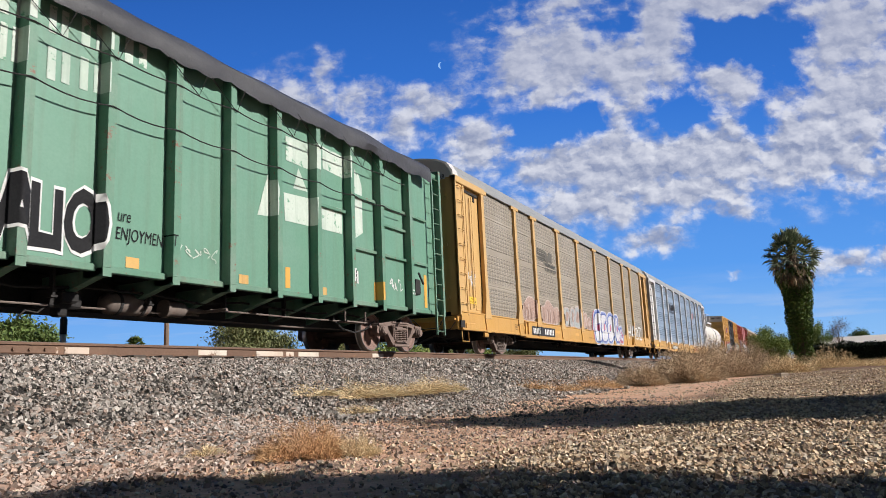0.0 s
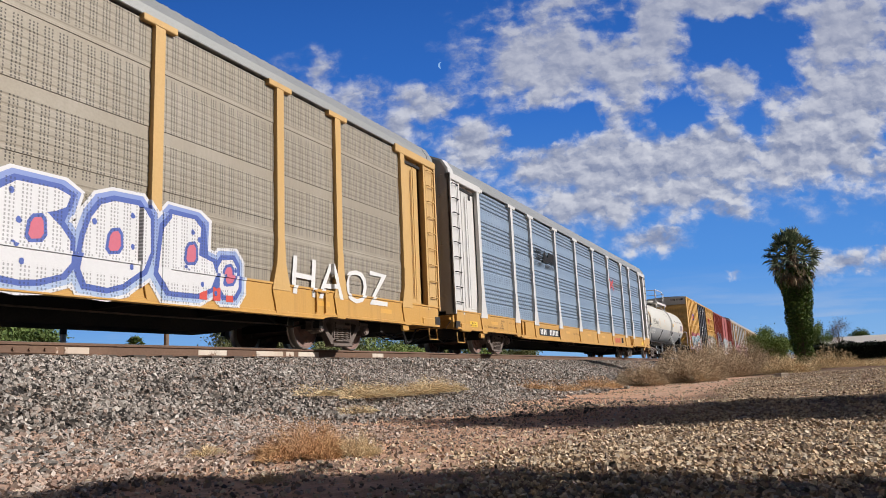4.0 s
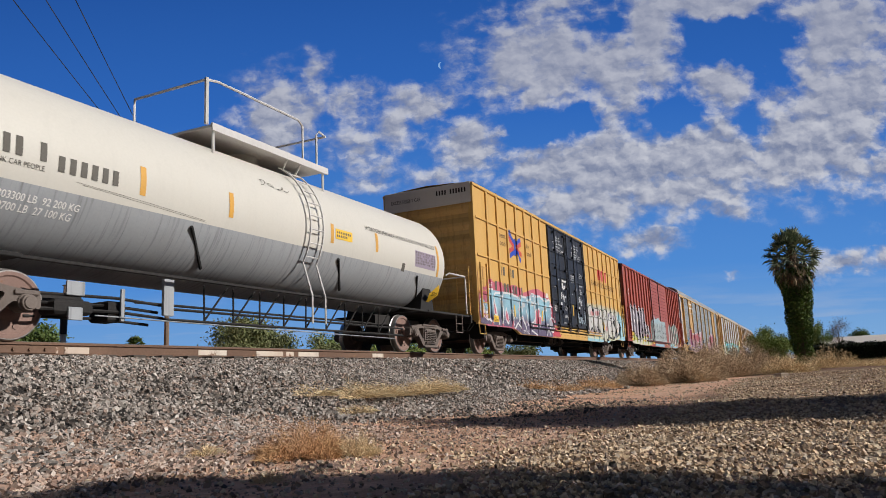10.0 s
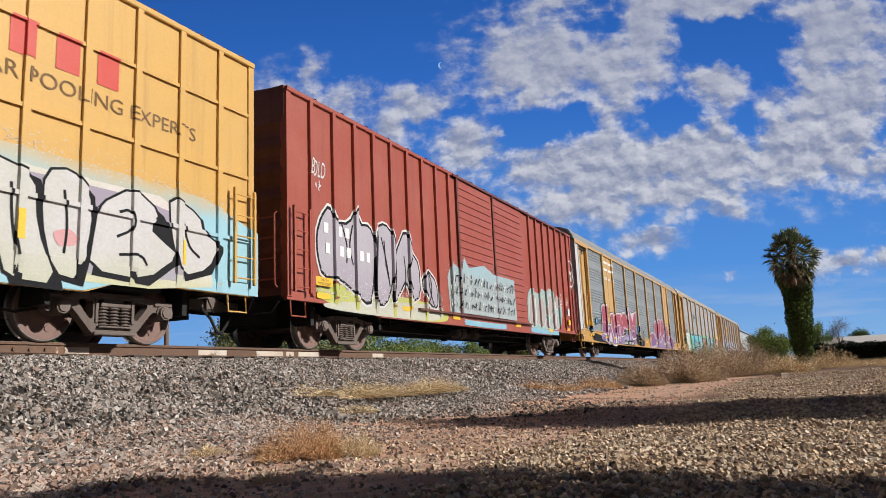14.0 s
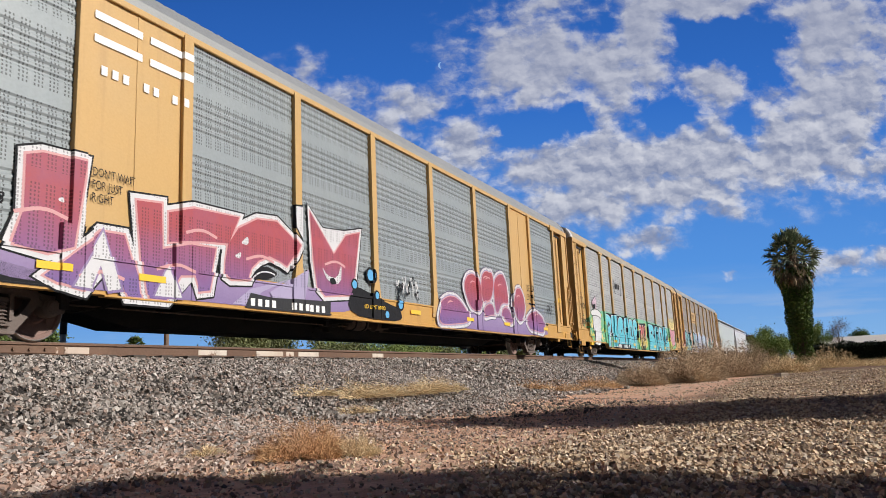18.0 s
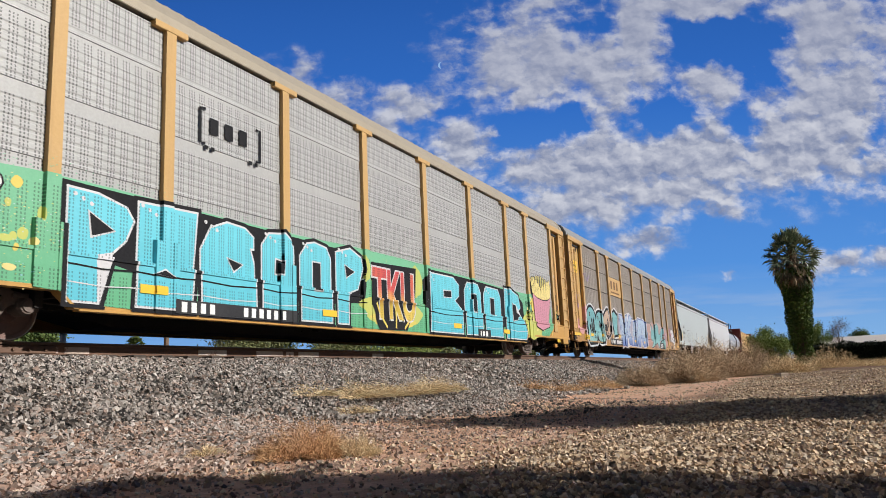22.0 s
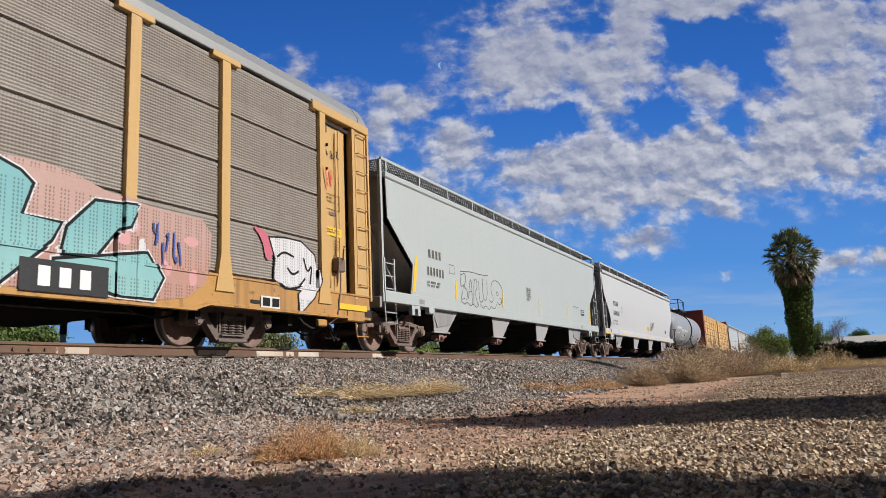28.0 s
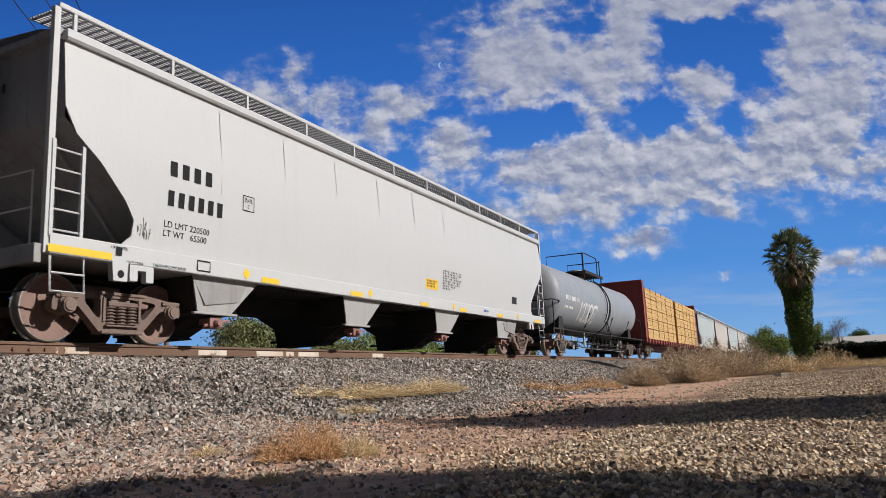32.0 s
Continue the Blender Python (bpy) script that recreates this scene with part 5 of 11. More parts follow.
def autorack(label, s0, frame_mat, panel_mat, base_mat, style, sill_z, roof_mat, door_mat=None, flare=True, solid_bays=(), panel_label="", end_band=(True, False), post_mat=None, top_tee=True, corner_mat=None, short_ladder=False):
    car = new_car("autorack_car", label, "railcar", s0)
    door_mat, post_mat = door_mat or frame_mat, post_mat or frame_mat
    L, deck, eave = RACK_L, 1.12, 5.0
    part("deck", Solid().box(0.2, L - 0.2, -1.43, 1.43, 0.93, 1.04), UNDER_BLACK, car)
    part("center_sill", Solid().prism([(0.6, 0.925), (0.6, 0.55), (5.6, 0.55), (6.8, 0.30), (L - 6.8, 0.30), (L - 5.6, 0.55), (L - 0.6, 0.55), (L - 0.6, 0.925)], -0.38, 0.38), UNDER_BLACK, car)
    for k in range(9):
        x = 5.2 + k * (L - 10.4) / 8
        part("cross_bearer", Solid().prism([(x - 0.05, 0.92), (x + 0.05, 0.92), (x + 0.05, 0.55), (x - 0.05, 0.55)], -1.4, 1.4), UNDER_BLACK, car)
    for g in (-1, 1):
        s = Solid()
        end_z = max(sill_z, 0.6)
        s.ring_loft([[(x, g * y, z) for y, z in ((1.44, q), (1.60, q), (1.60, q + 0.05), (1.575, q + 0.06), (1.575, deck - 0.035), (1.595, deck - 0.025), (1.595, deck + 0.012), (1.44, deck + 0.015))] for x, q in ((0.1, end_z), (5.0, end_z), (5.25, sill_z), (L - 5.25, sill_z), (L - 5.0, end_z), (L - 0.1, end_z))])
        part("side_sill", s, base_mat, car)
        part("lower_flange", Solid().box(5.3, L - 5.3, g * 1.50, g * 1.63, sill_z - 0.03, sill_z - 0.002, 0.006), base_mat, car)
        for x0, x1 in zip(POSTS, POSTS[1:]):
            bay = POSTS.index(x0)
            if bay in solid_bays:
                part("solid_panel", Solid().box(x0 + 0.1, x1 - 0.1, g * 1.49, g * 1.53, deck + 0.02, eave - 0.06).box((x0 + x1) / 2 - 0.02, (x0 + x1) / 2 + 0.02, g * 1.525, g * 1.54, deck + 0.02, eave - 0.06), door_mat, car)
            else:
                if style == "ribbed" and g < 0:
                    # bright wedges stand in for sunlight caught by the ends of the ribs
                    sc, zz = Solid(), deck + 0.36
                    while zz < eave - 0.5:
                        for k in range(5):
                            q = zz + k * 0.13
                            sc.prism([(x0 + 0.09, q), (x0 + 0.16, q + 0.03), (x0 + 0.16, q + 0.075), (x0 + 0.09, q + 0.1)], -1.537, -1.50)
                        zz += 0.98
                    part("scalloped_edge", sc, RIB_GLINT, car, "bright scalloped ends of the sheet ribs")
                part("side_panel", panel_solid(x0 + 0.08, x1 - 0.08, deck + 0.03, eave - 0.05, style, 1.5 + 0.02, g), panel_mat, car, panel_label)
        for i, x in enumerate(POSTS):
            s = Solid().box(x - 0.1, x + 0.1, g * 1.49, g * 1.60, 1.9, eave, 0.008)
            if flare:
                s.prism([(x - 0.1, 1.95), (x + 0.1, 1.95), (x + 0.13, 1.5), (x + 0.26, 1.0), (x - 0.26, 1.0), (x - 0.13, 1.5)], g * 1.49, g * 1.61)
                part("post_foot", Solid().prism([(x - 0.25, 0.995), (x + 0.25, 0.995), (x + 0.15, sill_z + 0.02), (x - 0.15, sill_z + 0.02)], g * 1.50, g * 1.605), base_mat, car)
            else:
                s.box(x - 0.1, x + 0.1, g * 1.49, g * 1.60, 1.0, 1.95, 0.008)
                s.prism([(x - 0.1, 1.5), (x + 0.1, 1.5), (x + 0.22, 0.85), (x - 0.22, 0.85)], g * 1.49, g * 1.605)
            if top_tee:
                s.box(x - 0.34, x + 0.34, g * 1.48, g * 1.61, eave - 0.1, eave + 0.015, 0.01)
            part("post", s, post_mat, car)
        part("top_rail", Solid().box(0.0, L, g * 1.46, g * 1.58, eave - (0.06 if not top_tee else 0.0), eave + 0.05, 0.01), roof_mat if top_tee else frame_mat, car)
        for e in (0, 1):
            fx = (lambda q: q) if e == 0 else (lambda q: L - q)
            door = part("end_side_door", Solid().box(fx(0.82), fx(1.9), g * 1.40, g * 1.46, deck, eave - 0.02).box(fx(0.98), fx(1.06), g * 1.44, g * 1.475, deck + 0.1, eave - 0.25, 0.01).box(fx(1.4), fx(1.78), g * 1.445, g * 1.472, deck + 0.1, eave - 0.3, 0.012), door_mat, car)
            # black sheet set behind the door gap to stand for its shade
            part("door_slot", Solid().box(fx(0.64), fx(0.84), g * 1.33, g * 1.36, deck, eave - 0.02), UNDER_BLACK, car, "dark gap beside the end door")
            part("door_track", Solid().box(fx(0.7), fx(1.85), g * 1.46, g * 1.5, eave - 0.28, eave - 0.2, 0.01).box(fx(1.5), fx(1.62), g * 1.462, g * 1.49, eave - 0.46, eave - 0.28, 0.01), UNDER_BLACK, car)
            part("corner_post", Solid().box(fx(0.0), fx(0.62), g * 1.50, g * 1.56, deck - 0.1, eave).box(fx(0.0), fx(0.07), g * 1.3, g * 1.60, deck - 0.1, eave + 0.02, 0.01).box(fx(0.56), fx(0.66), g * 1.44, g * 1.58, deck - 0.1, eave, 0.01), corner_mat if corner_mat and e == 0 else door_mat, car)
            part("door_header", Solid().box(fx(0.0), fx(2.15), g * 1.44, g * 1.61, eave - 0.14, eave + 0.06, 0.015), frame_mat, car)
            if g < 0:
                if short_ladder:
                    q = (0.95, 1.4) if e == 0 else (0.1, 0.5)
                    ladder(car, min(fx(q[0]), fx(q[1])), max(fx(q[0]), fx(q[1])), 1.3, 2.6, -1.5 if e == 0 else -1.56, 4, door_mat, 0.09, rails=True)
                else:
                    ladder(car, min(fx(0.12), fx(0.5)), max(fx(0.12), fx(0.5)), 1.35, 4.75, -1.56, 9, door_mat, rung_mat=UNDER_BLACK if frame_mat is RACK_WHITE else None)
                part("sill_step", Solid().tube([(fx(0.15), -1.53, sill_z), (fx(0.15), -1.55, sill_z - 0.28), (fx(0.6), -1.55, sill_z - 0.28), (fx(0.6), -1.53, sill_z)], 0.018, 5), base_mat, car)
                part("door_lock_rod", Solid().tube([(fx(1.2), -1.49, deck + 0.15), (fx(1.2), -1.49, eave - 0.4)], 0.016, 5), door_mat, car)
                part("jack_lug", Solid().box(fx(1.72), fx(2.0), -1.57, -1.5, sill_z - 0.12, sill_z + 0.02, 0.02), base_mat, car)
                if flare:
                    part("sill_pocket", Solid().box(fx(5.2), fx(5.24), -1.625, -1.57, sill_z + 0.1, deck - 0.03).box(fx(5.5), fx(5.54), -1.625, -1.57, sill_z + 0.1, deck - 0.03).box(fx(5.14), fx(5.6), -1.635, -1.57, deck - 0.06, deck - 0.02, 0.006), base_mat, car, "yellow lashing pocket")
                part("drain_slot", Solid().box(fx(0.02), fx(0.3), -1.583, -1.55, sill_z + 0.1, sill_z + 0.3), UNDER_BLACK, car)
                part("tie_down_box", Solid().box(fx(0.35), fx(1.0), -1.6, -1.5, sill_z + 0.03, sill_z + 0.25, 0.02), base_mat, car)
    # roof: a low arch of cross-ribbed sheets
    arch = [(-1.56, eave + 0.02), (-1.53, eave + 0.2), (-1.36, eave + 0.47), (-1.02, eave + 0.62), (-0.5, eave + 0.72), (0.0, eave + 0.76), (0.5, eave + 0.72), (1.02, eave + 0.62), (1.36, eave + 0.47), (1.53, eave + 0.2), (1.56, eave + 0.02)]
    rings, x, up = [], 0.3, False
    while x < L - 0.3:
        q = 0.0 if not up else 0.007
        rings.append([(x, y, z + (q if z > eave + 0.3 else 0.0)) for y, z in arch])
        x += 0.09 if len(rings) % 2 else 0.05
        up = (len(rings) // 2) % 2 == 1
    s = Solid()
    s.ring_loft(rings, caps=False, closed=False)
    part("roof", s, roof_mat, car)
    for e in (0, 1):
        fx = (lambda q: q) if e == 0 else (lambda q: L - q)
        s = Solid()
        s.ring_loft([[(fx(q), y * k, z + d) for y, z in arch] for q, k, d in ((0.0, 0.97, -0.05), (0.02, 1.0, 0.0), (0.34, 1.004, 0.005))], caps=False, closed=False)
        s.add([(fx(0.005), y * 0.97, z - 0.05) for y, z in arch], [tuple(range(len(arch)))])
        part("roof_end", s, RACK_WHITE if end_band[e] else roof_mat, car, "end cap of the roof")
        for g in (-1, 1):
            leaf = []
            for k in range(9):
                a = k / 8
                leaf.append((fx(0.1 + 0.5 * (1 - a) ** 2 * 0.35), g * (0.03 + 1.25 * a)))
            s = Solid()
            s.ring_loft([[(x, y, z) for x, y in leaf] for z in (deck, 2.2, 3.4, eave)], caps=False, closed=False)
            leaf_door = part("end_door", s, frame_mat, car)
            for zz in (1.5, 3.0, 4.4):
                part("door_rib", Solid().box(fx(0.06), fx(0.1), g * 0.1, g * 1.25, zz, zz + 0.08), frame_mat, leaf_door)
        part("end_platform", Solid().box(fx(-0.12), fx(0.5), -1.45, 1.45, 0.86, 0.92).box(fx(-0.02), fx(0.1), -1.5, 1.5, 0.62, 1.0, 0.02), base_mat, car)
        coupler(car, fx(-0.05), -1 if e == 0 else 1)
        truck(car, fx(3.99), 1.74, 0.42)
        part("air_hose", Solid().tube([(fx(2.3), -0.9, 0.6), (fx(1.9), -1.0, 0.38), (fx(1.4), -0.95, 0.34), (fx(0.9), -0.8, 0.45), (fx(0.3), -0.6, 0.5), (fx(-0.3), -0.35, 0.25)], 0.028, 6).tube([(fx(2.0), -0.5, 0.62), (fx(1.2), -0.6, 0.3), (fx(0.5), -0.7, 0.42)], 0.02, 5), UNDER_BLACK, car, "black rubber brake hose")
        part("draft_box", Solid().box(fx(0.5), fx(2.2), -0.7, 0.7, 0.45, 0.84, 0.03), UNDER_BLACK, car)
        # bolster, with black cross plates added to imitate shade behind the truck
        part("body_bolster", Solid().box(fx(3.3), fx(4.7), -1.38, 1.38, 0.66, 0.925, 0.02).box(fx(4.9), fx(5.02), -1.3, 1.3, 0.4, 0.92).box(fx(2.5), fx(2.62), -1.3, 1.3, 0.4, 0.92), UNDER_BLACK, car)
    brake_gear(car, 5.5, L - 5.5, 0.62)
    rib = {"ribbed": 0.036, "fine": 0.017, "sheets": 0.014}.get(style, 0.016)

    foot, foot_z = (0.275, 1.95) if flare else (0.235, 1.5)

    def depth(x, z):
        near = min(abs(x - p) for p in POSTS)
        if near < 0.108:
            return 1.603
        if near < foot and z < foot_z:
            return 1.615
        if z < deck + 0.02:
            return 1.603 if z < sill_z + 0.058 else (1.577 if z < deck - 0.037 else 1.597)
        if x < 2.0 or x > L - 2.0:
            return 1.564 if x < 0.67 or x > L - 0.67 else 1.432
        k = sum(1 for p in POSTS if p < x) - 1
        return 1.542 if k in solid_bays else 1.522 + rib
    SURF[car] = (depth, [p + d for p in POSTS for d in (-foot - 0.004, -foot + 0.004, -0.112, -0.104, 0.104, 0.112, foot - 0.004, foot + 0.004)] + [0.665, 0.675, L - 0.675, L - 0.665], (foot_z - 0.004, foot_z + 0.004, sill_z + 0.055, sill_z + 0.061, deck - 0.04, deck - 0.034, deck + 0.016, deck + 0.024))
    return car

# ---- boxcars ----
def boxcar(label, s0, L, body_mat, end_mat, ribs, door_span, doors, roof_z=5.12, sill_z=0.82, hrib=(), roof_mat=None, top_band=None, rib_mat=None, rib_depth=0.05):
    car = new_car("boxcar", label, "railcar", s0)
    rib_mat, roof_mat = rib_mat or body_mat, roof_mat or body_mat
    part("center_sill", Solid().box(0.3, L - 0.3, -0.35, 0.35, 0.5, 0.975), UNDER_BLACK, car)
    part("floor", Solid().box(0.15, L - 0.15, -1.4, 1.4, 0.98, 1.08), UNDER_BLACK, car)
    for k in range(8):
        x = 3.6 + k * (L - 7.2) / 7
        part("cross_bearer", Solid().box(x - 0.05, x + 0.05, -1.4, 1.4, 0.68, 1.0), UNDER_BLACK, car)
    d0, d1 = door_span
    for g in (-1, 1):
        for wa, wb in ((0.0, d0), (d1, L)):
            part("side_wall", Solid().box(wa, wb, g * 1.45, g * 1.53, sill_z + 0.14, roof_z - 0.06), body_mat, car)
        if doors == "plug":
            lower = [(0, sill_z + 0.2), (0, sill_z - 0.02), (d0 - 4.2, sill_z - 0.02), (d0 - 3.6, sill_z - 0.21), (d1 + 3.6, sill_z - 0.21), (d1 + 4.2, sill_z - 0.02), (L, sill_z - 0.02), (L, sill_z + 0.2)]
        else:
            lower = [(0, sill_z + 0.2), (0, sill_z), (2.9, sill_z), (3.4, sill_z - 0.16), (L - 3.4, sill_z - 0.16), (L - 2.9, sill_z), (L, sill_z), (L, sill_z + 0.2)]
        part("side_sill", Solid().prism(lower, g * 1.46, g * 1.545), body_mat, car)
        part("eave_rail", Solid().box(0, L, g * 1.43, g * 1.585, roof_z - 0.1, roof_z, 0.012), rib_mat, car)
        for x in ribs:
            part("rib", Solid().prism([(x - 0.055, sill_z + 0.12), (x + 0.055, sill_z + 0.12), (x + 0.055, roof_z - 0.08), (x - 0.055, roof_z - 0.08)], g * 1.525, g * (1.53 + rib_depth)), rib_mat, car)
        for z in hrib:
            edges = sorted([0.1] + [r for r in ribs] + [d0, d1, L - 0.1])
            for a, b in zip(edges, edges[1:]):
                if not (a >= d0 - 0.01 and b <= d1 + 0.01):
                    part("stiffener", Solid().prism([(a + 0.06, z - 0.03), (b - 0.06, z - 0.03), (b - 0.06, z + 0.03), (a + 0.06, z + 0.03)], g * 1.525, g * (1.53 + rib_depth * 0.8)), rib_mat, car)
        for x in (0.0, L):
            k = 1 if x == 0 else -1
            part("corner_post", Solid().box(x, x + k * 0.14, g * 1.4, g * 1.56, sill_z + 0.05, roof_z - 0.05, 0.012), rib_mat, car)
    # corrugated ends
    for e in (0, 1):
        fx = (lambda q: q) if e == 0 else (lambda q: L - q)
        zs, prof = sill_z + 0.25, []
        while zs < roof_z - 0.75:
            prof += [(fx(0.06), zs), (fx(-0.02), zs + 0.14), (fx(-0.02), zs + 0.22), (fx(0.06), zs + 0.40)]
            zs += 0.52
        prof = [(fx(0.06), sill_z + 0.1)] + prof + [(fx(0.06), roof_z - 0.05)]
        s = Solid()
        s.ring_loft([[(x, y, z) for x, z in prof] for y in (-1.44, 1.44)], caps=False, closed=False)
        part("end_wall", s, end_mat, car)
        s = Solid().box(fx(-0.02), fx(0.06), -1.5, 1.5, roof_z - 0.62, roof_z + 0.02, 0.01)
        part("end_top_panel", s, top_band or end_mat, car)
        part("brake_platform", Solid().box(fx(-0.35), fx(0.0), -0.8, 0.8, 0.98, 1.03), UNDER_BLACK, car)
        x0 = fx(0.1) if e == 0 else fx(0.58)
        ladder(car, x0, x0 + 0.48, 1.1, 2.55, -1.53, 5, body_mat, 0.12, rails=True)
        for yy in (-1.35, -0.95):
            part("end_grab_rail", Solid().tube([(fx(-0.05), yy, 1.1), (fx(-0.12), yy, 1.15), (fx(-0.12), yy, 2.5), (fx(-0.05), yy, 2.55)], 0.016, 5), body_mat, car)
        for zz in (1.25, 1.65, 2.05, 2.45):
            part("end_rung", Solid().tube([(fx(-0.12), -1.35, zz), (fx(-0.12), -0.95, zz)], 0.014, 5), body_mat, car)
        part("sill_step", Solid().tube([(fx(0.15), -1.5, sill_z), (fx(0.15), -1.52, sill_z - 0.3), (fx(0.6), -1.52, sill_z - 0.3), (fx(0.6), -1.5, sill_z)], 0.018, 5), body_mat, car)
        coupler(car, fx(-0.1), -1 if e == 0 else 1)
        truck(car, fx(2.55), 1.78, 0.46)
        # bolster and black plates added to fill the space under the car with shade
        part("body_bolster", Solid().box(fx(1.9), fx(3.2), -1.38, 1.38, 0.74, 0.975, 0.02).box(fx(3.7), fx(3.8), -1.3, 1.3, 0.45, 0.97).box(fx(1.2), fx(1.3), -1.2, 1.2, 0.45, 0.97), UNDER_BLACK, car)
    # roof with cross panels
    s = Solid()
    rings, x = [], 0.02
    while x < L:
        for q, u in ((0.0, 0.0), (0.9, 0.0), (0.93, 0.035), (0.99, 0.035)):
            if x + q < L:
                rings.append([(x + q, y, z + u) for y, z in ((-1.56, roof_z), (-0.8, roof_z + 0.06), (0, roof_z + 0.1), (0.8, roof_z + 0.06), (1.56, roof_z))])
        x += 1.0
    s.ring_loft(rings, caps=False, closed=False)
    part("roof", s, roof_mat, car)
    brake_gear(car, 4.0, L - 4.0, 0.58)

    def depth(x, z):
        if d0 <= x <= d1:
            return (1.565 if doors == "plug" else 1.59) if z > 1.05 else 1.548
        if any(abs(x - q) < 0.058 for q in ribs) and z > sill_z + 0.13:
            return 1.533 + rib_depth
        if x < 0.14 or x > L - 0.14:
            return 1.562
        if any(abs(z - q) < 0.033 for q in hrib):
            return 1.533 + rib_depth * 0.8
        return 1.548 if z < sill_z + 0.205 else 1.533
    SURF[car] = (depth, [q + e for q in ribs for e in (-0.062, -0.056, 0.056, 0.062)] + [0.135, 0.145, L - 0.145, L - 0.135, d0 - 0.004, d0 + 0.004, d1 - 0.004, d1 + 0.004], [sill_z + 0.2, sill_z + 0.21] + [q + e for q in hrib for e in (-0.036, -0.031, 0.031, 0.036)])
    return car


def plug_doors(car, x0, xm, x1, z0, z1, material, rail_mat):
    """Two black plug doors with pipes, bars, stepped seams and the rails that they slide on."""
    for a, b in ((x0, xm), (xm, x1)):
        w = b - a
        d = part("door", Solid().box(a + 0.04, b - 0.03, -1.56, -1.45, z0, z1, 0.01), material, car, "black plug door")
        for zz in np.linspace(z0 + 0.02, z1 - 0.05, 5):
            part("door_rib", Solid().box(a + 0.05, b - 0.04, -1.6, -1.555, zz - 0.02, zz + 0.045, 0.008), material, d)
        for zz in np.linspace(z0 + 0.5, z1 - 0.55, 4):
            part("door_seam", Solid().box(a + 0.16, a + w * 0.42, -1.578, -1.555, zz, zz + 0.03, 0.004).box(a + w * 0.40, a + w * 0.42, -1.578, -1.555, zz - 0.12, zz, 0.004).box(a + w * 0.40, b - 0.2, -1.578, -1.555, zz - 0.15, zz - 0.12, 0.004), material, d)
        for xx in (a + 0.1, b - 0.12):
            part("door_edge", Solid().box(xx - 0.05, xx + 0.05, -1.585, -1.555, z0 + 0.02, z1 - 0.02, 0.008), material, d)
        for xx in (a + w * 0.27, a + w * 0.80):
            part("door_pipe", Solid().tube([(xx, -1.64, z0 - 0.12), (xx, -1.64, z1 - 0.05)], 0.03, 7), material, d)
            for zz in np.linspace(z0 + 0.1, z1 - 0.2, 6):
                part("pipe_bracket", Solid().box(xx - 0.07, xx + 0.07, -1.665, -1.58, zz - 0.045, zz + 0.045, 0.01), material, d)
        part("thin_rod", Solid().tube([(a + w * 0.5, -1.6, z0 + 0.1), (a + w * 0.5, -1.6, z1 - 0.1)], 0.012, 5).tube([(b - 0.22, -1.61, z0), (b - 0.22, -1.61, z1 - 0.1)], 0.016, 5), material, d)
        part("hatch", Solid().box(a + w * 0.36, b - w * 0.3, -1.59, -1.555, z0 + 0.45, z0 + 1.42, 0.01), material, d)
        part("hatch_frame", Solid().box(a + w * 0.34, a + w * 0.36, -1.6, -1.555, z0 + 0.42, z0 + 1.46, 0.004).box(b - w * 0.3, b - w * 0.28, -1.6, -1.555, z0 + 0.42, z0 + 1.46, 0.004).box(a + w * 0.34, b - w * 0.28, -1.602, -1.555, z0 + 1.43, z0 + 1.47, 0.004), material, d)
        part("latch", Solid().box(a + w * 0.40, a + w * 0.48, -1.66, -1.58, z0 + 0.62, z0 + 0.82, 0.02).tube([(a + w * 0.3, -1.66, z0 + 0.72), (a + w * 0.5, -1.66, z0 + 0.68)], 0.018, 5).box(a + w * 0.52, a + w * 0.56, -1.64, -1.58, z0 + 0.5, z0 + 0.62, 0.01), material, d)
        for k in (0.25, 0.82):
            part("door_roller", Solid().box(a + w * k - 0.1, a + w * k + 0.1, -1.66, -1.57, z0 - 0.2, z0 - 0.07, 0.025).lathe(((-1.69, 0.045), (-1.6, 0.045)), 8, "y", (a + w * k, 0, z0 - 0.13)), TRUCK_STEEL, d)
    for z, y in ((z0 - 0.1, -1.6), (z0 - 0.22, -1.63)):
        rail = part("door_rail", Solid().box(x0 + 0.1, x1 + 2.0, y, -1.53, z, z + 0.035, 0.006), rail_mat, car)
        part("rail_end", Solid().box(x0 - 2.7, x0 + 0.1, y, -1.53, z, z + 0.035, 0.006), material, rail, "dark painted-over end of the rail")
        # black strip stands in for the shade in the gap below the rail
        part("rail_gap", Solid().box(x0 - 2.5, x1 + 1.9, -1.552, -1.54, z - 0.04, z - 0.005), UNDER_BLACK, rail, "grimy gap under the rail")
    for k in range(24):
        x = x0 - 2.4 + k * 0.43
        part("rivet", Solid().box(x - 0.012, x + 0.012, -1.558, -1.54, z0 - 0.36, z0 - 0.335, 0.004), UNDER_BLACK, car)


YELLOW_BOX = paint("boxcar_yellow", (0.60, 0.355, 0.095), (0.55, 0.36, 0.14), (0.25, 0.12, 0.05), amount=0.35, streak=0.25, rust_at=0.7)
YELLOW_END = paint("boxcar_yellow_end", (0.56, 0.34, 0.11), (0.5, 0.34, 0.16), (0.22, 0.11, 0.05), amount=0.5, streak=0.6, rust_at=0.66)
DOOR_BLACK = paint("plug_door_black", (0.019, 0.019, 0.021), (0.06, 0.06, 0.06), (0.10, 0.06, 0.04), amount=0.5, streak=0.3, rust_at=0.72, rough=0.45)
RED_BOX = paint("boxcar_red_oxide", (0.34, 0.078, 0.05), (0.40, 0.14, 0.10), (0.17, 0.07, 0.045), amount=0.5, streak=0.3, rust_at=0.7)
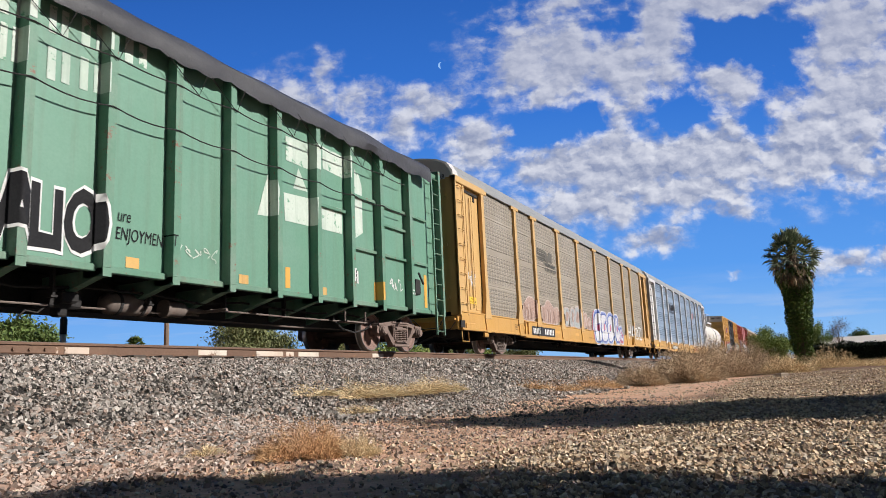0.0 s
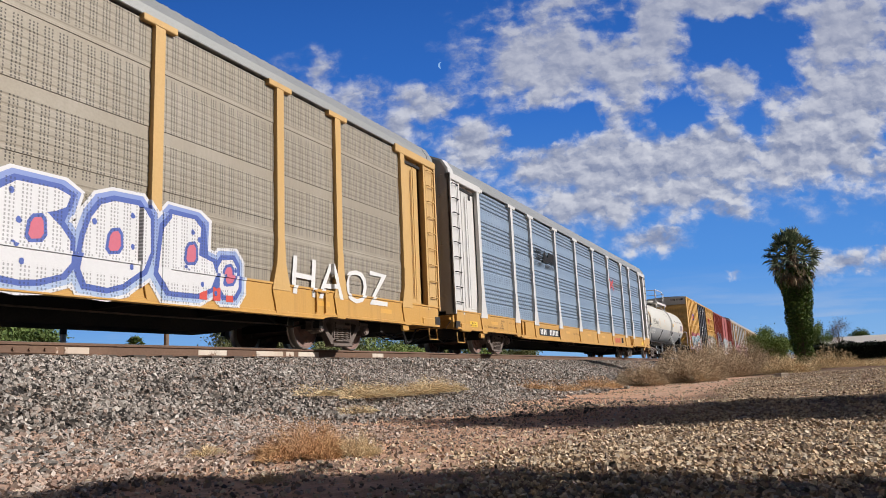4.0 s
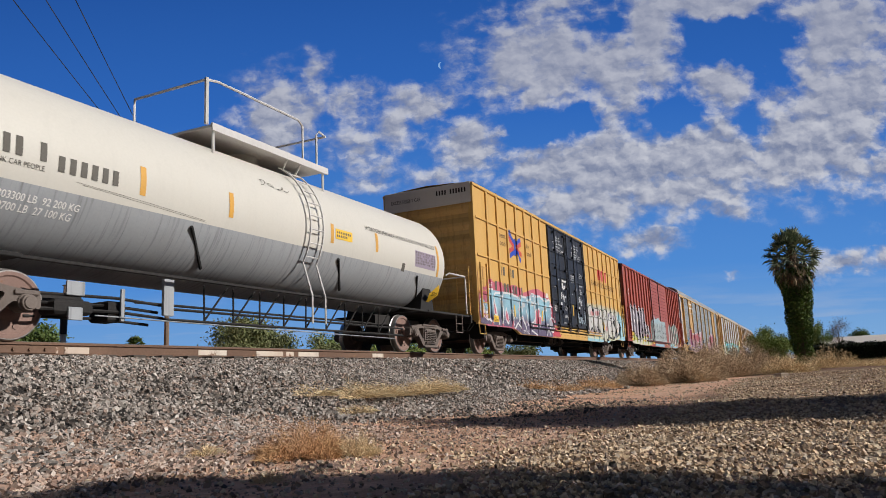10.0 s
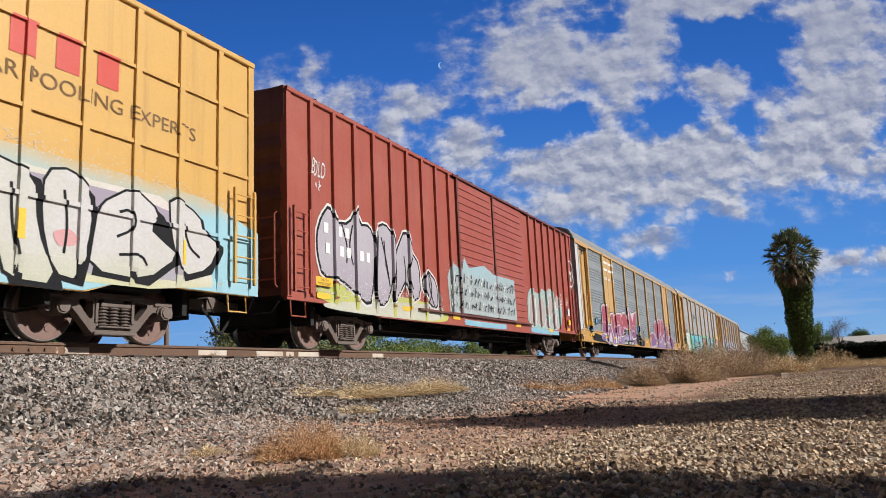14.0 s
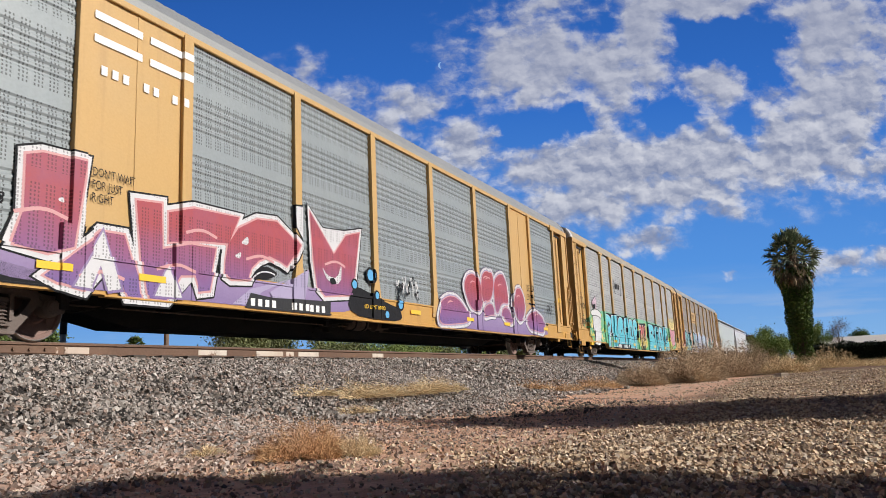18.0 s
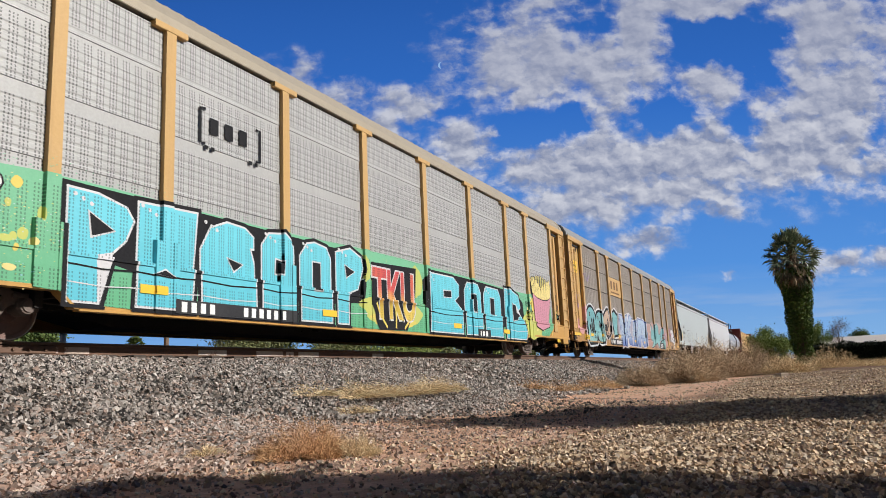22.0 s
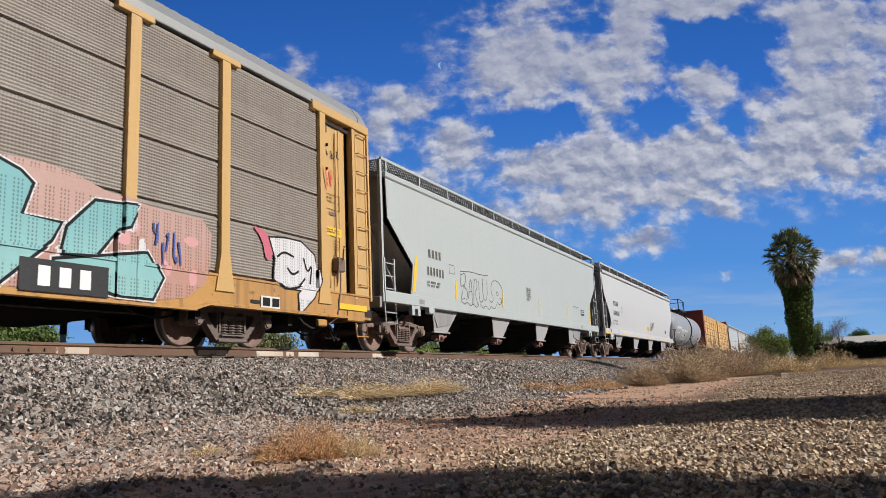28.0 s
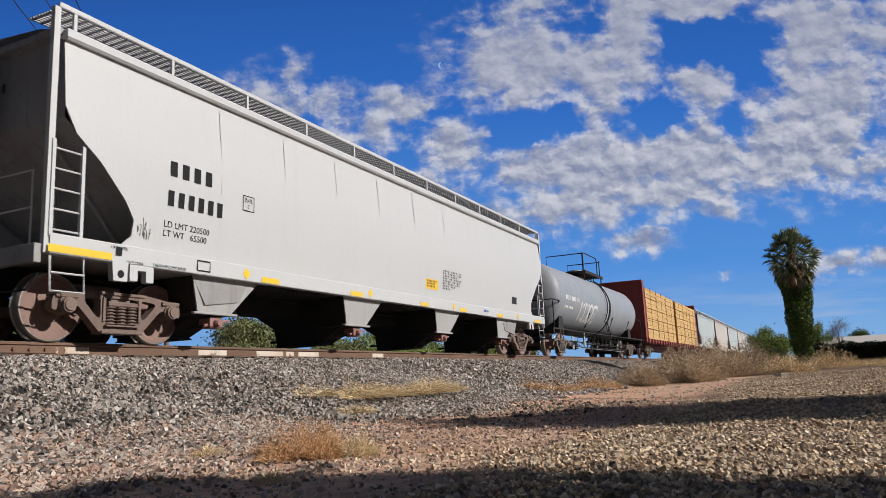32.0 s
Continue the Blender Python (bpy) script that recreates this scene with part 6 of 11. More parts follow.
RED_DARK = paint("dark_weathered_red", (0.13, 0.04, 0.03), (0.2, 0.09, 0.07), (0.10, 0.05, 0.03), amount=0.6, streak=0.6)
box_ribs = [7.16 - 0.87 * k for k in range(1, 8)] + [12.35 + 0.87 * k for k in range(1, 8)]
tbox = boxcar("yellow high-cube boxcar with black plug doors and sprayed lower sides", 93.1, 19.3, YELLOW_BOX, YELLOW_END, box_ribs, (7.16, 12.35), "plug", 5.15, 0.84, hrib=(1.78, 2.93, 4.1), top_band=RACK_WHITE)
plug_doors(tbox, 7.16, 9.62, 12.35, 1.12, 5.03, DOOR_BLACK, YELLOW_BOX)
red_ribs = [0.78 + 0.81 * k for k in range(9)] + [13.95 + 0.78 * k for k in range(7)]
redbox = boxcar("oxide red boxcar with sliding doors and silver graffiti", 113.35, 19.3, RED_BOX, RED_DARK, red_ribs, (7.75, 13.2), "slide", 5.08, 0.86, rib_mat=RED_BOX, rib_depth=0.07)
for a, b in ((7.75, 10.45), (10.45, 13.2)):
    d = part("sliding_door", Solid().box(a, b - 0.02, -1.56, -1.49, 1.02, 4.98, 0.01), RED_BOX, redbox, "red door pressed with horizontal ribs")
    for k in range(17):
        z = 1.2 + k * 0.22
        part("door_rib", Solid().prism([(a + 0.12, z), (b - 0.14, z), (b - 0.14, z + 0.1), (a + 0.12, z + 0.1)], -1.585, -1.555), RED_BOX, d)
    part("door_post", Solid().box(a, a + 0.1, -1.6, -1.55, 1.02, 4.98, 0.01), RED_DARK, d)
part("door_track", Solid().box(5.2, 13.6, -1.64, -1.53, 0.98, 1.03).box(7.5, 18.5, -1.62, -1.53, 4.98, 5.04), RED_DARK, redbox)

# ---- tank cars ----
TANK_GREY = paint("streaked_grey_tank_paint", (0.34, 0.355, 0.375), (0.26, 0.265, 0.27), amount=0.45, streak=0.95, runs=(16.0, 0.8, 0.8), bump=0.006)


def tank_shell(x0, x1, rad, zc, z_lo, z_hi, n=56):
    """The part of a dished cylinder between two heights, as an open shell."""
    prof = []
    for k in range(13):
        a = k / 12 * math.pi / 2
        prof.append((x0 + 0.74 * (1 - math.sin(a)), max(0.02, rad * math.cos(a))))
    body = [(x0 + 0.74 + (x1 - x0 - 1.48) * k / 10, rad) for k in range(1, 10)]
    tail = [(x1 - (p[0] - x0), p[1]) for p in reversed(prof)]
    full = prof[:]
    full = sorted(prof) + body + sorted(tail)
    ang = sorted({max(-1.0, min(1.0, (z - zc) / rad)) for z in (z_lo, z_hi)})
    a0, a1 = math.asin(ang[0]), math.asin(ang[-1])
    s = Solid()
    # near half then far half
    for g in (-1, 1):
        rings = []
        for x, r in full:
            row = []
            for j in range(n // 2 + 1):
                a = a0 + (a1 - a0) * j / (n // 2)
                z = zc + rad * math.sin(a)
                dz = z - zc
                yy = math.sqrt(max(r * r - dz * dz, 0.0)) if abs(dz) < r else 0.0
                zz = z if abs(dz) <= r else zc + math.copysign(r, dz)
                row.append((x, g * yy, zz))
            rings.append(row)
        s.ring_loft(rings, caps=False, closed=False)
    return s


def tank_car(label, s0, L, x0, x1, rad, zc, upper, lower, split, rail_mat, walk_span, dark_rail=False, ladder_x=None):
    car = new_car("tank_car", label, "railcar", s0)
    part("shell_top", tank_shell(x0, x1, rad, zc, split, zc + rad), upper, car, smooth=True)
    part("shell_belly", tank_shell(x0, x1, rad, zc, zc - rad, split), lower, car, "dark grey lower half with run marks", smooth=True)
    for e in (0, 1):
        fx = (lambda q: q) if e == 0 else (lambda q: L - q)
        part("stub_sill", Solid().box(fx(0.1), fx(3.4), -0.3, 0.3, 0.72, 0.985, 0.02), UNDER_BLACK, car)
        part("end_deck", Solid().box(fx(-0.02), fx(2.6), -1.46, 1.46, 0.99, 1.05, 0.012), UNDER_BLACK, car)
        part("end_sill", Solid().box(fx(-0.06), fx(0.04), -1.5, 1.5, 0.82, 1.06, 0.015), UNDER_BLACK, car)
        part("saddle", Solid().prism([(fx(1.7), 1.05), (fx(2.5), 1.05), (fx(2.3), 1.75), (fx(1.9), 1.75)][::1 if e == 0 else -1], -1.15, 1.15), UNDER_BLACK, car)
        part("side_railing", Solid().tube([(fx(0.2), -1.45, 1.08), (fx(0.2), -1.45, 2.08), (fx(0.28), -1.45, 2.16), (fx(1.2), -1.42, 2.16), (fx(1.28), -1.35, 2.1)], 0.024, 6).tube([(fx(0.2), -1.45, 2.16), (fx(0.2), 1.45, 2.16)], 0.022, 6), rail_mat, car, "bent pipe handrail")
        part("grab_iron", Solid().tube([(fx(0.7), -1.52, 0.5), (fx(0.7), -1.52, 1.0)], 0.016, 5).tube([(fx(1.1), -1.52, 0.5), (fx(1.1), -1.52, 1.0)], 0.016, 5).tube([(fx(0.7), -1.52, 0.52), (fx(1.1), -1.52, 0.52)], 0.016, 5).tube([(fx(0.7), -1.52, 0.76), (fx(1.1), -1.52, 0.76)], 0.016, 5), TRUCK_STEEL, car)
        coupler(car, fx(0.0), -1 if e == 0 else 1)
        truck(car, fx(2.0), 1.8, 0.47, OILY_STEEL)
    part("side_walkway", Solid().box(2.6, L - 2.6, -1.44, -1.38, 0.99, 1.035, 0.008), UNDER_BLACK, car)
    # valves, rods and steam pipes hung under the belly
    m = Solid()
    for z, y in ((0.62, -1.12), (0.52, -1.0), (0.42, -1.12), (0.34, -0.8)):
        m.tube([(3.1, y, z), (4.3, y, z + 0.02), (5.2, y, z - 0.03)], 0.024, 5)
    for z, y in ((0.55, -1.1), (0.38, -1.1), (0.7, -0.5)):
        m.tube([(5.2, y, z), (L - 3.4, y, z)], 0.024, 5)
    for k in range(9):
        x = 6.0 + k * (L - 10.0) / 9
        m.tube([(x, -1.2, 0.98), (x + 0.12, -1.1, 0.4)], 0.018, 5).tube([(x + 0.55, -1.2, 0.98), (x + 0.12, -1.1, 0.4)], 0.018, 5)
    part("heater_piping", m, UNDER_BLACK, car)
    gear = part("valve_gear", Solid().box(3.3, 3.9, -1.15, -0.75, 0.36, 0.56, 0.04).box(4.2, 4.5, -1.1, -0.7, 0.3, 0.6, 0.03).lathe(((3.2, 0.16), (3.25, 0.19), (4.1, 0.19), (4.15, 0.16)), 12, "x", (0, -0.5, 0.55)), UNDER_BLACK, car)
    for x0, x1, z0, z1 in ((3.46, 3.74, 0.62, 0.82), (3.5, 3.72, 0.28, 0.46), (4.36, 4.42, 0.3, 0.78)):
        part("bracket", Solid().box(x0, x1, -1.18, -1.15, z0, z1, 0.008), TANK_GREY, gear, "grey steel bracket")
    part("hanger_plate", Solid().box(5.1, 5.3, -1.25, -1.2, 0.42, 1.0, 0.01), TANK_GREY, gear, "grey steel bracket")
    part("pull_rod", Solid().tube([(3.9, -1.2, 0.36), (5.5, -1.2, 0.34), (L - 4.0, -1.2, 0.28)], 0.01, 4), TANK_GREY, gear, "thin pale rod")
    top = zc + rad
    a, b = walk_span
    pl = part("top_platform", Solid().box(a, b, -0.95, 0.95, top + 0.12, top + 0.17).box(a, b, -0.98, -0.93, top + 0.06, top + 0.2).tube([(a + 0.1, -0.9, top + 0.15), (a + 0.1, -0.9, top - 0.35)], 0.03, 5).tube([(b - 0.1, -0.9, top + 0.15), (b - 0.1, -0.9, top - 0.35)], 0.03, 5), rail_mat, car)
    part("platform_railing", Solid().tube([(a - 0.1, 0.9, top + 0.2), (a - 0.1, 0.9, top + 1.0), (a - 0.1, -0.9, top + 1.0), (a + 0.2, -0.92, top + 1.05), (b - 1.0, -0.92, top + 1.05), (b - 0.85, -0.92, top + 0.95), (b - 0.85, -0.92, top + 0.15)], 0.026, 6).tube([(a - 0.1, -0.92, top + 0.15), (a - 0.1, -0.92, top + 1.03)], 0.04, 6).tube([(b - 0.35, -0.92, top + 0.15), (b - 0.35, -0.92, top + 0.9), (b - 0.25, -0.92, top + 1.0), (b + 0.1, -0.85, top + 1.0), (b + 0.1, 0.9, top + 1.0), (b + 0.1, 0.9, top + 0.2)], 0.026, 6), rail_mat, pl)
    part("manway", Solid().lathe(((top - 0.05, 0.4), (top + 0.35, 0.4), (top + 0.42, 0.36), (top + 0.46, 0.1)), 18, "z", ((a + b) / 2, 0, 0)), upper, car, smooth=True)
    lx = ladder_x or (a + b) / 2
    s = Solid()
    for k in (lx - 0.22, lx + 0.22):
        s.tube([(k, -(rad + 0.1) * math.cos(t), zc + (rad + 0.1) * math.sin(t)) for t in [radians(q) for q in range(-30, 66, 8)]] + [(k, -0.95, top + 0.15)], 0.022, 5)
        s.tube([(k, -(rad + 0.1) * math.cos(radians(-30)), zc - (rad + 0.1) * 0.5), (k, -1.5, 1.0), (k, -1.5, 0.45)], 0.022, 5)
    lad = part("side_ladder", s, rail_mat, car)
    for t in range(-25, 70, 11):
        q = radians(t)
        part("rung", Solid().tube([(lx - 0.22, -(rad + 0.1) * math.cos(q), zc + (rad + 0.1) * math.sin(q)), (lx + 0.22, -(rad + 0.1) * math.cos(q), zc + (rad + 0.1) * math.sin(q))], 0.014, 5), rail_mat, lad)
    SURF[car] = (lambda x, z: math.sqrt(max(rad * rad - (z - zc) ** 2, 0.01)), (), [zc - 1.2 + 0.08 * k for k in range(30)])
    for q in (L * 0.36, L * 0.62, L * 0.84):
        part("shell_strap", Solid().tube([(q - 0.3, -rad * 0.93 - 0.03, zc - rad * 0.38), (q + 0.35, -rad * 0.62 - 0.03, zc - rad * 0.8)], 0.03, 5), UNDER_BLACK, car)
    return car


TANK_CREAM = paint("cream_tank_paint", (0.57, 0.545, 0.49), (0.51, 0.49, 0.44), amount=0.25, streak=0.1, bump=0.006)
TANK_STEEL = paint("grey_blue_tank_paint", (0.26, 0.28, 0.31), (0.36, 0.37, 0.38), (0.25, 0.16, 0.1), amount=0.4, streak=0.35, rust_at=0.72, bump=0.006)
tank = tank_car("cream white tank car with a grey belly", 76.35, 16.35, 0.75, 15.6, 1.38, 2.43, TANK_CREAM, TANK_GREY, 2.0, RACK_WHITE, (6.4, 10.0), ladder_x=8.85)
grey_tank = tank_car("grey tank car with white sprayed lettering", 261.3, 17.2, 0.7, 16.5, 1.45, 2.5, TANK_STEEL, TANK_STEEL, 1.9, UNDER_BLACK, (7.2, 10.6), ladder_x=9.0)
part("jacket_band", Solid().lathe(((9.6, 1.46), (9.6, 1.49), (9.75, 1.49), (9.75, 1.46)), 40, "x", (0, 0, 2.5)), UNDER_BLACK, grey_tank)

# ---- covered hoppers ----
def hopper(label, s0, L, mat_, end_mat, curved, bays, eave=4.22, roof_mat=None, wheel=0.48, cut=(1.25, 2.1, 3.1), detail=True):
    car = new_car("covered_hopper", label, "railcar", s0)
    c_len, c_mid, c_top = cut
    base = 1.35
    for g in (-1, 1):
        if curved:
            edge = [(0.16, eave), (0.16, c_top), (0.35, 2.75), (0.75, 2.45), (1.2, 2.0), (1.38, 1.75), (1.36, 1.5), (1.2, base)]
        else:
            edge = [(0.2, eave), (0.25, c_top), (c_len + 0.2, c_mid), (c_len + 0.05, base)]
        left = edge
        right = [(L - x, z) for x, z in reversed(edge)]
        zs = [z for _, z in left]
        s = Solid()
        bow = (lambda z: 1.5 + 0.1 * math.sin(max(0, min(1, (z - base) / (eave - base))) * math.pi)) if curved else (lambda z: 1.555)
        rows = []
        for (xl, z) in left:
            xr = L - xl
            rows.append([(xl + (xr - xl) * k / 24, g * bow(z), z) for k in range(25)])
        s.ring_loft(rows, caps=False, closed=False)
        rows = [[(p[0], p[1] - g * 0.03, p[2]) for p in r] for r in rows]
        s.ring_loft(rows, caps=False, closed=False)
        part("side_sheet", s, mat_, car, smooth=curved)
        if curved:
            for k in range(1, 10):
                x = 1.4 + k * (L - 2.8) / 10
                s = Solid()
                s.ring_loft([[(x - 0.012, g * (bow(z) + 0.004), z), (x + 0.012, g * (bow(z) + 0.004), z)] for z in (base + 0.02, 2.0, 2.6, 3.2, 3.8, eave - 0.1)], caps=False, closed=False)
                part("weld_seam", s, mat_, car)
        part("side_sill", Solid().box(0.05, L - 0.05, g * 1.42, g * 1.565, 1.08, base, 0.012), mat_, car)
        part("eave_rail", Solid().box(0.14, L - 0.14, g * 1.46, g * 1.60, eave - 0.16, eave, 0.03), mat_, car)
    # roof, running boards and their brackets
    s = Solid()
    s.ring_loft([[(x, y, z) for y, z in ((-1.5, eave), (-1.0, eave + 0.12), (0, eave + 0.2), (1.0, eave + 0.12), (1.5, eave))] for x in (0.14, L - 0.14)], caps=False, closed=False)
    part("roof", s, roof_mat or mat_, car)
    for y in (-0.55, 0.55):
        part("hatch_cover", Solid().box(1.2, L - 1.2, y * 0.3 - 0.25, y * 0.3 + 0.25, eave + 0.2, eave + 0.3, 0.03), roof_mat or mat_, car)
    for g in (-1, 1):
        n = 11 if detail else 6
        s, k = Solid(), 0
        while 0.82 + 0.06 * k < 1.5:
            s.box(0.1, L - 0.1, g * (0.82 + 0.06 * k), g * (0.842 + 0.06 * k), eave + 0.30, eave + 0.325)
            k += 1
        for k in range(int(L / 0.14) if detail else 0):
            s.box(0.12 + 0.14 * k, 0.15 + 0.14 * k, g * 0.82, g * 1.5, eave + 0.296, eave + 0.318)
        rb = part("running_board", s, GRATE, car, "open steel grating")
        part("board_rail", Solid().box(0.05, L - 0.05, g * 1.502, g * 1.54, eave + 0.27, eave + 0.35, 0.01), mat_, rb)
        for k in range(n + 1):
            x = 0.3 + k * (L - 0.6) / n
            part("bracket", Solid().prism([(x - 0.025, eave - 0.06), (x + 0.025, eave - 0.06), (x + 0.025, eave + 0.3), (x - 0.025, eave + 0.3)], g * 1.49, g * 1.535), mat_, rb)
    # sloped ends, braces, ladders
    for e in (0, 1):
        fx = (lambda q: q) if e == 0 else (lambda q: L - q)
        s = Solid()
        s.ring_loft([[(fx(x), y, z) for y in (-1.46, 1.46)] for x, z in ((0.2, eave), (0.25, 3.0), (1.7, 1.85), (2.3, 1.3))], caps=False, closed=False)
        part("slope_sheet", s, end_mat, car)
        part("end_sheet_rib", Solid().box(fx(0.1), fx(0.2), -0.06, 0.06, 1.3, eave).box(fx(0.06), fx(0.22), -1.5, 1.5, eave - 0.1, eave, 0.01), end_mat, car)
        part("end_platform", Solid().box(fx(-0.1), fx(3.2), -1.4, 1.4, 1.08, 1.13).box(fx(-0.12), fx(-0.02), -1.5, 1.5, 0.95, 1.2, 0.01), end_mat, car)
        if detail:
            for y in (-1.5, 1.5):
                part("corner_post", Solid().box(fx(-0.02), fx(0.07), y - 0.04, y + 0.04, 1.08, eave + 0.27, 0.008), mat_, car)
            x0 = fx(0.06) if e == 0 else fx(0.5)
            ladder(car, x0, x0 + 0.44, 1.4, 2.5 if curved or e else 2.0, -1.5, 5 if curved or e else 3, mat_, 0.03, rails=True)
            part("end_handrail", Solid().tube([(fx(-0.05), -1.3, 1.15), (fx(-0.05), -1.3, 2.2), (fx(-0.05), -0.5, 2.2), (fx(-0.05), -0.5, 1.15)], 0.018, 5).tube([(fx(-0.05), -1.3, 1.7), (fx(-0.05), -0.5, 1.7)], 0.015, 5), mat_, car)
            part("sill_step", Solid().tube([(fx(0.1), -1.5, 1.08), (fx(0.1), -1.53, 0.6), (fx(0.6), -1.53, 0.6), (fx(0.6), -1.5, 1.08)], 0.018, 5).tube([(fx(0.1), -1.53, 0.84), (fx(0.6), -1.53, 0.84)], 0.015, 5), mat_, car)
            part("brace", Solid().tube([(fx(1.9), -1.0, 1.1), (fx(0.3), -1.0, 2.9)], 0.04, 5).tube([(fx(1.0), -0.3, 1.1), (fx(1.0), -0.3, 2.3)], 0.035, 5), end_mat, car)
        coupler(car, fx(0.0), -1 if e == 0 else 1)
        truck(car, fx(1.55), 1.83 if wheel > 0.47 else 1.78, wheel, RUST_STEEL)
        part("end_slope_skirt", Solid().prism([(fx(2.65), 1.09), (fx(4.0), 1.09), (fx(3.75), 0.72), (fx(2.95), 0.62)][::1 if e == 0 else -1], -1.43, -1.36), end_mat, car)
    # discharge bays
    SURF[car] = ((lambda x, z: max(1.5 + 0.1 * math.sin(max(0, min(1, (z - base) / (eave - base))) * math.pi), 1.567 if z < base else 0)) if curved else (lambda x, z: 1.557 if z > base else 1.567), (), [base - 0.004, base + 0.004] + [base + 0.12 * k for k in range(1, 24)])
    part("center_sill", Solid().box(0.1, L - 0.1, -0.3, 0.3, 0.72, 1.08), UNDER_BLACK, car)
    for k in range(bays):
        p = 2.65 + k * (L - 7.14) / max(1, bays - 1)
        # funnel and chute take the underframe black for shade; the lit side stays grey
        s = Solid()
        s.ring_loft([[(p + a, -d, z), (p + b, -d, z), (p + b, e, z), (p + a, e, z)] for a, b, d, e, z in ((0.0, 1.6, 1.42, 1.42, 1.1), (0.16, 0.95, 1.37, 0.5, 0.5))])
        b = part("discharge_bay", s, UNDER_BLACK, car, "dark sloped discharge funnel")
        part("bay_side_sheet", Solid().add([(p + 0.01, -1.435, 1.09), (p + 1.59, -1.435, 1.09), (p + 0.95, -1.39, 0.51), (p + 0.17, -1.39, 0.51), (p + 0.01, -1.425, 1.09), (p + 1.59, -1.425, 1.09), (p + 0.95, -1.375, 0.51), (p + 0.17, -1.375, 0.51)], [(0, 1, 2, 3), (7, 6, 5, 4), (0, 4, 5, 1), (1, 5, 6, 2), (2, 6, 7, 3), (3, 7, 4, 0)]), BAY_GREY, b, "grey outer sheet of the funnel")
        s = Solid()
        s.ring_loft([[(p + a, -d, z), (p + q, -d, z), (p + q, min(d, 0.55), z), (p + a, min(d, 0.55), z)] for a, q, d, z in ((0.1, 1.0, 1.41, 0.5), (0.1, 1.0, 1.41, 0.475), (0.2, 0.88, 1.2, 0.46), (0.28, 0.8, 0.6, 0.16), (0.22, 0.86, 0.6, 0.12))])
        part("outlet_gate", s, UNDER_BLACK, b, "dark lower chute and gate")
        part("gate_flange", Solid().box(p + 0.06, p + 1.06, -1.43, -1.36, 0.47, 0.51, 0.008), BAY_GREY, b)
        part("gate_operator", Solid().box(p + 0.48, p + 0.78, -1.36, -1.12, 0.26, 0.45, 0.03).lathe(((-1.44, 0.04), (-1.4, 0.06), (-1.3, 0.06)), 10, "y", (p + 0.62, 0, 0.34)).tube([(p + 0.4, -1.3, 0.3), (p + 0.95, -1.34, 0.4)], 0.025, 6), RED_CAP, b, "faded red gate operator")
        part("gate_rod", Solid().tube([(p + 0.5, -1.2, 0.3), (p + 0.5, 0.9, 0.26)], 0.03, 6), UNDER_BLACK, b)
    if detail:
        for k in range(bays - 1):
            p = 2.65 + (k + 0.5) * (L - 7.14) / max(1, bays - 1)
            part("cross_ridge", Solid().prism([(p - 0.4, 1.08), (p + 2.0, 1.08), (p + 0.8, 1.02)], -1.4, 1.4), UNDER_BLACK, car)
        for e in (0, 1):
            fx = (lambda q: q) if e == 0 else (lambda q: L - q)
            part("jack_bracket", Solid().box(fx(1.32), fx(1.75), -1.56, -1.46, 1.0, 1.08, 0.008).box(fx(1.32), fx(1.46), -1.56, -1.46, 0.84, 1.02, 0.008).box(fx(1.61), fx(1.75), -1.56, -1.46, 0.84, 1.02, 0.008), mat_, car)
        part("train_pipe", Solid().tube([(0.4, -0.5, 0.95), (3.0, -0.6, 0.98), (L * 0.5, -0.62, 0.92), (L - 3.0, -0.6, 0.98), (L - 0.4, -0.5, 0.95)], 0.024, 5), UNDER_BLACK, car)
    return car


BAY_GREY = paint("dusty_grey_bay_paint", (0.37, 0.365, 0.36), (0.30, 0.285, 0.27), (0.2, 0.14, 0.1), amount=0.5, streak=0.3, rust_at=0.74)
RED_CAP = paint("faded_red_cap", (0.26, 0.13, 0.11), rough=0.7, streak=0)
GRATE = paint("galvanised_grating", (0.26, 0.26, 0.26), (0.34, 0.34, 0.33), metal=0.3, rough=0.6, streak=0)
HOP_GREY = paint("pale_grey_hopper_paint", (0.40, 0.437, 0.432), (0.44, 0.46, 0.45), amount=0.3, streak=0.1, bump=0.012)
HOP_END = paint("grimy_grey_hopper_end", (0.30, 0.30, 0.30), (0.2, 0.17, 0.15), (0.16, 0.09, 0.06), amount=0.6, streak=0.5)
HOP_WHITE = paint("white_hopper_paint", (0.49, 0.495, 0.50), (0.46, 0.46, 0.455), amount=0.25, streak=0.08, bump=0.012)
HOP_FAR = paint("weathered_tan_hopper_paint", (0.50, 0.47, 0.42), (0.36, 0.30, 0.24), (0.2, 0.12, 0.08), amount=0.5, streak=0.5)
hop_a = hopper("pale grey covered hopper with a scribbled tag", 219.2, 19.5, HOP_GREY, HOP_END, False, 4)
hop_b = hopper("clean white round-sided covered hopper", 239.95, 20.1, HOP_WHITE, HOP_END, True, 4)
for k in range(6):
    hopper("weathered pale two-bay covered hopper", 303.9 + 14.2 * k, 13.4, HOP_FAR if k % 2 else HOP_GREY, HOP_END, False, 2, eave=4.1, detail=False, cut=(1.5, 1.9, 2.6))

